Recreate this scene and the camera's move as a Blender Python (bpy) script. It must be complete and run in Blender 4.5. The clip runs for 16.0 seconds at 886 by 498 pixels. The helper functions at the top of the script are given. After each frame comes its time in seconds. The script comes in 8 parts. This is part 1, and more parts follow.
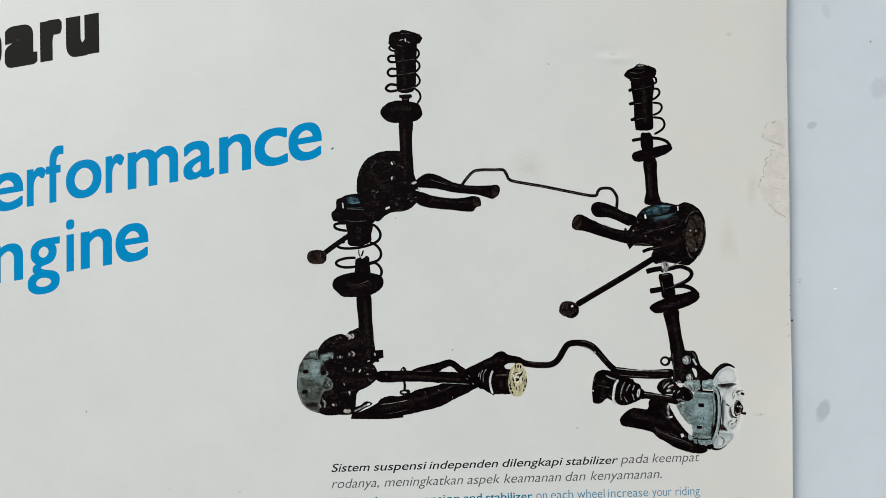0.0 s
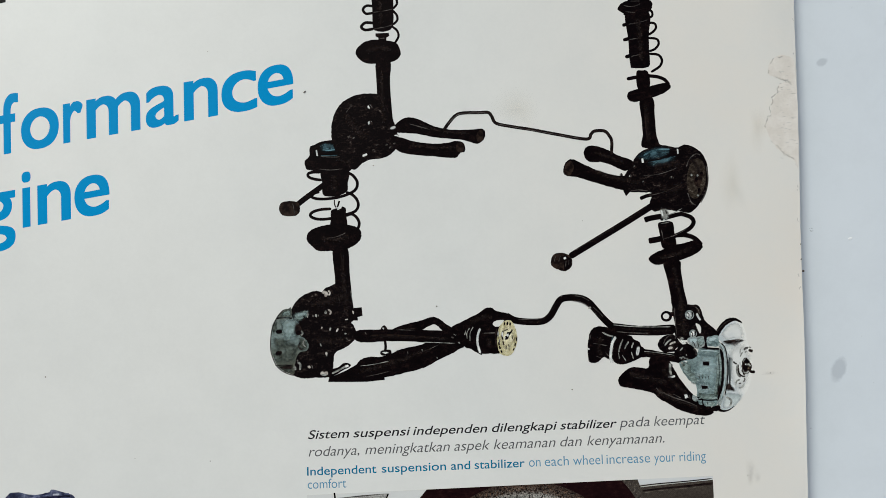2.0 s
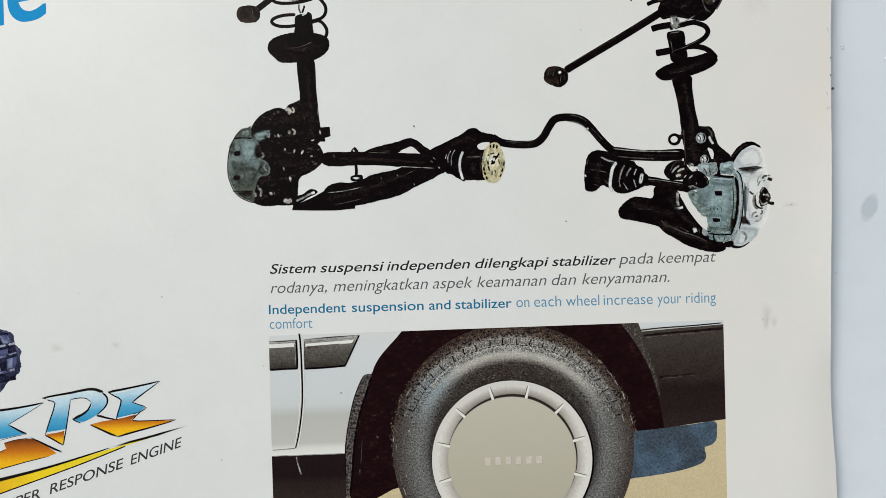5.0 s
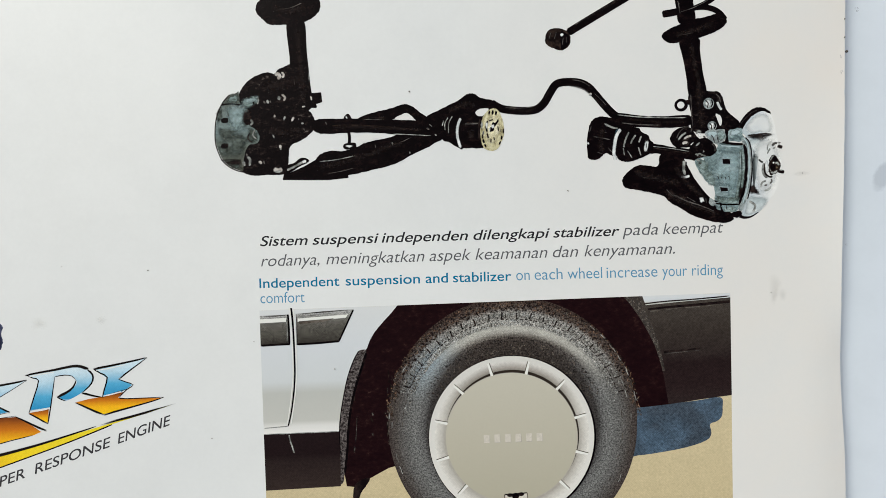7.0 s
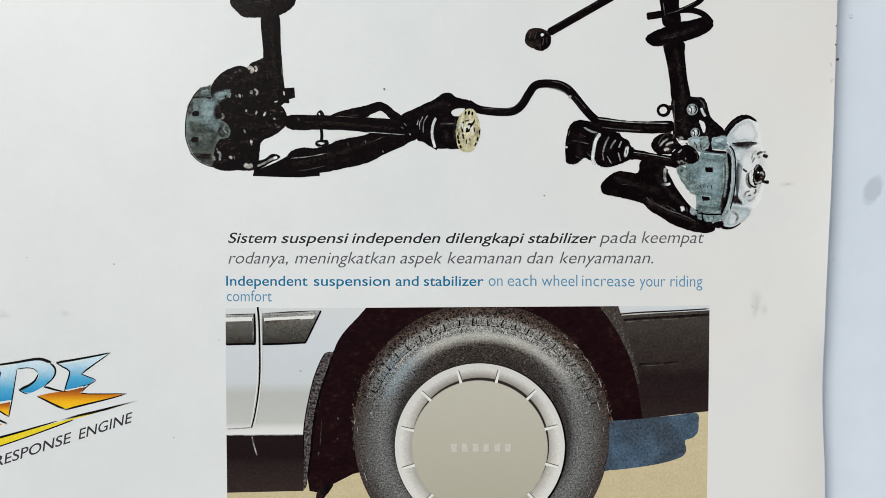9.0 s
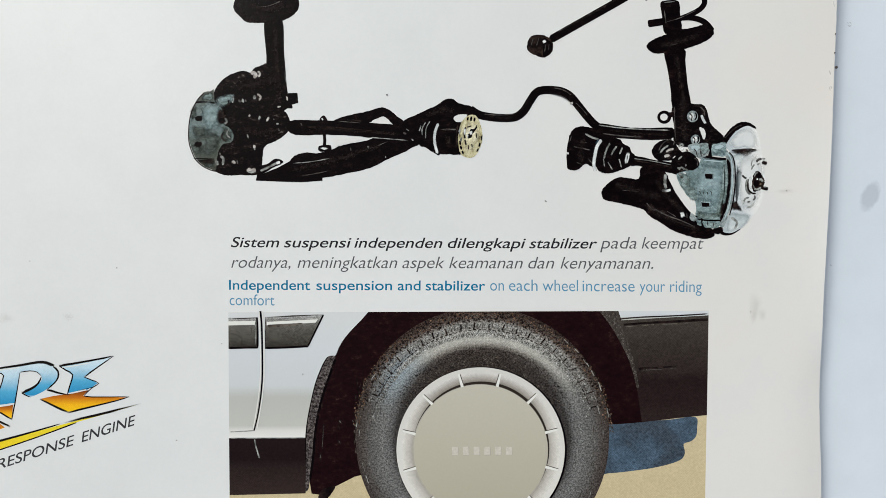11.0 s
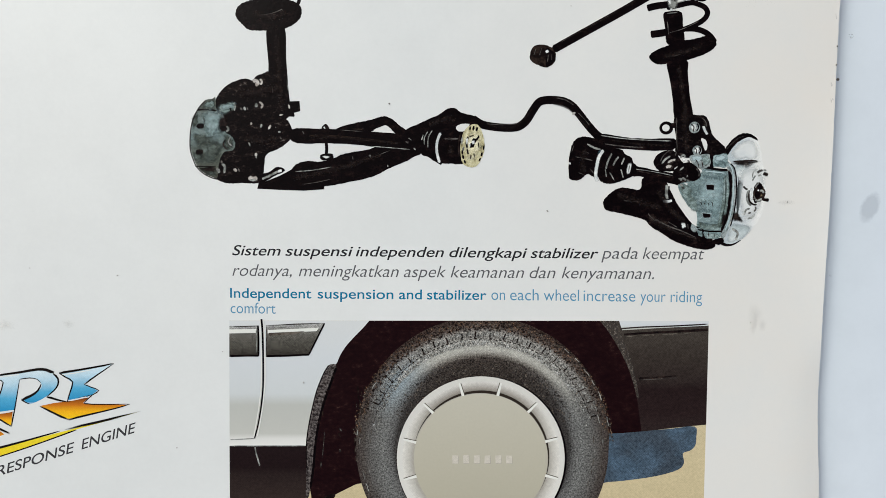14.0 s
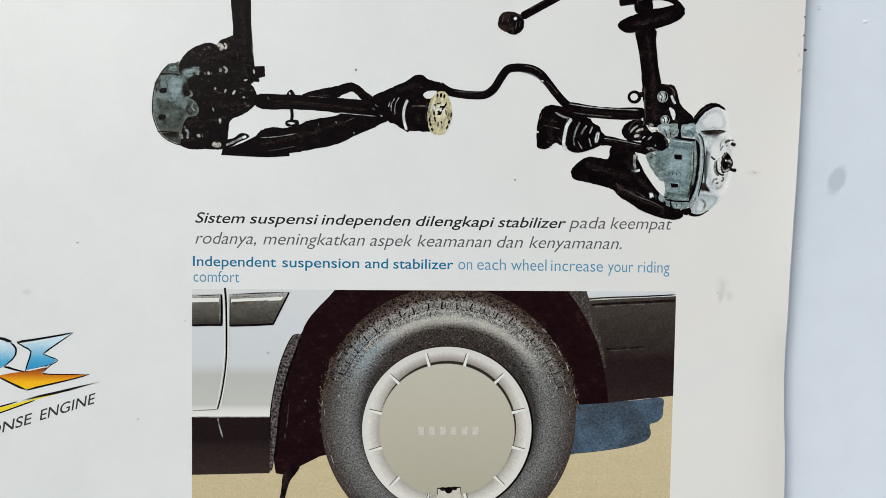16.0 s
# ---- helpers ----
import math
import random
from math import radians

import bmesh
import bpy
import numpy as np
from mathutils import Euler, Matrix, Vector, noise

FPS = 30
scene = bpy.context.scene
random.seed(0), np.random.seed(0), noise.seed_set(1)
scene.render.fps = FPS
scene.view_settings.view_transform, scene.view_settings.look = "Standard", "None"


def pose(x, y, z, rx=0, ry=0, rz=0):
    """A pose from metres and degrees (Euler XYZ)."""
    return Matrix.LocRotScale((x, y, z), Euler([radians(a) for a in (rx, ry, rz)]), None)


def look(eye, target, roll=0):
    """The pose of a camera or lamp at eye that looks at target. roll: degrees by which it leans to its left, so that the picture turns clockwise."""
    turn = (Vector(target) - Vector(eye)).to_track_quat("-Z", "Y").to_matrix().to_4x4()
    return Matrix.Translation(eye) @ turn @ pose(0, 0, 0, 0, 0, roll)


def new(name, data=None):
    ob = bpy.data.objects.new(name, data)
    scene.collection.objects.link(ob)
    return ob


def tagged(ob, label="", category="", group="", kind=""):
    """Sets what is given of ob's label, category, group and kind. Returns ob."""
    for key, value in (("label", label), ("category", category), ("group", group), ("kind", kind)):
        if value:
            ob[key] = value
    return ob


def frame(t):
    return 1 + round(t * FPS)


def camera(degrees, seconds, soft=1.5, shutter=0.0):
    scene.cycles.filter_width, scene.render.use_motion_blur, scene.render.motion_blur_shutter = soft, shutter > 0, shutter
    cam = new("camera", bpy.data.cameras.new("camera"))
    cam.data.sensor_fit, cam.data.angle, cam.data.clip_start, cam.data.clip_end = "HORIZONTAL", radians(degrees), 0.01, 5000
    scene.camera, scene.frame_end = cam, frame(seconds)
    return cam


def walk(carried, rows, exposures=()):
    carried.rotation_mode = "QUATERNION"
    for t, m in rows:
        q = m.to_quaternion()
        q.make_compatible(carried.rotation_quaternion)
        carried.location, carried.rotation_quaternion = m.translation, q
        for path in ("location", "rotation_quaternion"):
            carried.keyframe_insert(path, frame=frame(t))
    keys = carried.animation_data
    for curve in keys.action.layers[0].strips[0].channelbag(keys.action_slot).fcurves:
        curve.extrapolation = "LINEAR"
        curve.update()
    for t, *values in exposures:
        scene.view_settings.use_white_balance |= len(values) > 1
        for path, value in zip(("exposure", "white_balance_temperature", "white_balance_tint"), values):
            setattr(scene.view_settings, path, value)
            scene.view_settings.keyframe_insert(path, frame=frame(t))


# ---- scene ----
FOV = 62.0
cam = camera(FOV, 16.0, soft=0.4)
ROWS = [
    (0, -0.01624, 0.04942, 0.13598, 0.347, -1.589, -1.705),
    (0.5, -0.01635, 0.04715, 0.13553, 0.503, -1.651, -1.732),
    (1, -0.01422, 0.04521, 0.13392, 0.521, -1.484, -1.705),
    (1.5, -0.01273, 0.04364, 0.13075, 0.672, -1.127, -2.158),
    (2, -0.01161, 0.04025, 0.12653, 0.515, -0.841, -2.470),
    (2.5, -0.01061, 0.03562, 0.12251, -0.577, -0.207, -2.471),
    (3, -0.01066, 0.03114, 0.11969, -0.637, -0.153, -2.183),
    (3.5, -0.00874, 0.02722, 0.11720, -0.944, 0.079, -2.182),
    (4, -0.00715, 0.02121, 0.11599, -1.131, 0.470, -2.149),
    (4.5, -0.00679, 0.01740, 0.11431, -1.449, 0.391, -2.074),
    (7, -0.00686, 0.01504, 0.10848, -3.497, 0.050, -2.193),
    (7.5, -0.00624, 0.01391, 0.10780, -2.736, 0.424, -1.819),
    (8, -0.00473, 0.01545, 0.10704, -3.386, 0.575, -1.365),
    (8.5, -0.00198, 0.01539, 0.10655, -3.157, 1.077, -0.837),
    (9, -0.00080, 0.01475, 0.10566, -3.273, 1.210, -0.528),
    (11.5, -0.00208, 0.01740, 0.10644, -3.771, 0.765, -0.336),
    (12, -0.00261, 0.01910, 0.10645, -4.064, 0.773, -0.293),
    (12.5, -0.00420, 0.02011, 0.10689, -4.332, 0.461, -0.010),
    (13, -0.00464, 0.01633, 0.10722, -3.883, 0.380, -0.077),
    (13.5, -0.00417, 0.01666, 0.10698, -3.930, 0.299, -0.132),
    (14, -0.00285, 0.01828, 0.10626, -4.042, 0.393, -0.005),
    (14.5, -0.00259, 0.01732, 0.10568, -4.190, 0.494, 0.027),
    (15, -0.00322, 0.01621, 0.10579, -4.241, 0.300, 0.098),
    (15.5, -0.00250, 0.01631, 0.10578, -4.226, 0.183, 0.107),
    (16, -0.00023, 0.01369, 0.10553, -4.015, -0.757, 0.392),
]
EXPOSURES = [(0, 0.39, 6555, 9), (2.3, 0.39, 6555, 9), (3.0, 0.47, 6560, 9.3), (3.5, 0.48, 6565, 9.5), (4.5, 0.50, 6565, 10), (7.0, 0.58, 6545, 10.5), (9.0, 0.59, 6445, 11), (12.0, 0.58, 6445, 11), (16.0, 0.58, 6465, 11)]
walk(cam, [(t, pose(*p)) for t, *p in ROWS], EXPOSURES)

# ---- daylight: soft bright sky from beyond the upper left ----
world = bpy.data.worlds.new("sky")
scene.world = world
world.use_nodes = True
wn = world.node_tree
sky = wn.nodes.new("ShaderNodeTexSky")
sky.sky_type = "NISHITA"
sky.sun_disc = False
sky.sun_elevation = radians(52)
sky.sun_rotation = radians(-50)
sky.air_density, sky.dust_density, sky.ozone_density = 1.0, 4.0, 1.0
wn.links.new(sky.outputs[0], wn.nodes["Background"].inputs[0])
wn.nodes["Background"].inputs[1].default_value = 0.05
sun_data = bpy.data.lights.new("sun", "SUN")
sun_data.energy, sun_data.angle, sun_data.color = 1.69, radians(22), (0.945, 0.975, 0.915)
sun = new("sun", sun_data)
sun.matrix_world = look((-0.6, 0.5, 1.0), (0, 0, 0))

MM = 0.001
PAGE_GAP = 5.0          # height of the top page over the floor, mm


# ---- materials ----
def lin(c):
    c = c / 255
    return c / 12.92 if c <= 0.04045 else ((c + 0.055) / 1.055) ** 2.4


def rgb(*c):
    return (*[lin(v) for v in c], 1)


def base_mat(name, rough, spec):
    m = bpy.data.materials.new(name)
    m.use_nodes = True
    b = m.node_tree.nodes["Principled BSDF"]
    b.inputs["Roughness"].default_value = rough
    b.inputs["Specular IOR Level"].default_value = spec
    return m, m.node_tree, b


def node(nt, kind, **kw):
    n = nt.nodes.new(kind)
    for k, v in kw.items():
        n.inputs[k.replace("_", " ")].default_value = v
    return n


def op_node(nt, kind, operation):
    n = nt.nodes.new(kind)
    n.operation = operation
    return n


def smooth_range(nt, value, low, high):
    n = nt.nodes.new("ShaderNodeMapRange")
    n.interpolation_type = "SMOOTHSTEP"
    n.inputs["From Min"].default_value, n.inputs["From Max"].default_value = low, high
    nt.links.new(value, n.inputs["Value"])
    return n.outputs[0]


def coords(nt, which="Object"):
    return nt.nodes.new("ShaderNodeTexCoord").outputs[which]


def mix(nt, fac, a, b, mode="MIX"):
    n = nt.nodes.new("ShaderNodeMix")
    n.data_type, n.blend_type = "RGBA", mode
    for k, v in ((0, fac), (6, a), (7, b)):
        if hasattr(v, "is_linked"):
            nt.links.new(v, n.inputs[k])
        else:
            n.inputs[k].default_value = v
    return n.outputs[2]


def ramp(nt, fac, stops):
    n = nt.nodes.new("ShaderNodeValToRGB")
    e = n.color_ramp.elements
    while len(e) < len(stops):
        e.new(0.5)
    for el, (p, c) in zip(e, stops):
        el.position, el.color = p, c
    nt.links.new(fac, n.inputs[0])
    return n.outputs[0]


def noise_of(nt, vec, scale, detail=3.0, rough=0.6):
    n = node(nt, "ShaderNodeTexNoise", Scale=scale, Detail=detail, Roughness=rough)
    nt.links.new(vec, n.inputs["Vector"])
    return n.outputs["Fac"]


def grey(v):
    return (v, v, v, 1)


def halftone(nt, vec, col, amount):
    """Print grain: a slanted screen of ink dots, a fine speckle and a blotchy larger scale."""
    mp = nt.nodes.new("ShaderNodeMapping")
    mp.inputs["Rotation"].default_value = (0, 0, radians(4))
    mp.inputs["Scale"].default_value = (17000, 17000, 17000)
    nt.links.new(vec, mp.inputs[0])
    wave = nt.nodes.new("ShaderNodeVectorMath")
    wave.operation = "SINE"
    nt.links.new(mp.outputs[0], wave.inputs[0])
    sep = nt.nodes.new("ShaderNodeSeparateXYZ")
    nt.links.new(wave.outputs[0], sep.inputs[0])
    dot = nt.nodes.new("ShaderNodeMath")
    dot.operation = "MULTIPLY"
    nt.links.new(sep.outputs["X"], dot.inputs[0])
    nt.links.new(sep.outputs["Y"], dot.inputs[1])
    half = nt.nodes.new("ShaderNodeMath")
    half.operation = "MULTIPLY_ADD"
    half.inputs[1].default_value = half.inputs[2].default_value = 0.5
    nt.links.new(dot.outputs[0], half.inputs[0])
    dots = ramp(nt, half.outputs[0], [(0.1, grey(1 - amount * 0.34)), (0.9, grey(1 + amount * 0.34))])
    fine = ramp(nt, noise_of(nt, vec, 2600.0, 3.0, 0.75), [(0.3, grey(1 - amount * 1.1)), (0.7, grey(1 + amount * 0.9))])
    big = ramp(nt, noise_of(nt, vec, 500.0), [(0.3, grey(1 - amount * 0.35)), (0.7, grey(1 + amount * 0.3))])
    col = mix(nt, 1.0, mix(nt, 1.0, col, dots, "MULTIPLY"), fine, "MULTIPLY")
    return mix(nt, 1.0, col, big, "MULTIPLY")


def paper_bump(nt, b, vec, strength=0.3, scale=2000.0):
    n = nt.nodes.new("ShaderNodeBump")
    n.inputs["Strength"].default_value = strength
    n.inputs["Distance"].default_value = 0.00005
    nt.links.new(noise_of(nt, vec, scale, 4.0), n.inputs["Height"])
    nt.links.new(n.outputs[0], b.inputs["Normal"])


SOFT = set()


def feather(m, reach=0.5, most=1.0, amp=0.5):
    """Airbrushed print: the ink thins out unevenly towards the rim of its shape (UV y: 0 at the rim, 1 inside)."""
    nt = m.node_tree
    sep = nt.nodes.new("ShaderNodeSeparateXYZ")
    nt.links.new(coords(nt, "UV"), sep.inputs[0])
    add = nt.nodes.new("ShaderNodeMath")
    add.operation = "MULTIPLY_ADD"
    nt.links.new(noise_of(nt, coords(nt), 3200.0, 3.0, 0.7), add.inputs[0])
    add.inputs[1].default_value = amp
    nt.links.new(sep.outputs["Y"], add.inputs[2])
    mr = nt.nodes.new("ShaderNodeMapRange")
    mr.interpolation_type = "SMOOTHSTEP"
    mr.inputs["From Min"].default_value, mr.inputs["From Max"].default_value = 0.48 * amp, 0.48 * amp + reach
    mr.inputs["To Max"].default_value = most
    nt.links.new(add.outputs[0], mr.inputs["Value"])
    nt.links.new(mr.outputs[0], nt.nodes["Principled BSDF"].inputs["Alpha"])
    SOFT.add(m.name)
    return m


def ink_mat(name, c, rough=0.18, spec=0.095, grain=0.12):
    m, nt, b = base_mat(name, rough, spec)
    vec = coords(nt)
    nt.links.new(halftone(nt, vec, rgb(*c), grain), b.inputs["Base Color"])
    paper_bump(nt, b, vec)
    return m


def blotch_mat(name, c1, c2, scale=300.0, rough=0.18, spec=0.095, grain=0.1, lo=0.42, hi=0.62):
    m, nt, b = base_mat(name, rough, spec)
    vec = coords(nt)
    col = ramp(nt, noise_of(nt, vec, scale, 4.0), [(lo, rgb(*c1)), (hi, rgb(*c2))])
    nt.links.new(halftone(nt, vec, col, grain), b.inputs["Base Color"])
    paper_bump(nt, b, vec)
    return m


def cast_mat(name, stops, scale=900.0, stretch=(1.0, 1.6, 1.0), detail=6.0, grain=0.2):
    """Printed picture of rough metal: sparse uneven glints over a dark or pale ground."""
    m, nt, b = base_mat(name, 0.18, 0.095)
    vec = coords(nt)
    mp = nt.nodes.new("ShaderNodeMapping")
    mp.inputs["Rotation"].default_value = (0, 0, radians(-20))
    mp.inputs["Scale"].default_value = stretch
    nt.links.new(vec, mp.inputs[0])
    a = noise_of(nt, mp.outputs[0], scale, detail, 0.68)
    c = noise_of(nt, mp.outputs[0], scale * 0.28, 2.0)
    add = nt.nodes.new("ShaderNodeMath")
    add.operation = "MULTIPLY_ADD"
    nt.links.new(c, add.inputs[0])
    add.inputs[1].default_value = 0.5
    nt.links.new(a, add.inputs[2])
    col = ramp(nt, add.outputs[0], [(p, rgb(*k)) for p, k in stops])
    nt.links.new(halftone(nt, vec, col, grain), b.inputs["Base Color"])
    paper_bump(nt, b, vec)
    return m


def fade_mat(name, stops, axis="Y", rough=0.18, spec=0.095, grain=0.08, wobble=0.0):
    """A printed colour blend across the shape's own extent."""
    m, nt, b = base_mat(name, rough, spec)
    sep = nt.nodes.new("ShaderNodeSeparateXYZ")
    nt.links.new(coords(nt, "Generated"), sep.inputs[0])
    vec = coords(nt)
    fac = sep.outputs[axis]
    if wobble:
        add = nt.nodes.new("ShaderNodeMath")
        add.operation = "MULTIPLY_ADD"
        nt.links.new(noise_of(nt, vec, 500.0), add.inputs[0])
        add.inputs[1].default_value = wobble
        nt.links.new(fac, add.inputs[2])
        fac = add.outputs[0]
    col = ramp(nt, fac, [(p, rgb(*c)) for p, c in stops])
    nt.links.new(halftone(nt, vec, col, grain), b.inputs["Base Color"])
    paper_bump(nt, b, vec)
    return m


def radial_mat(name, upper, lower, radius, squash=1.0, grain=0.3, speck=0.0, rough=0.18):
    """A printed blend by the distance from the object's origin, of one kind towards its top and another below."""
    m, nt, b = base_mat(name, rough, 0.1)
    vec = coords(nt)
    sc = nt.nodes.new("ShaderNodeVectorMath")
    sc.operation = "MULTIPLY"
    nt.links.new(vec, sc.inputs[0])
    sc.inputs[1].default_value = (1 / radius, squash / radius, 0)
    ln = nt.nodes.new("ShaderNodeVectorMath")
    ln.operation = "LENGTH"
    nt.links.new(sc.outputs[0], ln.inputs[0])
    wob = nt.nodes.new("ShaderNodeMath")
    wob.operation = "MULTIPLY_ADD"
    nt.links.new(noise_of(nt, vec, 2000.0, 5.0, 0.75), wob.inputs[0])
    wob.inputs[1].default_value = speck
    nt.links.new(ln.outputs["Value"], wob.inputs[2])
    top = ramp(nt, wob.outputs[0], [(p, rgb(*c)) for p, c in upper])
    low = ramp(nt, wob.outputs[0], [(p, rgb(*c)) for p, c in lower])
    sep = nt.nodes.new("ShaderNodeSeparateXYZ")
    nt.links.new(sc.outputs[0], sep.inputs[0])
    mr = nt.nodes.new("ShaderNodeMapRange")
    mr.interpolation_type = "SMOOTHSTEP"
    mr.inputs["From Min"].default_value, mr.inputs["From Max"].default_value = 0.25, 0.8
    nt.links.new(sep.outputs["Y"], mr.inputs["Value"])
    col = mix(nt, mr.outputs[0], low, top)
    nt.links.new(halftone(nt, vec, col, grain), b.inputs["Base Color"])
    paper_bump(nt, b, vec)
    return m


def tyre_mat(name, upper, side, tint):
    """Printed rubber: a blend by the distance from the hub, mottled where the tread and the inner wall are rough."""
    m, nt, b = base_mat(name, 0.18, 0.1)
    vec = coords(nt)
    sc = op_node(nt, "ShaderNodeVectorMath", "MULTIPLY")
    nt.links.new(vec, sc.inputs[0])
    sc.inputs[1].default_value = (50.0, 50.0, 0.0)
    ln = op_node(nt, "ShaderNodeVectorMath", "LENGTH")
    nt.links.new(sc.outputs[0], ln.inputs[0])
    coarse = noise_of(nt, vec, 2200.0, 3.0, 0.7)
    wob = op_node(nt, "ShaderNodeMath", "MULTIPLY_ADD")
    nt.links.new(coarse, wob.inputs[0])
    wob.inputs[1].default_value = 0.02
    nt.links.new(ln.outputs["Value"], wob.inputs[2])
    top = ramp(nt, wob.outputs[0], [(p + 0.01, rgb(*c)) for p, c in upper])
    low = ramp(nt, wob.outputs[0], [(p + 0.01, rgb(*c)) for p, c in side])
    sep = node(nt, "ShaderNodeSeparateXYZ")
    nt.links.new(sc.outputs[0], sep.inputs[0])
    high = smooth_range(nt, sep.outputs["Y"], 0.22, 0.72)
    col = mix(nt, high, low, top)
    # a cool reflection on the upper flank
    away = op_node(nt, "ShaderNodeVectorMath", "DISTANCE")
    nt.links.new(sc.outputs[0], away.inputs[0])
    away.inputs[1].default_value = (-0.60, 0.50, 0.0)
    near = smooth_range(nt, away.outputs["Value"], 0.34, 0.0)
    mid = ramp(nt, ln.outputs["Value"], [(0.66, grey(0.0)), (0.76, grey(0.75)), (0.84, grey(0.6)), (0.95, grey(0.0))])
    cool = op_node(nt, "ShaderNodeMath", "MULTIPLY")
    nt.links.new(near, cool.inputs[0])
    nt.links.new(mid, cool.inputs[1])
    col = mix(nt, cool.outputs[0], col, rgb(*tint))
    # mottle
    rough = ramp(nt, ln.outputs["Value"], [(0.56, grey(0.7)), (0.69, grey(0.75)), (0.735, grey(0.2)), (0.775, grey(0.22)), (0.80, grey(0.5)), (0.86, grey(0.8)), (0.96, grey(0.9))])
    flank = mix(nt, high, grey(0.55), rough)
    fine = node(nt, "ShaderNodeMapRange")
    fine.inputs["From Min"].default_value, fine.inputs["From Max"].default_value = 0.36, 0.64
    fine.inputs["To Min"].default_value, fine.inputs["To Max"].default_value = -1.0, 1.0
    nt.links.new(noise_of(nt, vec, 4200.0, 2.0, 0.6), fine.inputs["Value"])
    gain = op_node(nt, "ShaderNodeMath", "MULTIPLY_ADD")
    nt.links.new(fine.outputs[0], gain.inputs[0])
    nt.links.new(flank, gain.inputs[1])
    gain.inputs[2].default_value = 1.0
    out = op_node(nt, "ShaderNodeVectorMath", "SCALE")
    nt.links.new(col, out.inputs[0])
    nt.links.new(gain.outputs[0], out.inputs["Scale"])
    nt.links.new(halftone(nt, vec, out.outputs[0], 0.3), b.inputs["Base Color"])
    paper_bump(nt, b, vec)
    return m


def paper_mat():
    m, nt, b = base_mat("coated_paper", 0.42, 0.3)
    vec = coords(nt)
    big = ramp(nt, noise_of(nt, vec, 14.0, 3.0), [(0.3, rgb(217, 219, 216)), (0.7, rgb(223, 224, 220))])
    mid = ramp(nt, noise_of(nt, vec, 90.0, 5.0, 0.7), [(0.35, grey(0.965)), (0.6, grey(1.0))])
    fine = ramp(nt, noise_of(nt, vec, 1500.0, 2.0), [(0.3, grey(0.99)), (0.7, grey(1.004))])
    col = mix(nt, 1.0, mix(nt, 1.0, big, mid, "MULTIPLY"), fine, "MULTIPLY")
    # yellowed, handled margin along the outer edge
    sep = nt.nodes.new("ShaderNodeSeparateXYZ")
    nt.links.new(vec, sep.inputs[0])
    mr = nt.nodes.new("ShaderNodeMapRange")
    mr.inputs["From Min"].default_value, mr.inputs["From Max"].default_value = -0.005, 0.052
    nt.links.new(sep.outputs["X"], mr.inputs["Value"])
    stain = nt.nodes.new("ShaderNodeMath")
    stain.operation = "MULTIPLY"
    nt.links.new(mr.outputs[0], stain.inputs[0])
    nt.links.new(ramp(nt, noise_of(nt, vec, 45.0, 5.0, 0.65), [(0.3, grey(0.25)), (0.7, grey(1.0))]), stain.inputs[1])
    col = mix(nt, stain.outputs[0], col, rgb(221, 216, 207))
    nt.links.new(col, b.inputs["Base Color"])
    bump = nt.nodes.new("ShaderNodeBump")
    bump.inputs["Strength"].default_value = 0.25
    bump.inputs["Distance"].default_value = 0.0002
    nt.links.new(noise_of(nt, vec, 60.0, 6.0, 0.55), bump.inputs["Height"])
    nt.links.new(bump.outputs[0], b.inputs["Normal"])
    return m


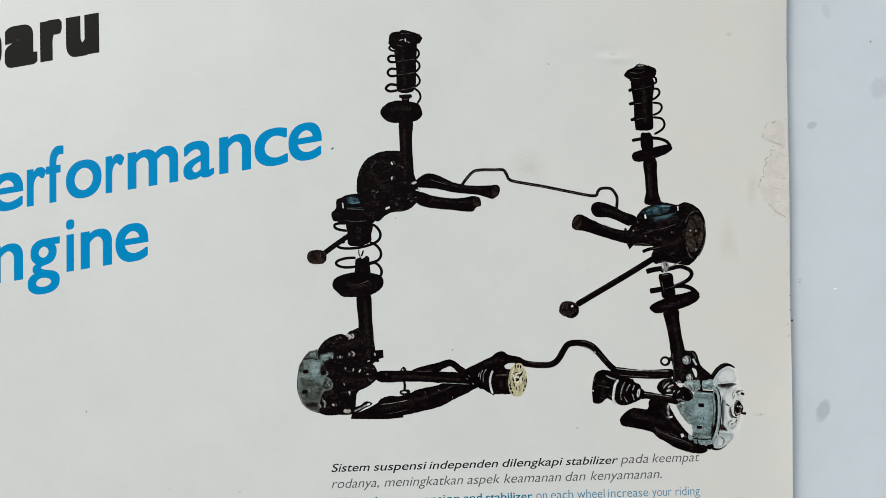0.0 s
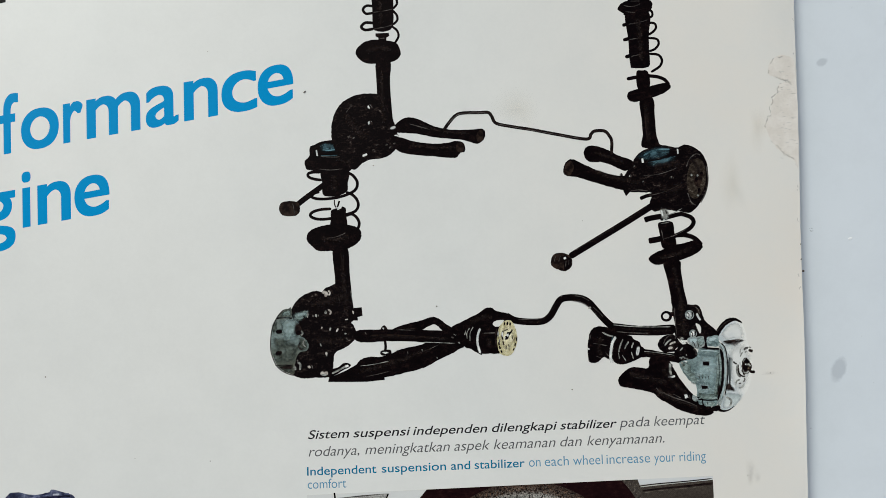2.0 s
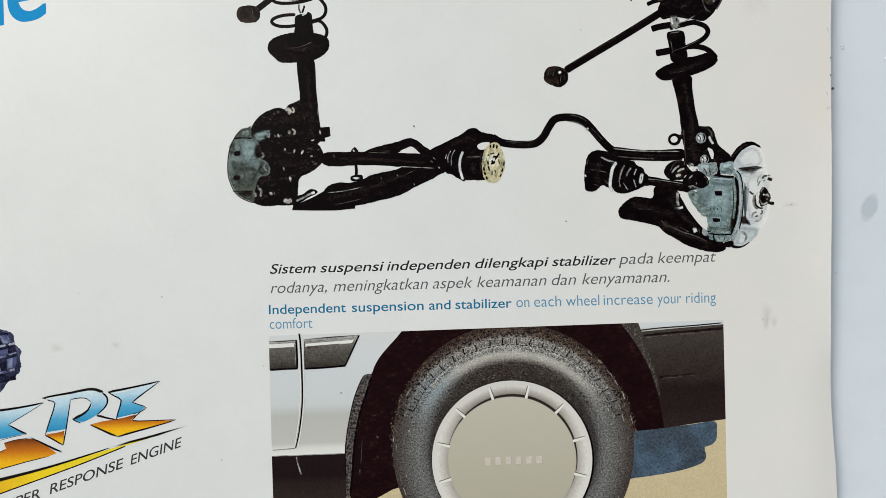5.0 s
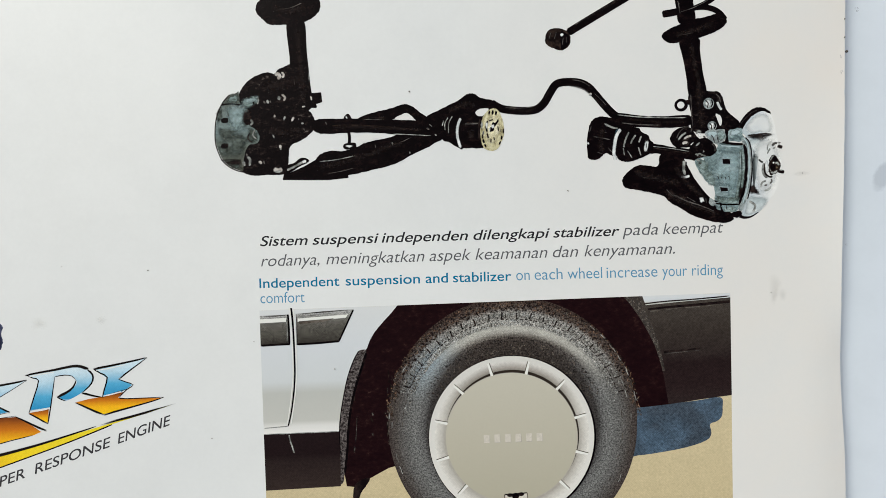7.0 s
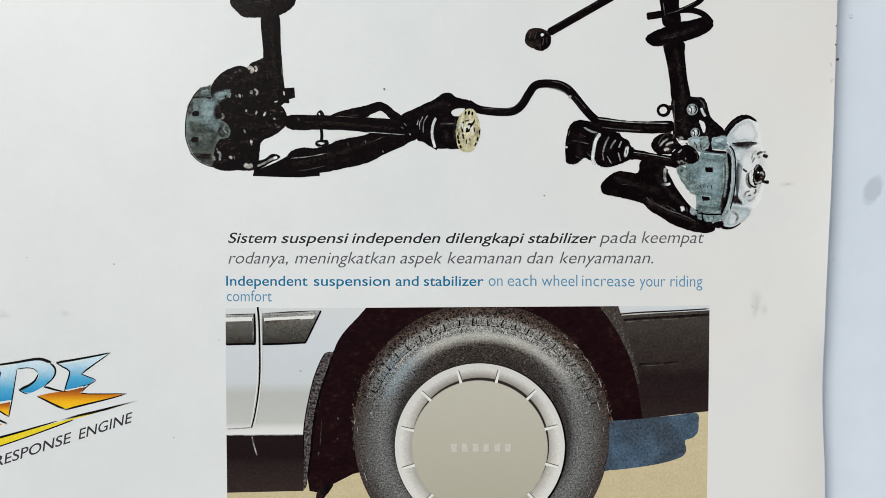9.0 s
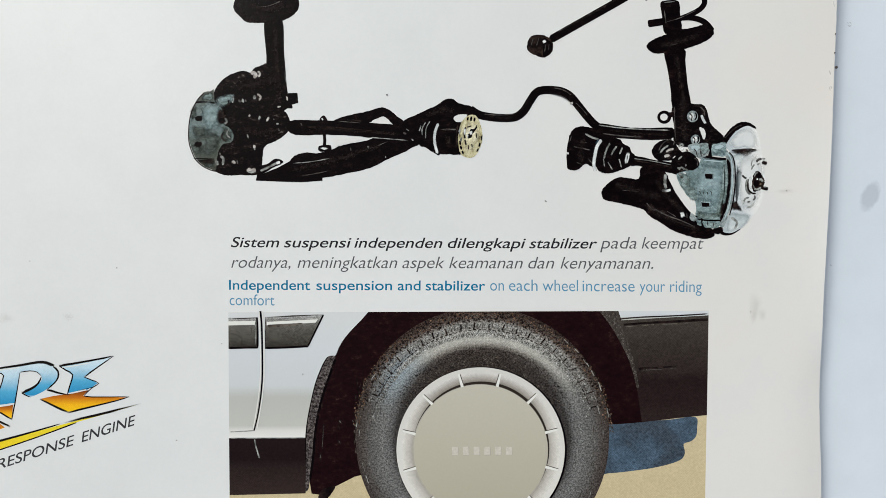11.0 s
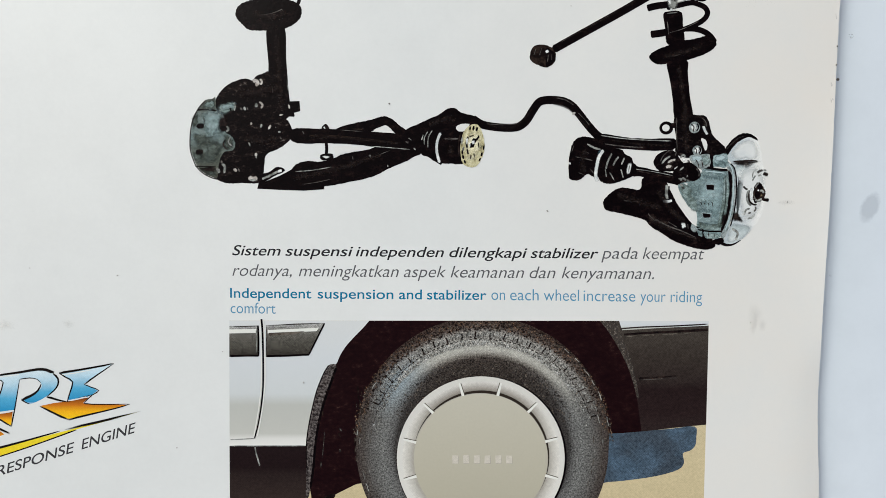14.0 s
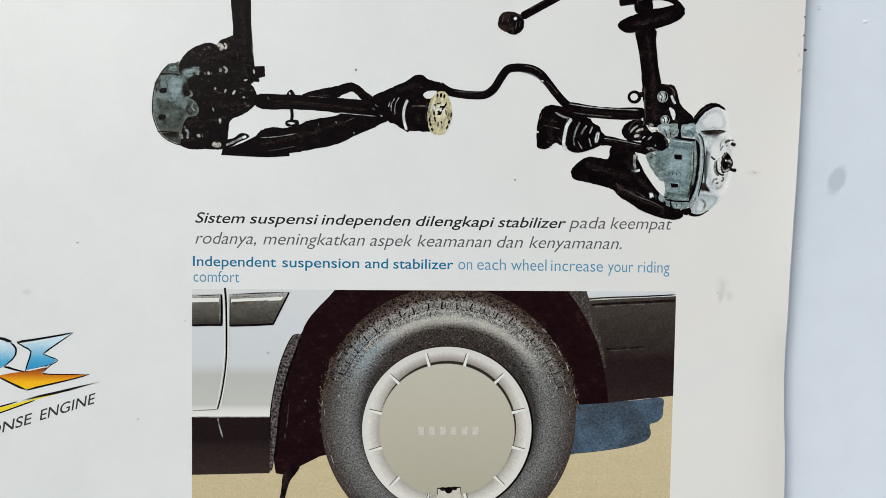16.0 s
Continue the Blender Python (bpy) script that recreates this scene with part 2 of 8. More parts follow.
def floor_mat():
    m, nt, b = base_mat("glossy_white_floor", 0.22, 0.35)
    vec = coords(nt)
    big = ramp(nt, noise_of(nt, vec, 9.0, 3.0), [(0.3, rgb(211, 219, 225)), (0.7, rgb(217, 224, 230))])
    fine = ramp(nt, noise_of(nt, vec, 120.0, 5.0, 0.7), [(0.35, grey(0.965)), (0.6, grey(1.0))])
    col = mix(nt, 1.0, big, fine, "MULTIPLY")

    # grey smudges left on the glaze
    def smudge(x, y, rx, ry, turn, strength, colour):
        nonlocal col
        mp = nt.nodes.new("ShaderNodeMapping")
        mp.vector_type = "TEXTURE"
        mp.inputs["Location"].default_value = (x * MM, y * MM, 0)
        mp.inputs["Rotation"].default_value = (0, 0, radians(turn))
        mp.inputs["Scale"].default_value = (rx * MM, ry * MM, 1)
        nt.links.new(vec, mp.inputs[0])
        flat = nt.nodes.new("ShaderNodeVectorMath")
        flat.operation = "MULTIPLY"
        flat.inputs[1].default_value = (1, 1, 0)
        nt.links.new(mp.outputs[0], flat.inputs[0])
        ln = nt.nodes.new("ShaderNodeVectorMath")
        ln.operation = "LENGTH"
        nt.links.new(flat.outputs[0], ln.inputs[0])
        wob = nt.nodes.new("ShaderNodeMath")
        wob.operation = "MULTIPLY_ADD"
        nt.links.new(noise_of(nt, vec, 700.0, 3.0), wob.inputs[0])
        wob.inputs[1].default_value = 0.5
        nt.links.new(ln.outputs["Value"], wob.inputs[2])
        f = ramp(nt, wob.outputs[0], [(0.75, grey(strength)), (1.0, grey(0)), ])
        col = mix(nt, f, col, rgb(*colour))

    SM = [(60.46, 16.67), (60.06, 72.06), (73.58, 79.11), (63.57, 94.20)]
    smudge(*SM[0], 1.9, 3.6, -24, 0.62, (172, 180, 188))
    smudge(*SM[1], 1.6, 1.1, 20, 0.45, (160, 168, 176))
    smudge(*SM[2], 2.5, 3.4, -20, 0.35, (178, 184, 192))
    smudge(*SM[3], 1.2, 2.4, 10, 0.25, (175, 183, 190))
    nt.links.new(col, b.inputs["Base Color"])
    rg = nt.nodes.new("ShaderNodeMapRange")
    rg.inputs["To Min"].default_value, rg.inputs["To Max"].default_value = 0.18, 0.3
    nt.links.new(noise_of(nt, vec, 30.0), rg.inputs["Value"])
    nt.links.new(rg.outputs[0], b.inputs["Roughness"])
    return m


M_PAPER = paper_mat()
M_FLOOR = floor_mat()
M_EDGE = ink_mat("page_edge", (196, 194, 188), 0.7, 0.2, 0.1)
M_TORN = blotch_mat("torn_paper", (212, 207, 199), (220, 216, 209), 500.0, 0.8, 0.1, 0.05)
M_TEAR = feather(blotch_mat("tear_line", (156, 150, 142), (192, 186, 178), 900.0, 0.8, 0.1, 0.05), 0.9, 0.42, 0.45)
M_SHEENDIM = feather(blotch_mat("dim_sheen_ink", (24, 34, 38), (66, 92, 100), 700.0), 0.5)
M_BLACK = cast_mat("black_ink", [(0.5, (3, 1, 1)), (0.8, (11, 5, 5)), (0.92, (22, 12, 11)), (1.0, (44, 33, 29))], 900.0)
M_SOFTBLACK = blotch_mat("soft_black_ink", (14, 8, 8), (40, 30, 27), 900.0)
M_VEIL = feather(blotch_mat("thin_black_ink", (20, 13, 12), (50, 40, 36), 900.0), 0.6)
M_RUST = blotch_mat("brown_black_ink", (18, 11, 9), (48, 37, 31), 900.0)
M_GREY = feather(blotch_mat("grey_ink", (96, 97, 93), (166, 168, 162), 800.0), 0.5)
M_DARKGREY = feather(blotch_mat("dark_grey_ink", (48, 44, 42), (92, 88, 84), 700.0), 0.5)
M_PALE = feather(blotch_mat("pale_ink", (188, 192, 190), (226, 228, 224), 700.0), 0.5)
M_STEEL = cast_mat("steel_ink", [(0.5, (60, 72, 72)), (0.64, (98, 115, 115)), (0.76, (124, 143, 143)), (0.94, (150, 166, 166))], 1100.0, grain=0.42)
M_CAST = cast_mat("cast_iron_ink", [(0.0, (4, 2, 2)), (0.78, (11, 6, 6)), (0.88, (28, 20, 18)), (0.96, (66, 58, 54)), (1.0, (110, 104, 98))], 1300.0)
M_DRUM = cast_mat("drum_ink", [(0.55, (10, 7, 6)), (0.72, (42, 35, 29)), (0.86, (66, 58, 50)), (0.98, (112, 104, 94))], 1200.0)
M_STEELDIM = feather(cast_mat("dim_steel_ink", [(0.50, (38, 42, 38)), (0.62, (78, 88, 82)), (0.74, (112, 128, 124)), (0.92, (152, 168, 166))], 900.0, grain=0.42), 0.5)
M_CALIPER = fade_mat("caliper_ink", [(0.0, (48, 46, 38)), (0.25, (84, 86, 76)), (0.45, (98, 106, 98)), (0.62, (112, 127, 125)), (0.85, (116, 128, 124)), (1.0, (92, 96, 88))], grain=0.4, wobble=0.26)
M_CALIPERLIT = feather(cast_mat("lit_caliper_ink", [(0.5, (80, 92, 89)), (0.66, (110, 127, 125)), (0.8, (132, 150, 149)), (0.95, (152, 167, 166))], 700.0, grain=0.42), 0.7)
M_CALIPERDIM = feather(cast_mat("dim_caliper_ink", [(0.5, (36, 36, 31)), (0.68, (62, 68, 62)), (0.85, (84, 92, 86)), (1.0, (110, 120, 115))], 900.0, grain=0.42), 0.7)
M_DISC = fade_mat("disc_ink", [(0.0, (160, 170, 172)), (0.35, (188, 197, 199)), (0.6, (202, 207, 208)), (0.88, (226, 226, 221))], axis="X", wobble=0.18)
M_DISCBAND = feather(fade_mat("disc_band_ink", [(0.0, (30, 30, 30)), (0.4, (70, 76, 76)), (0.75, (150, 157, 157)), (1.0, (196, 201, 200))], axis="X", wobble=0.1), 0.4, 1.0, 0.2)
M_DISCLOW = feather(cast_mat("disc_shade_ink", [(0.5, (128, 138, 138)), (0.7, (176, 186, 186)), (0.9, (206, 212, 210))], 300.0, grain=0.12), 0.5, 1.0, 0.2)
M_HAT = feather(cast_mat("hub_hat_ink", [(0.4, (198, 204, 204)), (0.75, (214, 216, 213))], 250.0, grain=0.05), 0.5, 1.0, 0.2)
M_BOLT = feather(blotch_mat("bolt_ink", (150, 143, 135), (208, 203, 196), 900.0), 0.55)
M_BRONZE = feather(blotch_mat("bronze_ink", (92, 78, 60), (140, 124, 100), 900.0), 0.6)
M_GLOW = feather(blotch_mat("dim_reflection_ink", (22, 15, 14), (44, 36, 33), 1400.0, grain=0.3), 0.9, 0.75)
M_STEELGREY = cast_mat("grey_steel_ink", [(0.5, (78, 86, 86)), (0.68, (122, 132, 131)), (0.85, (158, 166, 164))], 1100.0, grain=0.4)
M_STEELLIT = feather(cast_mat("lit_steel_ink", [(0.5, (106, 126, 127)), (0.66, (126, 147, 148)), (0.82, (140, 160, 161)), (0.98, (158, 175, 176))], 800.0, grain=0.42), 0.6, 1.0, 0.3)
M_STEELPALE = feather(ink_mat("pale_steel_ink", (168, 186, 188)), 0.5)
M_DARKSTEEL = feather(ink_mat("dark_steel_ink", (82, 98, 100)), 0.5)
M_SHEEN = feather(blotch_mat("blue_sheen_ink", (40, 62, 70), (104, 140, 150), 500.0), 0.5)
M_SHEENWIDE = feather(blotch_mat("broad_blue_sheen_ink", (34, 52, 58), (84, 116, 126), 700.0), 0.8, 0.8)
M_GOLD = cast_mat("gold_ink", [(0.5, (70, 62, 40)), (0.64, (148, 140, 104)), (0.76, (192, 185, 146)), (0.95, (216, 211, 178))], 1300.0, (1.6, 0.8, 1.0))
M_GOLDLIT = feather(cast_mat("lit_gold_ink", [(0.5, (170, 162, 124)), (0.7, (206, 199, 164)), (0.9, (224, 219, 192))], 1300.0, grain=0.3), 0.6)
M_HEAD = ink_mat("blue_headline_ink", (0, 141, 200), 0.3, 0.02, 0.04)
M_TITLE = ink_mat("charcoal_title_ink", (26, 25, 25), 0.45, 0.04, 0.06)
M_TEXT = ink_mat("black_text_ink", (40, 39, 41), 0.4, 0.08, 0.05)
M_EMBLEMTEXT = ink_mat("emblem_text_ink", (58, 57, 59), 0.4, 0.08, 0.05)
M_TEXTLIGHT = ink_mat("grey_text_ink", (88, 88, 90), 0.4, 0.08, 0.05)
M_TEXTBLUE = ink_mat("blue_text_ink", (0, 110, 146), 0.4, 0.08, 0.05)
M_TEXTBLUELIGHT = ink_mat("pale_blue_text_ink", (82, 138, 168), 0.4, 0.08, 0.05)
M_SPECK = ink_mat("dark_dust", (112, 107, 100), 0.9, 0.1, 0.1)
M_SPECKPALE = ink_mat("grey_dust", (172, 168, 162), 0.9, 0.1, 0.1)
M_CRUMB = blotch_mat("dark_crumb", (52, 46, 44), (104, 98, 94), 3000.0, 0.8, 0.2, 0.05)
M_GRAIN = feather(blotch_mat("pale_grain", (164, 172, 180), (196, 204, 210), 2500.0, 0.6, 0.2, 0.02), 0.2, 0.7, 0.6)
M_CHIP = ink_mat("white_chip", (236, 240, 242), 0.5, 0.3, 0.02)


# ---- shapes ----
def link_mesh(name, verts, faces, mat, parent=None, label="", origin=(0, 0, 0), depth=None):
    me = bpy.data.meshes.new(name)
    o = Vector(origin)
    me.from_pydata([Vector(v) - o for v in verts], [], faces)
    me.materials.append(mat)
    if mat.name in SOFT:
        uv = me.uv_layers.new(name="UVMap")
        for lp in me.loops:
            uv.data[lp.index].uv = (0.5, depth[lp.vertex_index] if depth else 1.0)
    ob = new(name, me)
    if parent:
        ob.parent = parent
        ob.location = o - world_place(parent)
    else:
        ob.location = o
    if label:
        tagged(ob, label)
    return ob


def world_place(ob):
    p = Vector(ob.location)
    while ob.parent:
        ob = ob.parent
        p += Vector(ob.location)
    return p


class Ink:
    """The print's layers: each new shape lies a hair above the one before."""
    level = 0

    @classmethod
    def start(cls, base=6):
        cls.level = base

    @classmethod
    def z(cls):
        cls.level += 1
        return cls.level * 0.0003 * MM


def spline(pts, closed, n):
    if n <= 1:
        return [Vector(p) for p in pts]
    k, out = len(pts), []
    P = [Vector(p) for p in pts]
    for i in range(k if closed else k - 1):
        if closed:
            a, b, c, d = P[i - 1], P[i], P[(i + 1) % k], P[(i + 2) % k]
        else:
            a, b, c, d = P[max(i - 1, 0)], P[i], P[i + 1], P[min(i + 2, k - 1)]
        for j in range(n):
            t = j / n
            out.append(0.5 * (2 * b + (c - a) * t + (2 * a - 5 * b + 4 * c - d) * t * t + (3 * b - a - 3 * c + d) * t ** 3))
    if not closed:
        out.append(P[-1])
    return out


def fill(name, outline, mat, parent, label="", origin=None):
    from mathutils.geometry import tessellate_polygon
    z = Ink.z()
    vs = [Vector((p[0] * MM, p[1] * MM, z)) for p in outline]
    tris = tessellate_polygon([vs])
    faces = []
    for t in tris:
        a, b, c = (vs[i] for i in t)
        up = (b.x - a.x) * (c.y - a.y) - (b.y - a.y) * (c.x - a.x)
        faces.append(tuple(t) if up > 0 else tuple(reversed(t)))
    o = (origin[0] * MM, origin[1] * MM, z) if origin else (0, 0, z)
    return link_mesh(name, vs, faces, mat, parent, label, o)


def blob(name, pts, mat, parent, n=4, label="", origin=None, rag=0.035):
    """A filled printed shape with a rounded outline through a few corner points (mm on the page)."""
    out = spline(pts, True, n if n == 1 else n * 2)
    if rag:
        out = [p + Vector((random.uniform(-rag, rag), random.uniform(-rag, rag))) for p in out]
    if mat.name in SOFT:
        return fan(name, out, mat, parent, label)
    return fill(name, out, mat, parent, label, origin)


def fan(name, out, mat, parent, label=""):
    """A small soft-rimmed shape: triangles from its middle to its outline."""
    z = Ink.z()
    k = len(out)
    mid = sum((Vector(p) for p in out), Vector((0, 0))) / k
    out = [mid + (Vector(p) - mid) * 1.12 for p in out]
    verts = [(p.x * MM, p.y * MM, z) for p in out] + [(mid.x * MM, mid.y * MM, z)]
    turn = sum(out[i - 1].x * out[i].y - out[i].x * out[i - 1].y for i in range(k))
    faces = [((i - 1) % k, i, k) if turn > 0 else (i, (i - 1) % k, k) for i in range(k)]
    return link_mesh(name, verts, faces, mat, parent, label, (0, 0, z), [0.0] * k + [1.0])


def oval(name, c, rx, ry, mat, parent, turn=0, seg=40, label="", a0=0, a1=360):
    ca, sa = math.cos(radians(turn)), math.sin(radians(turn))
    pts = []
    for i in range(seg):
        a = radians(a0 + (a1 - a0) * i / (seg if a1 - a0 == 360 else seg - 1))
        x, y = rx * math.cos(a), ry * math.sin(a)
        pts.append((c[0] + x * ca - y * sa, c[1] + x * sa + y * ca))
    if mat.name in SOFT:
        return fan(name, [Vector(p) for p in pts], mat, parent, label)
    return fill(name, pts, mat, parent, label, c)


def stroke(name, pts, width, mat, parent, n=6, label="", taper=None, closed=False):
    """A printed line of the given width (mm) with rounded ends."""
    path = spline(pts, closed, n)
    if closed:
        path.append(path[0])
    z = Ink.z()
    k = len(path)
    soft = mat.name in SOFT
    verts, faces, depth = [], [], []
    for i, p in enumerate(path):
        d = path[min(i + 1, k - 1)] - path[max(i - 1, 0)]
        if d.length < 1e-9:
            d = Vector((1, 0))
        d.normalize()
        u = i / (k - 1)
        w = width / 2 * (taper[0] + (taper[1] - taper[0]) * u if taper else 1)
        if soft:
            w *= 1.35
        end = not closed and (i == 0 or i == k - 1)
        if end and not taper:
            w *= 0.6
        nrm = Vector((-d.y, d.x)) * w
        h = z + u * 0.0004 * MM
        for q, dp in ((p - nrm, 0.0), (p, 0.2 if end else 1.0), (p + nrm, 0.0)):
            verts.append((q.x * MM, q.y * MM, h))
            depth.append(dp)
    for i in range(k - 1):
        a, b = 3 * i, 3 * i + 3
        faces += [(a, b, b + 1, a + 1), (a + 1, b + 1, b + 2, a + 2)]
    return link_mesh(name, verts, faces, mat, parent, label, (0, 0, z), depth)


def nut(name, c, r, mat, parent):
    """A glinting bolt head in the printed picture: a dark boss, a lit crescent and a few loose flecks."""
    k = (c[0] * 7.3 + c[1] * 3.1) % 1.0
    turn = 1.9 + 1.4 * k

    def at(rad, a):
        return (c[0] + r * rad * math.cos(a + turn), c[1] + r * rad * math.sin(a + turn))

    ob = blob("boss", [at(0.95 + 0.12 * math.sin(3 * j + 9 * k), 1.047 * j) for j in range(6)], M_SOFTBLACK, parent, 2)
    blob(name, [at(0.85, -1.0), at(0.98, -0.3), at(0.92, 0.4), at(0.8, 1.2), at(0.3, 0.9), at(0.12, 0.1 + k), at(0.4, -0.7)], mat, parent, 2, rag=0.05)
    blob("fleck", [at(0.55, 2.3), at(0.85, 2.7), at(0.7, 3.3 + k), at(0.42, 2.9)], M_DARKGREY, parent, 1, rag=0.05)
    if k > 0.4:
        blob("fleck", [at(0.45, 4.2), at(0.7, 4.4), at(0.6, 4.8)], mat, parent, 1, rag=0.04)
    return ob


def glyphs(s, bold, spacing=1.0):
    cu = bpy.data.curves.new("letters", "FONT")
    cu.body, cu.size, cu.offset, cu.space_character = s, 1.0, bold, spacing
    cu.resolution_u = 8
    ob = bpy.data.objects.new("letters", cu)
    scene.collection.objects.link(ob)
    me = bpy.data.meshes.new_from_object(ob)
    co = np.zeros(len(me.vertices) * 3)
    me.vertices.foreach_get("co", co)
    faces = [tuple(p.vertices) for p in me.polygons]
    bpy.data.objects.remove(ob)
    bpy.data.curves.remove(cu)
    bpy.data.meshes.remove(me)
    return co.reshape(-1, 3)[:, :2], faces


def boxed(name, boxes, left, right, up, mat, parent, heavy=0.0, ref="x", label="", split=""):
    """Printed words of which each piece (a word or a letter) fills its own stretch of the baseline, 0 to 1 from left to right. heavy: how far (em) the strokes are thickened by overprinting."""
    ch, _ = glyphs(ref, 0.0)
    high = ch[:, 1].max()
    left, right, up = Vector(left), Vector(right), Vector(up)
    wide = (right - left).length
    em = (up - left).length / high
    z = Ink.z()
    verts, faces = [], []
    if split:
        whole = bpy.data.objects.new(name, None)
        scene.collection.objects.link(whole)
        whole.parent = parent
        tagged(whole, label)
        for piece in boxes:
            boxed(split, [piece], left, right, up, mat, whole, heavy, ref)
        return whole
    thick = max(heavy, 0.0)
    n = 2 if heavy < 0.03 else 4
    steps = [(0, 0)] if heavy <= 0 else [(i / n, j / n) for i in range(-n, n + 1) for j in range(-n, n + 1) if max(abs(i), abs(j)) == n or j == 0]
    for s, a, b in boxes:
        co, fc = glyphs(s, min(heavy, 0.0))
        x0, x1 = co[:, 0].min(), co[:, 0].max()
        grow = max(heavy, 0.0) * em / wide
        for layer, (dx, dy) in enumerate(steps):
            k = len(verts)
            for x, y in co:
                u = a + grow + (b - a - 2 * grow) * (x - x0) / (x1 - x0) + dx * grow
                v = (y * (1 - 1.4 * thick / high) + thick * 0.7 + dy * thick * 0.7) / high
                p = left + (right - left) * u + (up - left) * v
                verts.append((p.x * MM, p.y * MM, z + layer * 0.00004 * MM))
            faces += [tuple(i + k for i in f) for f in fc]
    return link_mesh(name, verts, faces, mat, parent, label, (right.x * MM, right.y * MM, z))


# ---- floor ----
def slab(name, x0, x1, y0, y1, z0, z1, mat, parent=None):
    bm = bmesh.new()
    bmesh.ops.create_cube(bm, size=1.0)
    for v in bm.verts:
        v.co = ((x0 + x1) / 2 + v.co.x * (x1 - x0), (y0 + y1) / 2 + v.co.y * (y1 - y0), (z0 + z1) / 2 + v.co.z * (z1 - z0))
    me = bpy.data.meshes.new(name)
    bm.to_mesh(me)
    bm.free()
    me.materials.append(mat)
    ob = new(name, me)
    if parent:
        ob.parent = parent
        ob.location = -world_place(parent)
    return ob


floor = slab("floor", -3, 3, -3, 3, -PAGE_GAP * MM - 0.03, -PAGE_GAP * MM, M_FLOOR)
tagged(floor, "smooth bluish-white glossy floor with faint grey smudges", "floor", kind="structure")

# ---- the brochure ----
brochure = new("brochure")
brochure.location = (-0.05, 0.0, -PAGE_GAP * MM)
tagged(brochure, "old cream-white glossy car brochure on the white floor, edge worn", "brochure")

X_FOLD, Y_TOP, Y_LOW = -158.0, 128.0, -168.0
EDGE = [(128, 53.7), (95, 53.4), (82, 53.2), (57, 52.65), (41, 52.25), (26, 51.95), (10, 51.5), (1.5, 51.35), (-7, 51.4), (-14, 51.5), (-18, 51.65), (-23, 52.0), (-28, 52.15), (-90, 52.4), (-168, 52.5)]


def edge_x(y):
    for (y0, x0), (y1, x1) in zip(EDGE, EDGE[1:]):
        if y <= y0 and y >= y1:
            return x0 + (x1 - x0) * (y0 - y) / (y0 - y1)
    return 52.0


def page_lift(x, y):
    """The outer margin waves a little; the fold dips to the floor."""
    m = max(0.0, (x - 45.5) / 7.5)
    wave = 0.35 * math.sin(y * 0.055 + 0.8) + 0.2 * math.sin(y * 0.13)
    dent = -0.55 * math.exp(-((y + 10) / 5.0) ** 2)
    low = -0.5 / (1 + math.exp((y + 14) / 3.0))
    z = (m ** 2) * (wave + dent + low)
    ridge = 0.3 * math.exp(-((y - 84.6 + 0.12 * (x - 20)) / 0.55) ** 2 - ((x - 20.3) / 2.2) ** 2)
    ridge -= 0.16 * math.exp(-((y - 85.9) / 1.2) ** 2 - ((x - 20.0) / 3.0) ** 2)
    fold = -4.2 * max(0.0, (-110 - x) / 48) ** 2
    return z + ridge + fold


def page_sheet():
    ys = []
    y = Y_TOP
    while y > Y_LOW:
        ys.append(y)
        y -= 0.45 if -40 < y < 100 else 3.0
    ys.append(Y_LOW)
    us = [0.0, 0.15, 0.3, 0.42, 0.5, 0.58, 0.66, 0.74] + [0.78 + 0.0045 * i for i in range(49)]
    us = [u for u in us if u < 0.9985] + [1.0]
    verts, faces = [], []
    for side in (0, 1):
        for y in ys:
            e = edge_x(y)
            nib = 0.06 * noise.noise(Vector((y * 1.7, 0, 0))) + 0.12 * min(0.0, noise.noise(Vector((y * 0.6, 5, 0)))) * (2.0 if y > 40 else 0.6)
            for u in us:
                x = X_FOLD + (e - X_FOLD) * u + (nib if u == 1.0 else 0)
                verts.append((x * MM, y * MM, (page_lift(x, y) - 0.16 * side) * MM))
    r, c = len(ys), len(us)
    for i in range(r - 1):
        for j in range(c - 1):
            a = i * c + j
            faces.append((a, a + c, a + c + 1, a + 1))
            b = a + r * c
            faces.append((b, b + 1, b + c + 1, b + c))
    rim = [i * c + c - 1 for i in range(r)]
    # the cut edge has corners of its own, so that it stays crisp
    k = len(verts)
    verts += [verts[a] for a in rim] + [verts[a + r * c] for a in rim]
    for i in range(r - 1):
        faces.append((k + i, k + i + 1, k + r + i + 1, k + r + i))
    for i in range(r - 1):
        a, b = i * c, (i + 1) * c
        faces.append((b, a, a + r * c, b + r * c))
    for j in range(c - 1):
        a = (r - 1) * c + j
        faces.append((a, a + r * c, a + r * c + 1, a + 1))
        faces.append((j + 1, j + 1 + r * c, j + r * c, j))
    ob = link_mesh("page", verts, faces, M_PAPER, brochure, "cream-white coated page with a scuffed margin")
    for p in ob.data.polygons:
        p.use_smooth = abs(p.normal.z) > 0.7
    return ob


page = page_sheet()
for k in range(6):
    inset = 1.6 + 0.5 * k
    slab("inner_page", X_FOLD * MM, (51.0 - inset) * MM, (Y_LOW + 1) * MM, (Y_TOP - 1) * MM, (-PAGE_GAP + 0.6 * k) * MM, (-PAGE_GAP + 0.6 * k + 0.55) * MM, M_EDGE, brochure)

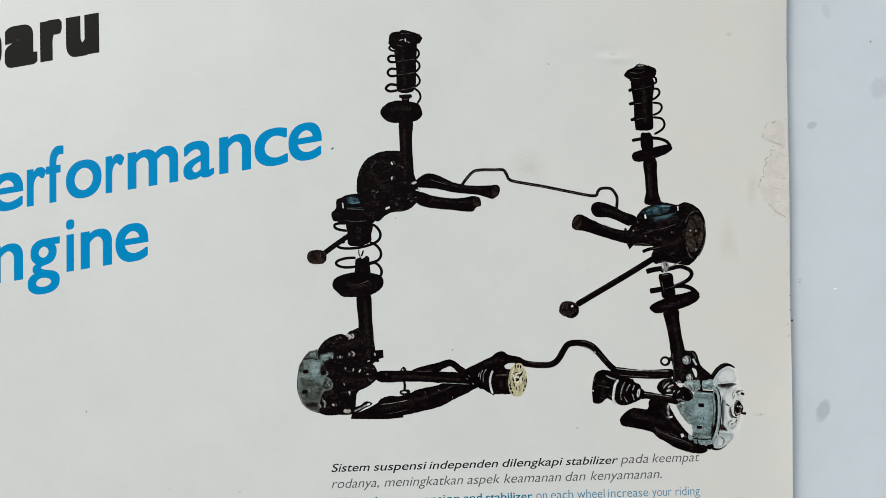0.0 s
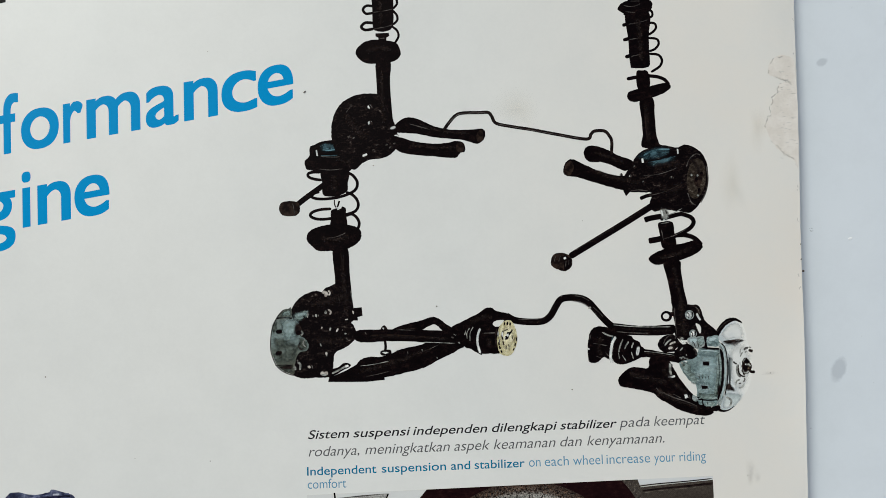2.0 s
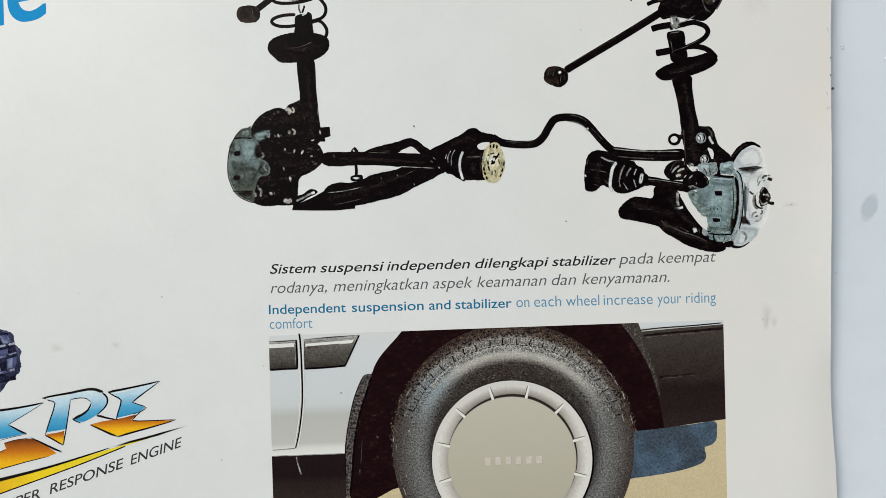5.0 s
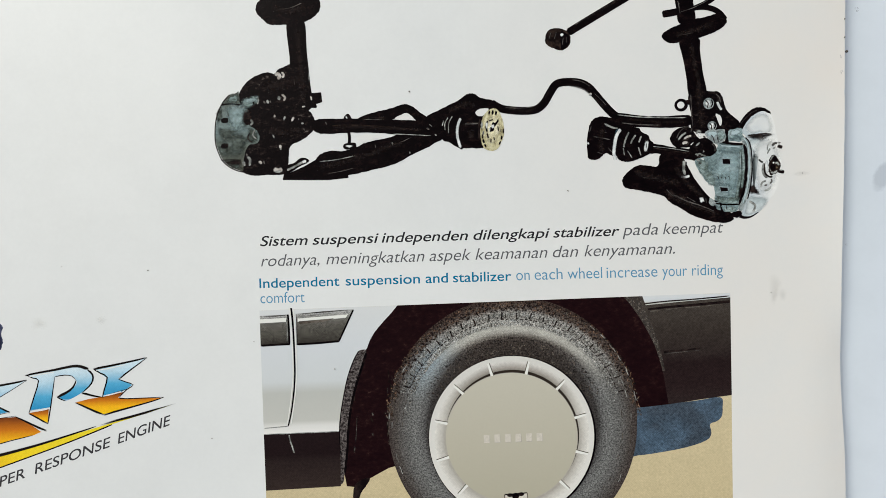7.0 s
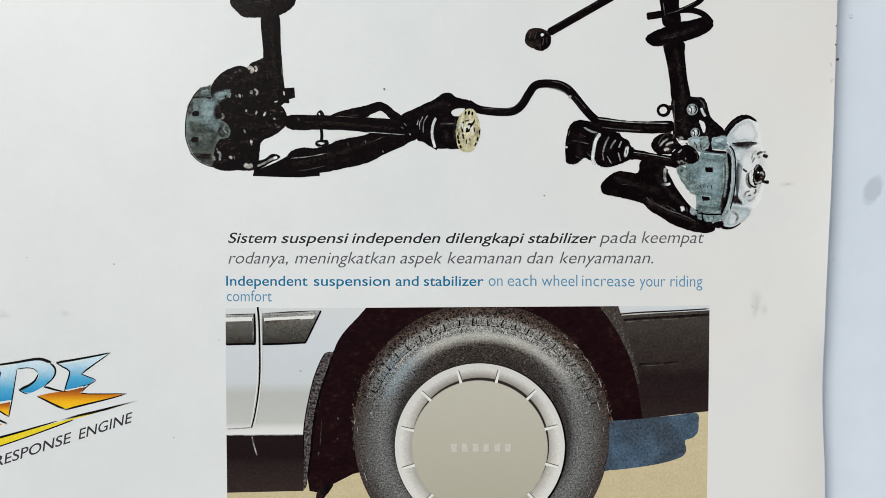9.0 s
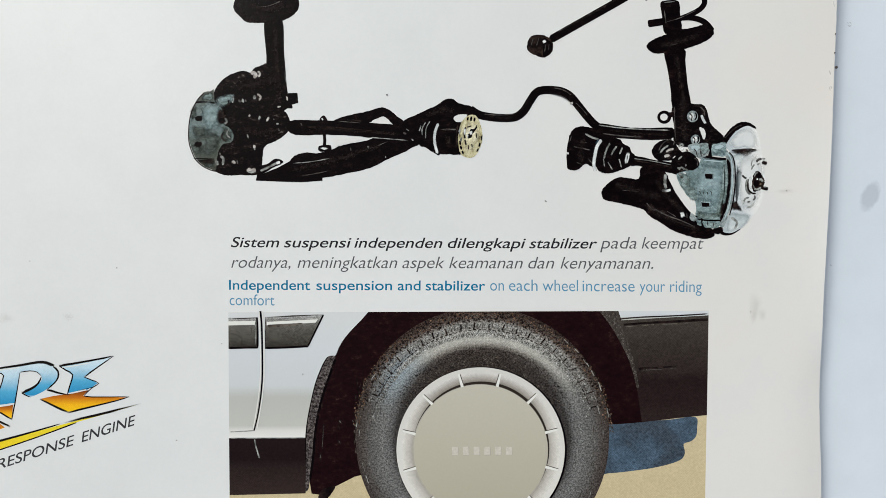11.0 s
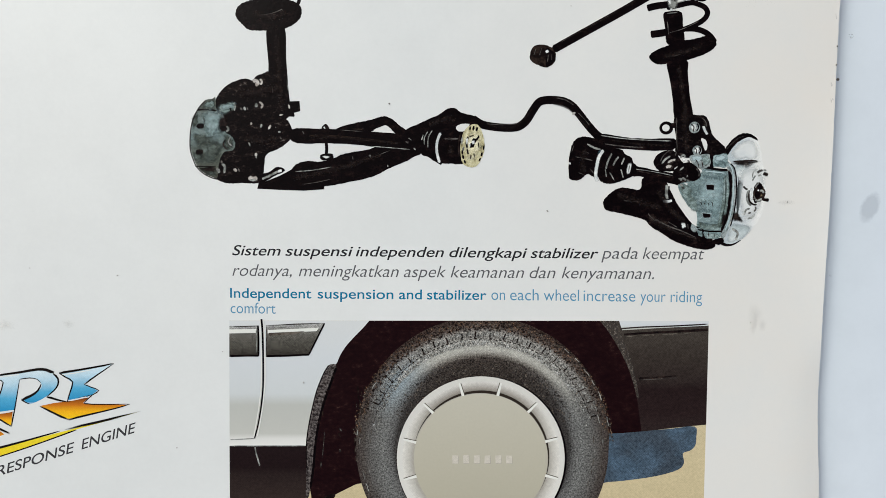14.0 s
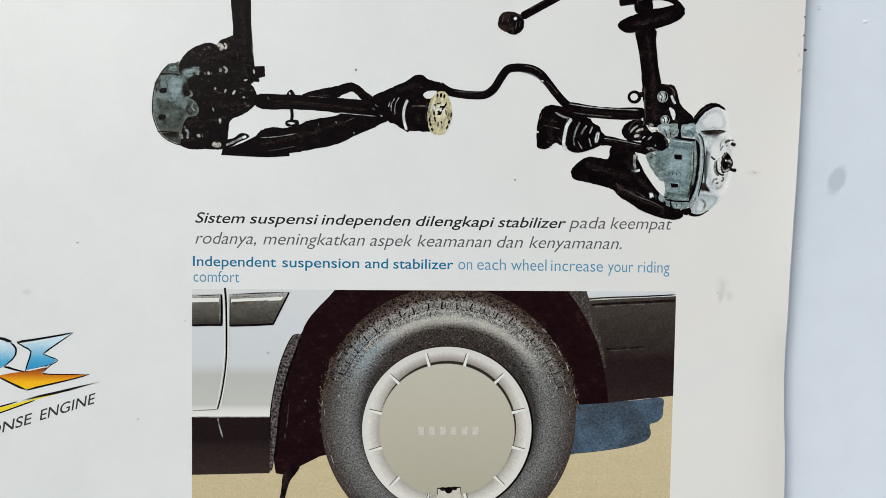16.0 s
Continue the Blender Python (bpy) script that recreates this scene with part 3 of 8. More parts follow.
# ---- headlines and caption ----
Ink.start()
boxed("title", [("b", -0.3571, -0.0298), ("a", 0.0000, 0.3452), ("r", 0.3750, 0.6071), ("u", 0.6488, 1.0000)], (-91.12, 85.29), (-74.06, 87.84), (-91.03, 92.58), M_TITLE, brochure, 0.05, label="charcoal bold headline word", split="letter")
boxed("headline", [("P", -0.1233, -0.0135), ("e", 0.0000, 0.1030), ("r", 0.1132, 0.1706), ("f", 0.1705, 0.2225), ("o", 0.2297, 0.3361), ("r", 0.3480, 0.4037), ("m", 0.4139, 0.5659), ("a", 0.5811, 0.6740), ("n", 0.6892, 0.7855), ("c", 0.7956, 0.8970), ("e", 0.8986, 1.0000)], (-94.69, 59.04), (-34.20, 67.67), (-94.52, 65.74), M_HEAD, brochure, 0.014, label="bright blue slanted headline word", split="letter")
boxed("headline", [("E", -0.2366, -0.0394), ("n", 0.0000, 0.2007), ("g", 0.2294, 0.4337), ("i", 0.4731, 0.5269), ("n", 0.5663, 0.7670), ("e", 0.7885, 1.0000)], (-94.51, 46.10), (-66.23, 50.03), (-94.34, 52.83), M_HEAD, brochure, 0.014, label="bright blue slanted headline word", split="letter")

Ink.start()
boxed("caption_line", [("Sistem", 0.0000, 0.1302), ("suspensi", 0.1464, 0.3249), ("independen", 0.3396, 0.5772), ("dilengkapi", 0.5935, 0.8015), ("stabilizer", 0.8178, 0.9978)], (-34.18, 9.85), (18.68, 9.39), (-33.69, 11.35), M_TEXT, brochure, 0.008, ref="S", label="bold black italic caption")
boxed("caption_line", [("pada", 0.0000, 0.3481), ("keempat", 0.4011, 0.9978)], (19.42, 9.39), (33.92, 9.27), (19.70, 10.50), M_TEXTLIGHT, brochure, -0.004, ref="x", label="grey italic caption")
boxed("caption_line", [("rodanya,", 0.0000, 0.1407), ("meningkatkan", 0.1577, 0.3913), ("aspek", 0.4057, 0.5032), ("keamanan", 0.5175, 0.6878), ("dan", 0.7022, 0.7620), ("kenyamanan.", 0.7803, 0.9978)], (-34.16, 6.86), (27.03, 6.42), (-33.83, 7.98), M_TEXTLIGHT, brochure, -0.004, ref="x", label="grey italic caption")
boxed("caption_line", [("Independent", 0.0000, 0.3171), ("suspension", 0.3415, 0.6364), ("and", 0.6585, 0.7472), ("stabilizer", 0.7672, 0.9978)], (-34.55, 3.65), (2.78, 3.36), (-34.52, 5.09), M_TEXTBLUE, brochure, 0.008, ref="I", label="bold blue caption")
boxed("caption_line", [("on", 0.0000, 0.0652), ("each", 0.0889, 0.2242), ("wheel", 0.2480, 0.4156), ("increase", 0.4367, 0.6824), ("your", 0.7062, 0.8253), ("riding", 0.8491, 0.9978)], (3.44, 3.36), (34.01, 3.02), (3.44, 4.45), M_TEXTBLUELIGHT, brochure, -0.004, ref="x", label="pale blue caption")
boxed("caption_line", [("comfort", 0.0000, 0.9978)], (-34.52, 1.39), (-27.95, 1.31), (-34.50, 2.44), M_TEXTBLUELIGHT, brochure, -0.004, ref="x", label="pale blue caption")


# ---- the printed suspension: rear left corner ----
def rear_left():
    Ink.start()
    body = blob("damper", [(-20.09, 87.59), (-16.44, 87.72), (-16.42, 84.79), (-16.55, 80.62), (-16.89, 79.58), (-18.05, 79.08), (-19.51, 79.22), (-20.11, 80.07), (-20.10, 83.83)], M_BLACK, brochure, 2)
    for a, w in (([(-19.78, 87.58), (-20.92, 87.82), (-21.24, 87.41), (-20.74, 86.98), (-19.80, 86.96)], 0.4), ([(-19.83, 85.91), (-20.97, 86.04), (-21.51, 85.53), (-21.11, 84.90), (-19.86, 84.87)], 0.46), ([(-19.90, 83.51), (-21.04, 83.64), (-21.68, 83.03), (-21.19, 82.29), (-19.93, 82.37)], 0.46), ([(-19.88, 80.59), (-21.34, 80.73), (-22.09, 80.01), (-21.37, 79.48), (-19.91, 79.65)], 0.5), ([(-16.66, 87.51), (-15.95, 86.87), (-15.87, 86.03), (-16.62, 85.21)], 0.4), ([(-16.62, 85.21), (-15.91, 84.57), (-15.83, 83.73), (-16.58, 82.91)], 0.4), ([(-16.59, 82.71), (-15.89, 81.75), (-15.91, 80.91), (-16.66, 80.20)], 0.4), ([(-16.78, 79.89), (-15.97, 79.14), (-15.79, 78.09), (-16.44, 77.06)], 0.4)):
        stroke("coil_spring", a, w, M_BLACK, brochure, 4)
    for a in ([(-19.97, 84.87), (-18.08, 85.14), (-16.62, 85.32)], [(-19.93, 82.47), (-18.16, 82.64), (-16.58, 82.91)], [(-19.91, 79.65), (-18.24, 79.82), (-16.66, 80.20)]):
        stroke("coil_glint", a, 0.12, M_DARKGREY, body)
    mount = blob("strut_mount", [(-21.30, 89.08), (-21.17, 89.91), (-20.64, 90.32), (-19.49, 90.50), (-18.44, 90.79), (-16.89, 90.34), (-15.65, 89.90), (-15.14, 89.26), (-15.37, 88.53), (-16.12, 87.92), (-16.46, 87.09), (-18.44, 87.14), (-20.11, 87.17), (-20.93, 87.61), (-21.32, 88.24)], M_BLACK, brochure, 2, rag=0.07)
    for a, w, m in (([(-18.27, 89.22), (-18.19, 88.49)], 0.26, M_PALE), ([(-19.43, 88.83), (-18.59, 89.02)], 0.16, M_GREY), ([(-17.88, 88.59), (-17.36, 88.37)], 0.2, M_GREY), ([(-19.19, 90.08), (-17.52, 90.04)], 0.14, M_DARKGREY), ([(-19.87, 88.00), (-18.84, 87.77)], 0.14, M_DARKGREY)):
        stroke("glint", a, w, m, mount, 3)
    blob("rod_nut", [(-19.73, 78.81), (-17.43, 78.86), (-17.34, 78.34), (-17.87, 78.04), (-17.89, 77.51), (-19.24, 77.55), (-19.23, 78.07), (-19.74, 78.29)], M_BLACK, brochure, 1)
    stroke("glint", [(-19.13, 77.96), (-18.09, 77.94)], 0.16, M_DARKGREY, body)
    blob("spring_seat", [(-23.25, 75.66), (-22.81, 76.59), (-21.64, 77.40), (-19.86, 77.77), (-17.79, 77.51), (-16.24, 77.06), (-15.64, 76.00), (-15.57, 74.95), (-16.32, 74.13), (-17.90, 73.65), (-19.98, 73.60), (-21.75, 73.85), (-22.86, 74.71)], M_BLACK, brochure, 3)
    blob("damper_tube", [(-19.76, 74.22), (-17.36, 74.16), (-17.59, 70.20), (-17.50, 66.03), (-17.52, 61.86), (-20.02, 61.92), (-19.83, 68.17)], M_BLACK, brochure, 2)
    plate = blob("brake_backing_plate", [(-19.42, 68.06), (-21.69, 68.54), (-23.99, 68.18), (-25.89, 67.19), (-27.18, 65.55), (-27.87, 63.39), (-27.94, 60.89), (-27.18, 58.48), (-24.67, 55.60), (-22.88, 56.59), (-21.51, 57.17), (-19.42, 57.32), (-18.05, 57.91), (-16.98, 58.92), (-16.52, 60.26), (-17.07, 63.10), (-17.84, 64.99)], M_CAST, brochure, 4)
    for c in [(-21.14, 66.23), (-21.22, 63.42)]:
        nut("bolt", c, 0.5, M_PALE, plate)
    stroke("glint", [(-24.24, 66.83), (-25.32, 65.40)], 0.16, M_DARKGREY, plate)
    for p in [(-24.20, 61.00), (-20.29, 59.64), (-18.02, 59.16), (-25.03, 61.23)]:
        oval("glint", p, 0.28, 0.16, M_DARKGREY, plate, 40, 10)
    stroke("glint", [(-22.84, 57.83), (-22.00, 58.12)], 0.35, M_PALE, plate)
    arm = blob("upper_arm", [(-17.18, 62.68), (-16.11, 63.70), (-14.74, 64.18), (-12.88, 63.71), (-10.41, 62.50), (-7.81, 61.80), (-4.16, 61.60), (-1.96, 61.64), (-1.68, 60.27), (-2.97, 59.16), (-5.78, 59.97), (-9.42, 60.38), (-13.06, 61.21), (-15.45, 61.49), (-16.90, 61.73)], M_BLACK, brochure, 4)
    oval("bushing_end", (-2.52, 60.40), 0.6, 1.1, M_RUST, arm, -10, 16)
    stroke("glint", [(-14.57, 63.03), (-10.95, 61.89)], 0.14, M_DARKGREY, arm)
    for p in [(-17.40, 62.48), (-16.92, 61.01)]:
        oval("glint", p, 0.55, 0.28, M_PALE, arm, 15, 12)
    arm = blob("lower_arm", [(-17.75, 61.03), (-16.20, 60.78), (-13.82, 59.98), (-11.02, 59.49), (-8.20, 59.51), (-6.72, 59.79), (-5.38, 59.33), (-5.21, 57.97), (-6.06, 57.68), (-7.02, 56.87), (-10.56, 57.28), (-14.72, 57.81), (-16.99, 58.71)], M_BLACK, brochure, 4)
    oval("bushing_end", (-6.03, 58.62), 0.7, 0.9, M_RUST, arm, 0, 16)
    for p in [(-18.63, 59.59), (-17.27, 59.76), (-20.94, 58.82)]:
        oval("glint", p, 0.3, 0.18, M_DARKGREY, arm, 25, 10)


def broad_lights():
    """Wide dim reflections along the printed black tubes, arms and cups."""
    for a, w in (([(-18.98, 72.53), (-19.00, 68.15), (-18.95, 62.94)], 0.8), ([(-21.48, 75.93), (-19.18, 76.30), (-17.11, 75.83)], 1.0), ([(-18.85, 87.36), (-18.75, 83.80), (-18.65, 80.04)], 0.9), ([(-25.43, 65.20), (-24.14, 63.08), (-21.92, 60.93)], 1.6), ([(-13.00, 62.99), (-9.39, 61.63), (-4.18, 60.97)], 0.5), ([(-14.67, 59.48), (-10.52, 58.74), (-6.76, 58.64)], 0.6), ([(-30.49, 44.33), (-28.03, 43.63), (-25.52, 44.39)], 1.0), ([(-27.91, 54.86), (-27.79, 51.94)], 1.2)):
        stroke("soft_reflection", a, w, M_GLOW, brochure, 5)
    for a, w in (([(-27.06, 41.32), (-26.90, 36.12), (-26.53, 30.91)], 0.9), ([(-27.21, 57.54), (-25.67, 56.87), (-24.73, 57.26)], 0.7), ([(25.60, 79.85), (25.86, 76.19), (25.90, 72.14)], 1.0), ([(26.12, 65.04), (26.49, 61.79), (26.54, 57.95)], 0.7), ([(17.04, 53.64), (20.62, 52.10), (25.05, 51.33)], 0.8), ([(16.96, 56.87), (19.36, 55.98), (22.14, 54.67)], 0.6), ([(27.19, 53.88), (29.74, 54.19), (31.78, 54.52)], 1.4), ([(28.05, 50.31), (30.58, 49.92), (32.13, 50.67)], 1.6)):
        stroke("soft_reflection", a, w, M_GLOW, brochure, 5)
    for a, w in (([(33.33, 55.08), (34.51, 54.02), (35.05, 52.38)], 0.8), ([(25.90, 47.26), (20.71, 44.23), (14.50, 40.84)], 0.36), ([(27.55, 38.12), (30.62, 38.71), (33.20, 39.72)], 0.8), ([(29.74, 37.03), (30.56, 32.37), (31.21, 28.51)], 0.7), ([(16.81, 25.10), (16.41, 23.37), (16.54, 21.80)], 0.9), ([(21.16, 18.66), (24.44, 17.67), (27.90, 16.67)], 1.0), ([(27.11, 19.32), (28.78, 16.81), (31.33, 14.45)], 0.8), ([(-22.90, 26.91), (-16.35, 26.50), (-9.36, 25.89)], 0.5)):
        stroke("soft_reflection", a, w, M_GLOW, brochure, 5)
    for a, w in (([(-25.33, 20.88), (-19.14, 22.23), (-12.05, 24.42)], 0.9), ([(-5.78, 28.38), (-3.11, 29.50), (-1.82, 29.10)], 0.8), ([(-2.55, 25.81), (-2.42, 24.41)], 1.0), ([(20.34, 26.37), (24.68, 25.77), (29.03, 25.61)], 0.34), ([(11.79, 31.64), (14.38, 30.76), (17.08, 28.05)], 0.3), ([(2.96, 28.49), (6.09, 28.11), (7.97, 29.44), (9.24, 30.96)], 0.3), ([(-32.73, 33.03), (-29.22, 33.25), (-26.91, 34.04)], 1.6), ([(-32.11, 26.90), (-29.50, 26.28), (-27.20, 26.72)], 1.2)):
        stroke("soft_reflection", a, w, M_GLOW, brochure, 5)
    for a, w in (([(30.74, 30.68), (30.99, 27.19), (31.43, 24.39)], 1.0),):
        stroke("soft_reflection", a, w, M_GLOW, brochure, 5)


def rear_bar():
    bar = stroke("stabilizer_bar", [(-8.76, 61.62), (-7.67, 63.05), (-6.38, 64.27), (-4.91, 64.54), (-2.50, 64.48), (-0.93, 64.44), (-0.32, 63.69), (0.38, 62.52), (3.19, 61.82), (6.33, 61.21), (10.51, 60.25), (15.75, 59.17), (16.62, 59.98), (17.27, 60.49), (18.96, 60.44), (19.78, 59.58), (20.17, 58.52), (19.99, 56.32)], 0.56, M_SOFTBLACK, brochure, 5)
    stroke("glint", [(-8.11, 62.54), (-6.17, 64.26), (-3.86, 64.46), (-1.35, 64.40)], 0.16, M_DARKGREY, bar)
    stroke("glint", [(0.58, 62.41), (6.32, 61.10), (15.22, 59.23)], 0.1, M_DARKGREY, bar)


# ---- front left corner ----
def front_left():
    Ink.start()
    stroke("trailing_link", [(-34.47, 49.85), (-32.36, 51.35), (-29.19, 53.44)], 0.95, M_BLACK, brochure)
    box = blob("link_bushing", [(-37.26, 50.14), (-36.11, 50.63), (-34.25, 50.36), (-33.88, 49.00), (-34.63, 48.09), (-36.59, 48.15), (-37.39, 48.90)], M_RUST, brochure, 2)
    stroke("glint", [(-35.08, 50.29), (-34.83, 48.41)], 0.15, M_DARKGREY, box)
    for a in ([(-29.98, 53.99), (-31.25, 54.22), (-32.15, 54.62), (-32.22, 55.17), (-31.39, 55.41), (-30.11, 55.36)], [(-25.54, 55.10), (-24.65, 54.61), (-23.95, 53.58), (-23.99, 52.57), (-24.57, 51.86), (-25.69, 51.36), (-27.17, 50.96), (-29.01, 50.75), (-30.84, 50.82), (-31.83, 51.22), (-31.62, 51.76), (-30.43, 51.99)], [(-25.86, 51.73), (-24.78, 51.23), (-24.00, 50.20), (-23.94, 49.19), (-24.53, 48.39), (-25.82, 47.98), (-27.49, 47.58), (-29.33, 47.29), (-30.98, 47.35), (-31.97, 47.75), (-32.13, 48.22), (-31.57, 48.65), (-30.18, 48.97), (-28.53, 49.00)], [(-26.20, 47.72), (-25.09, 47.95), (-24.29, 47.37), (-23.87, 46.44), (-24.09, 45.53), (-24.84, 45.01), (-26.12, 45.06)]):
        stroke("coil_spring", a, 0.5, M_BLACK, brochure, 4)
    blob("damper", [(-29.82, 55.72), (-25.43, 55.55), (-25.52, 53.36), (-25.66, 52.00), (-26.79, 51.31), (-28.72, 51.11), (-29.89, 51.61), (-29.91, 53.53)], M_BLACK, brochure, 2)
    rod = blob("damper_rod", [(-28.65, 48.36), (-28.45, 48.81), (-27.70, 49.06), (-27.07, 48.94), (-26.60, 49.29), (-26.06, 48.99), (-26.01, 47.89), (-26.10, 45.70), (-28.66, 45.80), (-28.69, 47.26)], M_BLACK, brochure, 2)
    stroke("glint", [(-27.92, 50.53), (-27.95, 49.80), (-27.70, 49.15)], 0.2, M_DARKGREY, rod)
    stroke("glint", [(-27.10, 50.31), (-27.31, 49.68), (-27.51, 49.23)], 0.3, M_BLACK, rod)
    stroke("glint", [(-27.53, 48.87), (-27.16, 48.94)], 0.22, M_PALE, rod)
    mount = blob("strut_mount", [(-32.78, 57.11), (-32.58, 57.56), (-31.92, 58.17), (-31.76, 59.72), (-31.02, 60.05), (-30.09, 60.47), (-29.16, 60.71), (-27.88, 60.76), (-25.59, 60.85), (-23.32, 60.40), (-23.24, 57.84), (-24.22, 56.24), (-25.26, 55.27), (-26.64, 55.05), (-28.56, 55.03), (-30.29, 55.37), (-31.65, 55.69), (-32.46, 55.91), (-32.71, 56.56)], M_BLACK, brochure, 3, rag=0.05)
    blob("sheen", [(-29.64, 60.18), (-27.17, 60.09), (-27.04, 58.90), (-29.69, 58.91)], M_SHEENDIM, mount, 2)
    blob("sheen", [(-29.57, 59.63), (-27.28, 59.64), (-27.22, 59.00), (-29.60, 58.99)], M_SHEENWIDE, mount, 2)
    stroke("sheen", [(-29.59, 59.18), (-28.50, 59.05), (-27.30, 59.18)], 0.16, M_SHEEN, mount)
    stroke("sheen", [(-29.99, 58.19), (-28.44, 58.13), (-27.07, 58.17)], 0.12, M_SHEENDIM, mount)
    stroke("glint", [(-30.68, 59.22), (-30.55, 58.12)], 0.24, M_PALE, mount)
    stroke("glint", [(-24.36, 59.62), (-24.39, 58.71)], 0.26, M_PALE, mount)
    stroke("glint", [(-30.27, 55.92), (-28.54, 55.67), (-26.25, 55.76)], 0.14, M_DARKGREY, mount)
    stroke("glint", [(-29.99, 58.04), (-27.20, 57.85), (-25.12, 58.11)], 0.1, M_DARKGREY, mount)
    seat = blob("spring_seat", [(-32.93, 44.40), (-32.62, 45.13), (-31.68, 45.73), (-30.29, 46.14), (-28.45, 46.34), (-26.17, 46.16), (-24.63, 45.83), (-23.74, 45.16), (-23.59, 44.14), (-24.00, 43.24), (-25.41, 42.29), (-27.26, 41.90), (-29.55, 41.80), (-31.19, 41.96), (-32.17, 42.82), (-32.87, 43.67)], M_BLACK, brochure, 4)
    stroke("glint", [(-29.92, 44.02), (-28.08, 44.13), (-26.22, 44.79)], 0.12, M_DARKGREY, seat)
    blob("damper_tube", [(-28.52, 42.32), (-26.05, 42.22), (-25.86, 38.15), (-25.66, 33.99), (-25.45, 29.83), (-28.22, 29.93), (-28.42, 37.20)], M_BLACK, brochure, 2)
    # wheel hub, knuckle and caliper
    hub = blob("wheel_knuckle", [(-36.24, 31.79), (-35.82, 32.59), (-35.15, 33.47), (-33.91, 34.43), (-32.44, 34.99), (-31.46, 35.07), (-30.73, 34.83), (-30.24, 35.39), (-29.34, 35.78), (-28.28, 36.10), (-27.07, 35.62), (-25.85, 35.94), (-25.72, 33.86), (-25.58, 31.94), (-24.80, 29.85), (-25.94, 29.69), (-27.16, 29.85), (-26.35, 29.61), (-25.71, 29.12), (-25.31, 28.32), (-25.08, 27.59), (-25.34, 26.62), (-26.25, 25.73), (-27.32, 25.09), (-28.55, 24.60), (-29.05, 24.03), (-29.24, 22.90), (-29.34, 21.76), (-29.43, 20.94), (-30.10, 20.29), (-31.09, 20.21), (-32.56, 20.29), (-34.04, 20.21), (-35.43, 20.45), (-36.32, 21.03), (-36.80, 21.76), (-37.72, 24.36), (-37.97, 27.60), (-37.09, 30.42)], M_CAST, brochure, 3)
    blob("bracket_tab", [(-25.75, 31.86), (-24.04, 31.94), (-23.98, 30.49), (-24.88, 30.25), (-25.78, 29.93)], M_CAST, hub, 1, rag=0.04)
    cal = blob("brake_caliper", [(-36.06, 32.43), (-36.48, 32.27), (-37.37, 32.11), (-38.13, 31.31), (-38.63, 30.59), (-39.32, 29.14), (-39.69, 27.28), (-39.74, 25.17), (-39.29, 23.55), (-38.75, 22.49), (-37.86, 21.68), (-36.81, 21.19), (-36.07, 21.03), (-35.88, 22.25), (-35.61, 23.55), (-35.09, 24.60), (-34.27, 24.85), (-33.61, 25.09), (-33.35, 25.98), (-33.90, 26.95), (-34.71, 27.52), (-34.93, 28.57), (-34.75, 29.45), (-35.30, 30.02), (-35.94, 30.66)], M_CALIPER, brochure, 2, label="grey-green brake caliper with dark slots")
    blob("caliper_sheen", [(-37.74, 30.34), (-35.79, 30.26), (-35.15, 29.54), (-35.18, 28.41), (-34.87, 27.28), (-36.03, 26.63), (-37.49, 26.95), (-38.11, 28.41)], M_CALIPERLIT, cal, 3, rag=0.12)
    blob("caliper_shade", [(-39.46, 26.63), (-37.66, 26.95), (-35.71, 26.31), (-34.41, 25.82), (-35.42, 24.52), (-35.95, 23.06), (-37.76, 22.74), (-39.05, 23.39)], M_CALIPERDIM, cal, 3, rag=0.14)
    blob("caliper_shade", [(-34.87, 27.44), (-33.90, 26.95), (-33.43, 26.14), (-33.69, 25.17), (-34.60, 24.85), (-35.24, 25.66)], M_CALIPERDIM, cal, 3, rag=0.14)
    blob("caliper_cap", [(-38.05, 31.23), (-37.38, 32.03), (-36.56, 32.19), (-36.07, 32.35), (-36.02, 30.82), (-37.08, 30.74), (-38.22, 30.83)], M_CALIPERDIM, cal, 2, rag=0.08)
    blob("caliper_cap_lit", [(-37.72, 31.39), (-36.73, 31.95), (-36.24, 31.79), (-36.26, 31.15), (-37.40, 30.99)], M_STEELDIM, cal, 2, rag=0.1)
    stroke("joint", [(-38.63, 30.67), (-37.41, 30.75), (-35.94, 30.58)], 0.26, M_BLACK, cal)
    for a, m in (([(-38.05, 30.48), (-35.02, 30.66), (-35.26, 28.17), (-36.63, 26.41), (-37.66, 27.56)], M_CALIPERLIT), ([(-39.48, 27.18), (-37.58, 27.31), (-37.13, 26.17), (-38.78, 25.71)], M_CALIPERDIM), ([(-37.63, 25.94), (-35.81, 26.15), (-35.72, 23.96), (-37.46, 23.50)], M_CALIPERDIM), ([(-39.47, 29.69), (-38.63, 30.32), (-38.69, 28.71), (-39.45, 27.91)], M_CALIPERDIM), ([(-35.72, 29.22), (-34.71, 29.93), (-34.43, 28.48), (-35.45, 27.36)], M_VEIL), ([(-39.39, 24.67), (-38.01, 24.16), (-38.37, 23.19), (-39.35, 23.53)], M_CALIPERDIM)):
        blob("caliper_mottle", a, m, cal, 3, rag=0.14)
    blob("caliper_foot", [(-38.91, 22.57), (-37.59, 22.66), (-36.29, 22.57), (-36.15, 21.27), (-37.30, 21.35), (-38.27, 21.92)], M_CALIPERDIM, cal, 2, rag=0.08)
    blob("caliper_foot", [(-38.75, 22.41), (-37.43, 22.57), (-36.29, 22.49), (-36.22, 21.84), (-37.61, 21.92)], M_VEIL, cal, 2, rag=0.08)
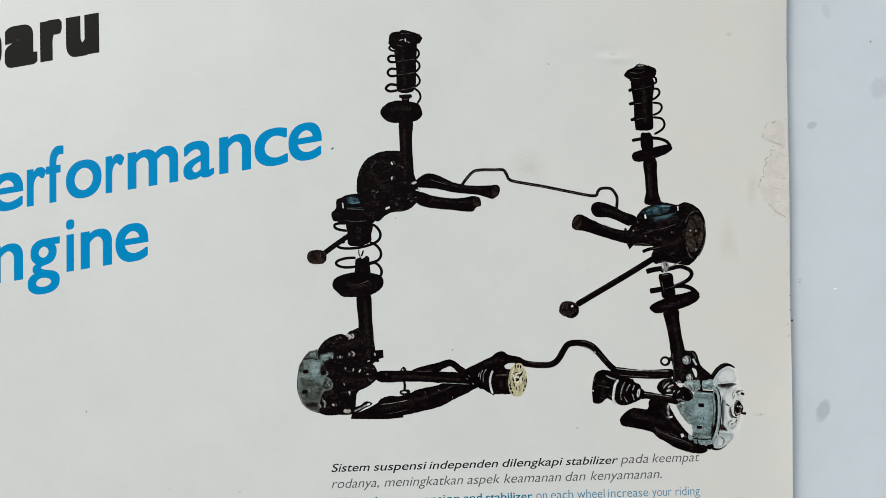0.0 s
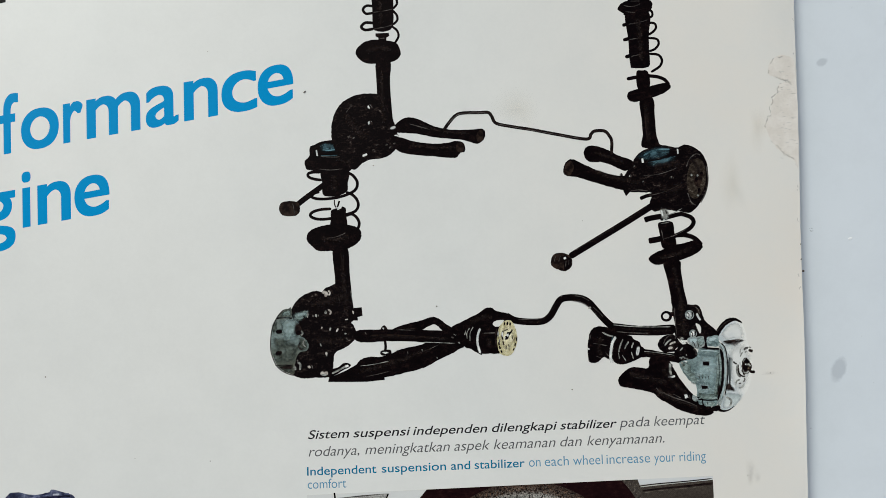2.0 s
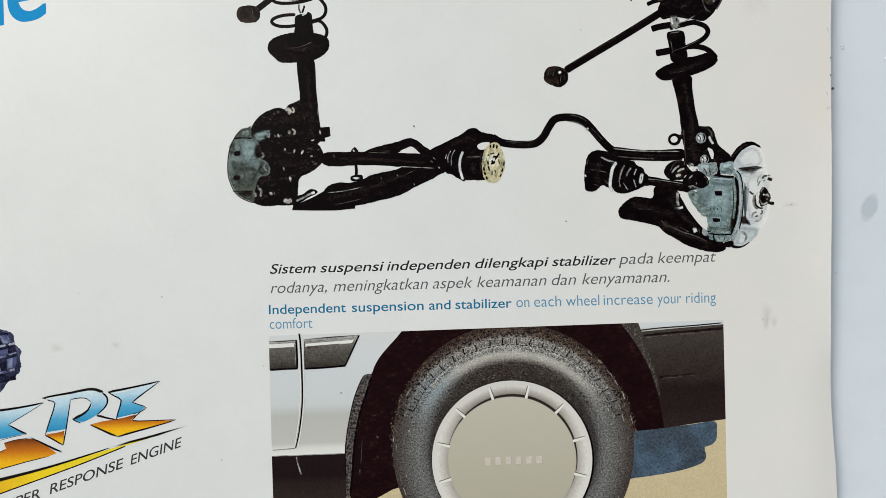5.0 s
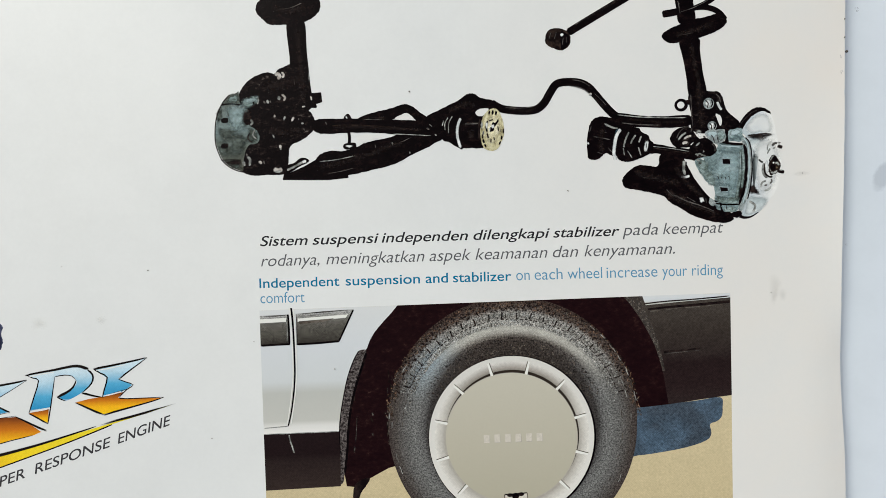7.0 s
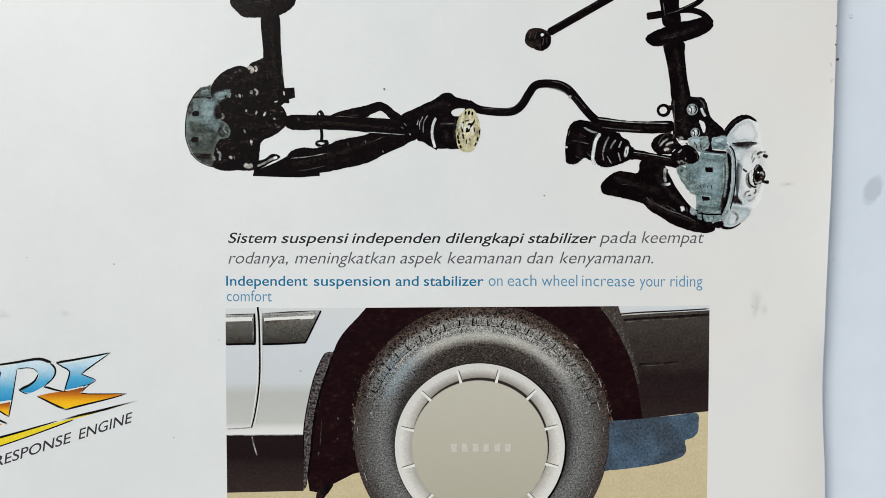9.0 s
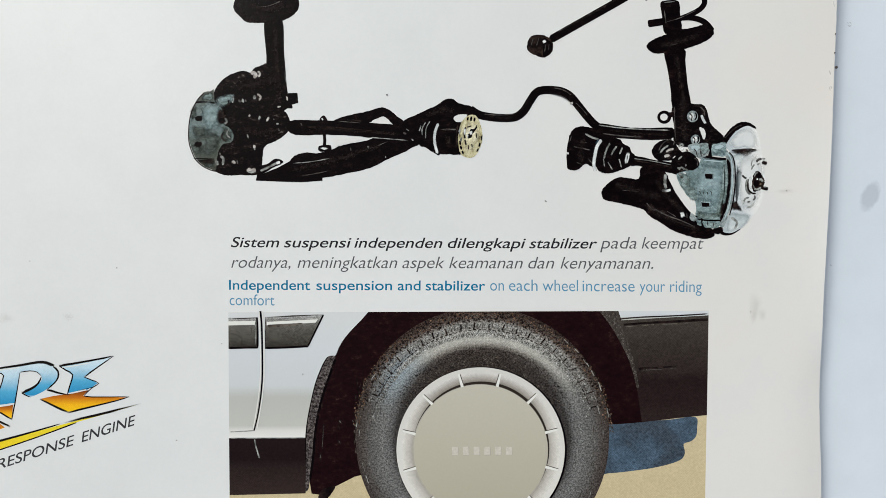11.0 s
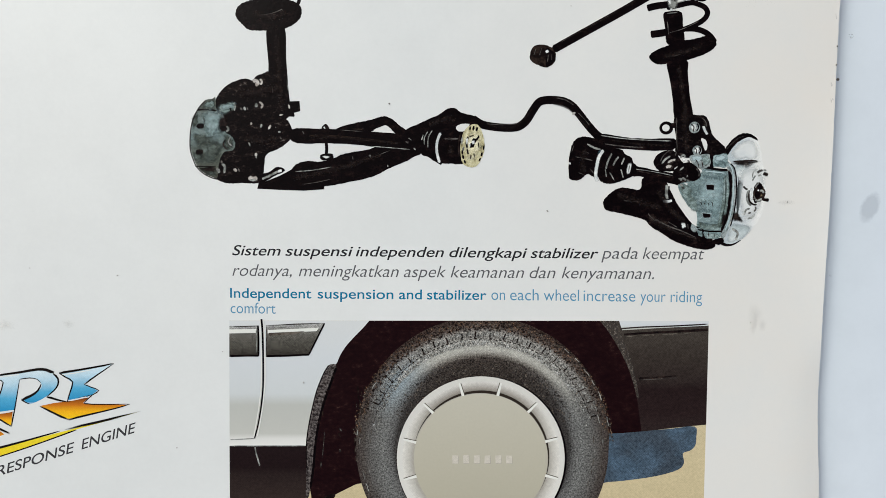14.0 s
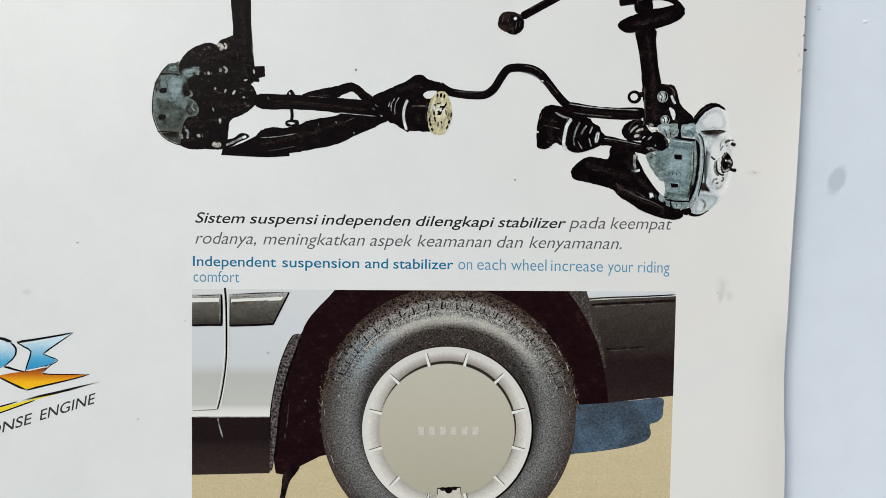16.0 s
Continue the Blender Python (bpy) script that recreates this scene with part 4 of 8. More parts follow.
    stroke("joint", [(-39.23, 22.66), (-37.76, 22.66), (-36.20, 22.57)], 0.16, M_BLACK, cal)
    for c in ((-38.32, 28.37), (-38.53, 24.69)):
        blob("slot", [(c[0] - 0.5, c[1] + 0.16), (c[0] - 0.2, c[1] + 0.36), (c[0] + 0.5, c[1] + 0.32), (c[0] + 0.46, c[1] - 0.24), (c[0] - 0.1, c[1] - 0.36), (c[0] - 0.52, c[1] - 0.18)], M_BLACK, cal, 2)
        stroke("slot_lip", [(c[0] - 0.2, c[1] - 0.5), (c[0] + 0.56, c[1] - 0.4)], 0.12, M_GREY, cal, 1)
    for a in ([(-39.13, 26.96), (-37.67, 26.63), (-36.35, 26.95)], [(-37.92, 29.86), (-37.62, 28.73)], [(-38.83, 25.82), (-37.53, 25.50), (-36.54, 25.82)], [(-39.38, 23.55), (-38.06, 23.88)]):
        stroke("cast_mark", a, 0.16, M_CALIPERDIM, cal, 2)
    br = blob("bracket", [(-35.60, 31.31), (-34.29, 31.63), (-33.31, 31.71), (-33.25, 30.66), (-33.99, 30.50), (-34.57, 30.10), (-35.46, 30.26)], M_STEELDIM, cal, 2, rag=0.08)
    blob("bracket_lit", [(-35.44, 31.31), (-33.97, 31.55), (-33.48, 31.46), (-33.66, 30.82), (-35.13, 30.66)], M_CALIPERLIT, br, 2, rag=0.1)
    stroke("bracket_edge", [(-33.32, 31.62), (-33.25, 31.06), (-33.42, 30.58)], 0.16, M_GREY, br)
    oval("pin", (-35.02, 28.04), 0.42, 0.44, M_BLACK, hub, seg=14)
    stroke("glint", [(-34.52, 28.41), (-34.29, 27.92), (-34.62, 27.60)], 0.3, M_GREY, hub)
    for a, w, m in (([(-30.66, 34.59), (-30.25, 34.83), (-29.93, 34.43), (-30.34, 34.11)], 0.5, M_BOLT), ([(-29.67, 35.06), (-29.36, 34.66), (-29.61, 34.19)], 0.3, M_BOLT), ([(-30.47, 31.30), (-29.98, 31.38)], 0.55, M_GREY), ([(-29.81, 31.86), (-29.33, 31.38), (-29.59, 30.90)], 0.3, M_BOLT), ([(-32.51, 31.06), (-32.28, 30.58)], 0.3, M_DARKGREY), ([(-31.94, 31.14), (-31.87, 30.58)], 0.34, M_GREY), ([(-31.54, 31.06), (-31.46, 30.66)], 0.2, M_DARKGREY), ([(-31.17, 28.73), (-30.85, 28.73)], 0.34, M_BOLT), ([(-29.46, 28.72), (-29.72, 28.08)], 0.28, M_GREY), ([(-28.16, 28.56), (-28.58, 27.92)], 0.3, M_BOLT)):
        stroke("glint", a, w, m, hub, 3)
    for a, w, m in (([(-27.20, 27.59), (-26.79, 27.51)], 0.28, M_GREY), ([(-27.60, 28.24), (-27.43, 28.16)], 0.22, M_DARKGREY), ([(-26.88, 26.95), (-26.73, 26.46)], 0.24, M_DARKGREY), ([(-31.39, 26.14), (-31.23, 25.49)], 0.2, M_GREY), ([(-30.60, 24.28), (-30.19, 24.36)], 0.5, M_BOLT), ([(-30.36, 24.12), (-30.37, 23.79)], 0.22, M_GREY), ([(-35.96, 22.41), (-35.81, 21.68)], 0.5, M_GREY), ([(-35.37, 23.06), (-34.89, 22.57), (-35.08, 21.68)], 0.34, M_GREY), ([(-35.44, 23.55), (-35.29, 23.06)], 0.24, M_DARKGREY), ([(-33.67, 22.33), (-33.19, 21.92)], 0.4, M_BOLT)):
        stroke("glint", a, w, m, hub, 3)
    for a, w, m in (([(-32.93, 22.41), (-32.86, 21.84)], 0.2, M_DARKGREY), ([(-31.56, 21.11), (-30.91, 20.86), (-30.25, 21.02)], 0.62, M_BOLT), ([(-31.41, 20.70), (-30.42, 20.70)], 0.3, M_GREY), ([(-25.59, 31.46), (-25.52, 30.81)], 0.26, M_BOLT), ([(-27.91, 34.10), (-27.84, 33.06)], 0.18, M_DARKGREY), ([(-25.78, 34.98), (-25.73, 33.38)], 0.1, M_GREY), ([(-27.00, 29.93), (-26.43, 30.01)], 0.22, M_BOLT), ([(-33.98, 30.98), (-33.91, 30.50)], 0.2, M_BLACK), ([(-33.90, 26.95), (-34.33, 26.14), (-33.77, 25.50)], 0.2, M_GREY), ([(-34.81, 26.47), (-35.07, 25.66), (-34.43, 25.01)], 0.2, M_VEIL)):
        stroke("glint", a, w, m, hub, 3)
    stroke("caliper_outline", [(-37.37, 32.11), (-38.12, 31.39), (-38.71, 30.59), (-39.40, 29.14), (-39.77, 27.28), (-39.83, 25.17), (-39.38, 23.47), (-38.83, 22.41), (-37.95, 21.60), (-36.81, 21.03), (-35.83, 20.78)], 0.16, M_VEIL, cal)


def front_axle():
    tie = blob("tie_rod", [(-19.08, 27.76), (-17.87, 28.39), (-15.86, 28.87), (-14.25, 29.18), (-12.64, 29.66), (-11.84, 29.74), (-10.88, 29.42), (-10.00, 28.63), (-8.80, 27.67), (-9.29, 26.88), (-10.25, 27.20), (-11.05, 27.99), (-11.77, 28.47), (-12.81, 28.15), (-13.86, 27.60), (-15.07, 27.36), (-18.29, 27.20)], M_BLACK, brochure, 2)
    blob("tie_gap", [(-13.46, 27.75), (-12.57, 28.23), (-11.77, 28.47), (-11.29, 28.15), (-10.65, 27.43), (-11.05, 27.20), (-12.50, 27.44)], M_PAPERINK, tie, 2)
    blob("tie_gap", [(-17.31, 27.99), (-15.71, 28.15), (-14.58, 27.91), (-15.71, 27.68)], M_VEIL, tie, 2)
    arm = blob("lower_arm", [(-26.12, 19.76), (-26.20, 20.32), (-25.44, 22.09), (-24.79, 22.81), (-23.81, 23.29), (-22.52, 23.45), (-21.55, 23.29), (-20.34, 23.53), (-19.13, 23.85), (-17.91, 24.41), (-16.30, 24.73), (-14.68, 24.97), (-11.86, 25.76), (-7.84, 26.16), (-6.72, 25.60), (-6.72, 24.49), (-7.45, 24.17), (-9.06, 23.29), (-11.07, 22.49), (-13.10, 21.45), (-14.71, 20.89), (-17.14, 20.40), (-19.17, 20.00), (-21.60, 19.60), (-23.22, 19.44), (-24.83, 19.52)], M_BLACK, brochure, 2, rag=0.05)
    blob("arm_tip", [(-30.33, 19.43), (-30.07, 20.15), (-28.42, 20.78), (-27.03, 21.33), (-25.96, 21.88), (-24.72, 22.51), (-23.50, 22.90), (-22.19, 23.21), (-20.74, 22.87), (-20.64, 19.33), (-23.57, 19.20), (-26.83, 19.23)], M_BLACK, arm, 1, rag=0.05)
    for a, w, m in (([(-24.80, 21.93), (-22.37, 22.09), (-19.54, 22.57)], 0.12, M_GREY), ([(-24.02, 20.16), (-22.80, 20.24), (-21.58, 20.48), (-19.97, 20.73)], 0.2, M_VEIL), ([(-23.77, 20.08), (-21.59, 20.40), (-19.72, 20.81)], 0.1, M_DARKGREY), ([(-15.10, 23.53), (-13.08, 24.17), (-11.06, 24.97)], 0.1, M_DARKGREY), ([(-14.04, 24.33), (-13.97, 23.85)], 0.2, M_GREY), ([(-16.54, 24.17), (-16.47, 23.53)], 0.14, M_DARKGREY), ([(-11.56, 22.89), (-11.48, 22.57)], 0.16, M_GREY)):
        stroke("glint", a, w, m, arm, 3)
    link = blob("arm_link", [(-29.59, 21.51), (-28.52, 21.84), (-27.61, 22.49), (-26.79, 22.49), (-26.30, 22.16), (-26.64, 21.76), (-27.63, 21.35), (-28.78, 20.70), (-30.10, 20.13)], M_BLACK, arm, 2)
    stroke("glint", [(-29.60, 20.86), (-28.44, 21.35), (-27.62, 21.76), (-26.80, 22.08)], 0.3, M_GREY, link)
    stroke("glint", [(-27.29, 21.92), (-26.71, 22.08)], 0.36, M_PALE, link)
    link = stroke("drop_link", [(-20.31, 26.08), (-20.24, 25.13), (-20.33, 24.33)], 0.44, M_BLACK, brochure)
    blob("link_nut", [(-21.22, 24.01), (-20.89, 24.41), (-19.60, 24.49), (-19.28, 24.01), (-19.61, 23.61), (-20.90, 23.53)], M_BLACK, link, 2)
    blob("nut_gap", [(-20.90, 24.01), (-20.33, 24.17), (-19.77, 24.01), (-20.34, 23.77)], M_PALE, link, 2)
    blob("link_top", [(-20.93, 28.00), (-20.52, 28.63), (-20.20, 28.63), (-19.88, 28.15), (-19.73, 27.84)], M_SOFTBLACK, link, 2)
    stroke("glint", [(-20.61, 28.31), (-20.45, 27.99)], 0.2, M_PALE, link)
    shaft = blob("drive_shaft", [(-25.53, 27.04), (-25.36, 27.68), (-24.55, 28.08), (-22.70, 28.08), (-19.89, 27.99), (-17.48, 27.91), (-14.26, 27.67), (-10.25, 27.36), (-7.44, 27.20), (-6.64, 26.40), (-6.72, 25.13), (-8.65, 24.97), (-11.06, 25.21), (-14.28, 25.53), (-17.49, 25.84), (-20.71, 25.93), (-23.94, 25.93), (-25.22, 26.25)], M_BLACK, brochure, 2, rag=0.05)
    blob("shaft_neck", [(-25.48, 27.92), (-24.59, 27.67), (-23.61, 28.08), (-23.47, 26.30), (-24.44, 26.62), (-25.42, 26.62)], M_BLACK, shaft, 2)
    for a, w, m in (([(-22.71, 27.04), (-18.29, 26.88), (-11.06, 26.08)], 0.3, M_RUST), ([(-13.88, 25.53), (-11.06, 25.29), (-8.25, 25.05)], 0.12, M_GREY), ([(-18.28, 27.84), (-15.07, 27.60)], 0.12, M_DARKGREY), ([(-8.48, 26.72), (-8.00, 26.40)], 0.28, M_GREY), ([(-8.97, 26.24), (-8.49, 25.92)], 0.24, M_DARKGREY), ([(-7.76, 25.29), (-7.52, 24.97)], 0.2, M_GREY), ([(-23.67, 27.68), (-23.44, 27.20)], 0.16, M_DARKGREY)):
        stroke("glint", a, w, m, shaft, 3)
    blob("arm_gap", [(-19.27, 25.45), (-17.09, 25.53), (-14.92, 25.29), (-16.05, 24.97), (-17.91, 24.57), (-18.80, 24.17), (-19.12, 24.81)], M_PAPERINK, shaft, 2)
    bar = blob("stabilizer_mount", [(-9.04, 27.51), (-7.19, 28.62), (-5.83, 29.26), (-4.23, 29.97), (-3.19, 30.68), (-2.47, 30.92), (-1.75, 30.84), (-1.11, 30.36), (-0.15, 30.05), (0.82, 29.81), (1.78, 29.10), (1.62, 27.67), (0.83, 26.87), (-1.02, 26.40), (-3.02, 26.08), (-5.43, 25.28), (-6.88, 25.44)], M_BLACK, brochure, 3)
    stroke("stabilizer_bar", [(0.66, 29.41), (1.94, 28.62), (3.38, 28.30), (4.99, 28.14), (6.43, 28.14), (7.39, 28.38), (8.34, 29.17), (9.28, 30.67), (10.07, 31.70), (11.03, 32.01), (12.46, 32.01), (13.74, 31.78), (14.87, 31.14), (15.84, 30.04), (16.98, 28.61), (18.12, 27.35), (19.09, 26.63), (20.37, 26.31), (22.62, 25.99), (25.02, 25.84), (29.81, 25.75)], 1.14, M_BLACK, bar, label="black stabilizer bar", taper=(1.0, 1.02))
    blob("bar_end", [(18.60, 27.19), (19.80, 27.19), (22.20, 26.79), (25.00, 26.55), (29.40, 26.55), (29.51, 25.12), (26.64, 24.88), (23.43, 25.04), (20.63, 25.28), (18.78, 25.92)], M_BLACK, bar, 2, rag=0.05)
    stroke("glint", [(18.92, 27.03), (21.80, 26.63), (25.01, 26.39), (29.00, 26.23)], 0.14, M_GREY, bar)
    stroke("glint", [(18.94, 25.92), (21.82, 25.52), (25.03, 25.28)], 0.16, M_DARKGREY, bar)
    stroke("glint", [(12.54, 32.33), (13.90, 32.01), (15.02, 31.30)], 0.14, M_DARKGREY, bar)
    stroke("glint", [(15.68, 30.20), (16.65, 29.25), (17.30, 28.46)], 0.1, M_DARKGREY, bar)
    stroke("glint", [(2.58, 28.70), (4.98, 28.54), (6.98, 28.70)], 0.12, M_DARKGREY, bar)
    blob("paper_gap", [(-1.74, 28.15), (-1.34, 28.54), (-0.46, 28.70), (0.18, 28.62), (-0.14, 27.99), (-0.78, 27.59), (-1.42, 27.67)], M_PAPERINK, bar, 3)
    boot = blob("shaft_boot", [(-7.20, 26.88), (-6.23, 27.67), (-4.95, 28.15), (-3.83, 27.99), (-3.66, 23.21), (-4.63, 23.29), (-5.76, 24.01), (-6.72, 24.49)], M_BLACK, brochure, 3)
    for a in ([(-5.75, 27.59), (-6.23, 26.72), (-6.24, 25.76)], [(-5.11, 27.75), (-5.67, 26.72), (-5.75, 25.28)], [(-6.39, 27.19), (-6.64, 26.40)]):
        stroke("boot_rib", a, 0.14, M_GREY, boot)
    cup = blob("joint_cup", [(-4.31, 27.83), (-3.02, 27.67), (-1.74, 27.59), (-0.46, 27.19), (-0.29, 23.53), (-1.09, 22.97), (-2.54, 23.05), (-3.83, 23.13), (-4.47, 24.17)], M_BLACK, brochure, 3)
    stroke("clamp_ring", [(-3.91, 27.43), (-4.39, 26.24), (-4.47, 24.81), (-4.07, 23.13)], 0.36, M_PALE, cup)
    blob("cup_sheen", [(-3.51, 26.72), (-1.26, 26.72), (-1.26, 26.40), (-3.51, 26.32)], M_VEIL, cup, 2)
    stroke("cup_sheen", [(-3.43, 26.56), (-1.34, 26.56)], 0.2, M_DARKGREY, cup)
    stroke("clamp_edge", [(-1.10, 27.19), (-1.34, 25.76), (-1.25, 24.01)], 0.26, M_VEIL, cup)
    gold = blob("joint_flange", [(0.66, 28.62), (1.46, 28.46), (2.03, 27.51), (2.35, 26.08), (2.28, 24.65), (1.80, 23.53), (1.16, 22.65), (0.04, 22.57), (-0.77, 23.13), (-1.09, 24.33), (-1.10, 25.76), (-0.78, 27.19), (-0.14, 28.15)], M_GOLD, brochure, 3, label="gold-coloured drive flange")
    blob("flange_lit", [(0.50, 27.83), (1.46, 27.67), (1.95, 26.08), (1.64, 24.49), (0.84, 23.37), (-0.13, 23.53), (-0.45, 24.97), (-0.30, 26.56)], M_GOLDLIT, gold, 3)
    for a, w in (([(0.34, 28.30), (0.26, 27.83)], 0.3), ([(0.82, 28.38), (0.74, 27.75)], 0.34), ([(1.30, 28.22), (1.22, 27.67)], 0.32), ([(-0.94, 26.72), (-1.10, 25.92)], 0.22), ([(-0.85, 24.97), (-0.77, 24.33)], 0.3), ([(-0.77, 24.25), (-0.61, 23.69)], 0.34), ([(-0.53, 23.53), (-0.37, 23.05)], 0.3), ([(2.28, 25.60), (2.20, 24.96)], 0.24), ([(2.04, 24.65), (1.88, 24.09)], 0.3), ([(1.80, 23.85), (1.56, 23.37)], 0.26)):
        stroke("flange_slot", a, w, M_BLACK, gold, 2)
    for a, w in (([(-0.78, 26.88), (-0.94, 25.76)], 0.3), ([(-0.61, 25.44), (-0.77, 24.81)], 0.3)):
        stroke("flange_rim", a, w, M_GREY, gold, 2)
    blob("flange_hub", [(0.67, 26.64), (1.15, 26.56), (1.63, 27.19), (1.55, 26.56), (1.07, 26.08), (0.83, 25.44), (0.35, 25.28), (0.27, 25.76), (0.59, 26.08)], M_BLACK, gold, 2, rag=0.06)
    for a, w in (([(0.02, 26.87), (-0.21, 26.08), (-0.13, 25.28)], 0.28), ([(-0.13, 25.12), (0.03, 24.33)], 0.24), ([(0.43, 24.33), (0.36, 23.69)], 0.18), ([(1.47, 26.08), (1.55, 25.28)], 0.16), ([(0.83, 24.49), (0.92, 24.01)], 0.16), ([(0.18, 26.87), (0.83, 27.03)], 0.18)):
        stroke("flange_web", a, w, M_VEIL, gold)
    for a in ([(-0.30, 26.56), (0.02, 26.64), (-0.05, 25.92), (-0.29, 25.84)], [(0.51, 26.24), (0.91, 26.32), (0.91, 25.84), (0.59, 25.76)], [(0.11, 25.76), (0.35, 25.76), (0.27, 25.36)]):
        blob("glint", a, M_PALE, gold, 2, rag=0.04)


# ---- rear right corner ----
def rear_right():
    Ink.start()
    blob("upper_arm", [(15.25, 57.03), (15.99, 57.92), (17.61, 57.86), (19.80, 56.97), (21.19, 56.12), (23.38, 55.23), (23.94, 54.00), (22.09, 53.46), (20.11, 54.44), (18.11, 55.11), (16.49, 55.17), (15.50, 55.81)], M_BLACK, brochure, 4)
    arm = blob("lower_arm", [(11.58, 53.84), (12.05, 55.33), (13.28, 55.79), (15.26, 54.81), (18.04, 53.50), (21.25, 52.58), (23.59, 52.80), (26.30, 52.09), (26.40, 49.67), (22.96, 49.89), (19.95, 50.61), (16.96, 51.63), (13.96, 52.64), (12.06, 53.01)], M_BLACK, brochure, 4)
    blob("bushing_end", [(11.79, 53.93), (12.14, 55.13), (13.06, 55.50), (13.42, 54.37), (12.77, 53.09), (12.06, 53.11)], M_RUST, arm, 3)
    body = blob("damper", [(23.62, 80.73), (27.64, 80.64), (27.40, 76.43), (27.39, 72.74), (27.35, 71.48), (26.49, 71.08), (24.59, 71.12), (23.97, 71.67), (23.80, 76.51)], M_BLACK, brochure, 2)
    for a, w in (([(22.91, 78.53), (24.19, 78.92)], 0.62), ([(22.94, 76.01), (24.11, 76.29)], 0.62), ([(23.16, 73.05), (24.23, 73.34)], 0.62), ([(27.23, 81.07), (28.07, 80.84), (28.15, 79.99), (27.40, 79.69)], 0.4), ([(27.16, 78.85), (28.43, 78.72), (28.73, 77.97), (28.17, 77.25), (27.31, 76.74)], 0.42), ([(27.29, 76.22), (28.77, 75.97), (29.06, 75.12), (28.40, 74.29), (27.33, 73.90)], 0.42), ([(27.31, 73.48), (28.90, 73.23), (29.50, 72.26), (29.05, 71.22), (27.53, 70.31)], 0.44), ([(23.26, 69.26), (25.07, 69.53), (27.20, 69.79)], 0.62), ([(26.66, 69.70), (28.56, 69.44), (29.82, 68.88), (30.53, 67.92)], 0.6)):
        stroke("coil_spring", a, w, M_BLACK, brochure, 4)
    for a in ([(23.98, 78.72), (25.89, 78.99), (27.39, 79.38)], [(24.00, 76.09), (25.81, 76.25)], [(24.12, 73.14), (25.72, 73.41)]):
        stroke("coil_glint", a, 0.12, M_DARKGREY, body)
    mount = blob("strut_mount", [(22.15, 81.39), (22.82, 82.33), (23.89, 82.83), (24.98, 83.54), (26.03, 83.31), (27.08, 83.07), (28.13, 82.52), (28.20, 81.47), (27.54, 80.64), (26.98, 79.81), (23.81, 80.09), (22.98, 80.74)], M_BLACK, brochure, 2, rag=0.06)
    oval("cap", (25.39, 83.22), 0.7, 0.26, M_GREY, mount, 5, 14)
    for a, w in (([(23.23, 82.00), (24.71, 81.76), (26.21, 82.14)], 0.14), ([(24.31, 82.71), (26.22, 82.67)], 0.14), ([(23.41, 80.94), (25.31, 80.69)], 0.1)):
        stroke("glint", a, w, M_DARKGREY, mount, 3)
    blob("damper_rod", [(24.99, 70.38), (25.84, 70.67), (27.00, 70.33), (27.13, 67.58), (25.11, 67.43)], M_BLACK, brochure, 2)
    seat = blob("spring_seat", [(23.16, 66.32), (23.61, 67.04), (24.89, 67.43), (26.60, 67.70), (28.52, 68.18), (30.02, 68.35), (30.75, 67.91), (30.62, 67.28), (29.32, 66.47), (27.60, 65.89), (25.68, 65.41), (24.30, 65.24), (23.46, 65.57)], M_BLACK, brochure, 3)
    tube = blob("damper_tube", [(25.36, 65.52), (27.60, 65.78), (27.82, 62.72), (27.93, 59.56), (28.41, 57.86), (29.03, 57.43), (25.42, 57.32), (25.60, 59.63), (25.48, 62.58)], M_BLACK, brochure, 2)
    stroke("glint", [(26.07, 64.45), (26.31, 58.55)], 0.3, M_VEIL, tube)
    hub = blob("wheel_knuckle", [(23.33, 54.02), (23.90, 55.41), (25.27, 56.68), (27.12, 57.32), (29.16, 57.55), (31.38, 57.07), (32.82, 57.52), (34.63, 56.85), (35.99, 55.39), (36.61, 53.04), (36.27, 49.91), (34.94, 47.33), (33.25, 45.78), (31.13, 46.06), (28.71, 46.45), (26.87, 46.22), (26.22, 47.65), (26.60, 49.46), (22.76, 49.80), (21.81, 51.45), (22.49, 53.24)], M_CAST, brochure, 3)
    stroke("spring_end", [(24.63, 48.52), (25.97, 48.98), (28.01, 49.20)], 0.62, M_BLACK, hub)
    blob("bump_tip", [(21.75, 50.04), (23.17, 49.99), (22.22, 49.01)], M_BLACK, hub, 1)
    oval("brake_drum", (34.51, 51.59), 1.65, 3.5, M_DRUM, hub, -8, 36, "dark brown brake drum")
    oval("drum_face", (34.60, 51.39), 1.25, 2.7, M_DRUM, hub, -8, 30)
    for arc in ([(32.87, 53.68), (33.54, 55.07), (34.59, 55.84), (35.39, 55.61)], [(36.33, 53.75), (36.54, 51.52), (36.04, 49.11), (35.05, 47.33)], [(32.89, 49.23), (33.43, 47.59), (34.22, 46.96)]):
        stroke("drum_rim", arc, 0.2, M_DARKGREY, hub)
    oval("hub", (34.81, 51.38), 0.7, 1.2, M_RUST, hub, -8, 20)
    for c in [(33.72, 52.23), (34.74, 52.09), (34.69, 48.66)]:
        oval("stud", c, 0.22, 0.24, M_GREY, hub, 0, 10)
    for c in [(34.50, 51.39), (35.46, 52.37), (34.93, 49.56)]:
        oval("stud_hole", c, 0.26, 0.4, M_BLACK, hub, 0, 10)
    blob("sheen", [(24.48, 55.74), (26.30, 56.84), (28.28, 57.34), (30.22, 56.87), (29.58, 55.82), (26.80, 55.06)], M_SHEENWIDE, hub, 3)
    blob("sheen", [(26.19, 54.50), (28.57, 55.18), (30.95, 55.67), (30.51, 54.71), (27.53, 53.86)], M_SHEENWIDE, hub, 3)
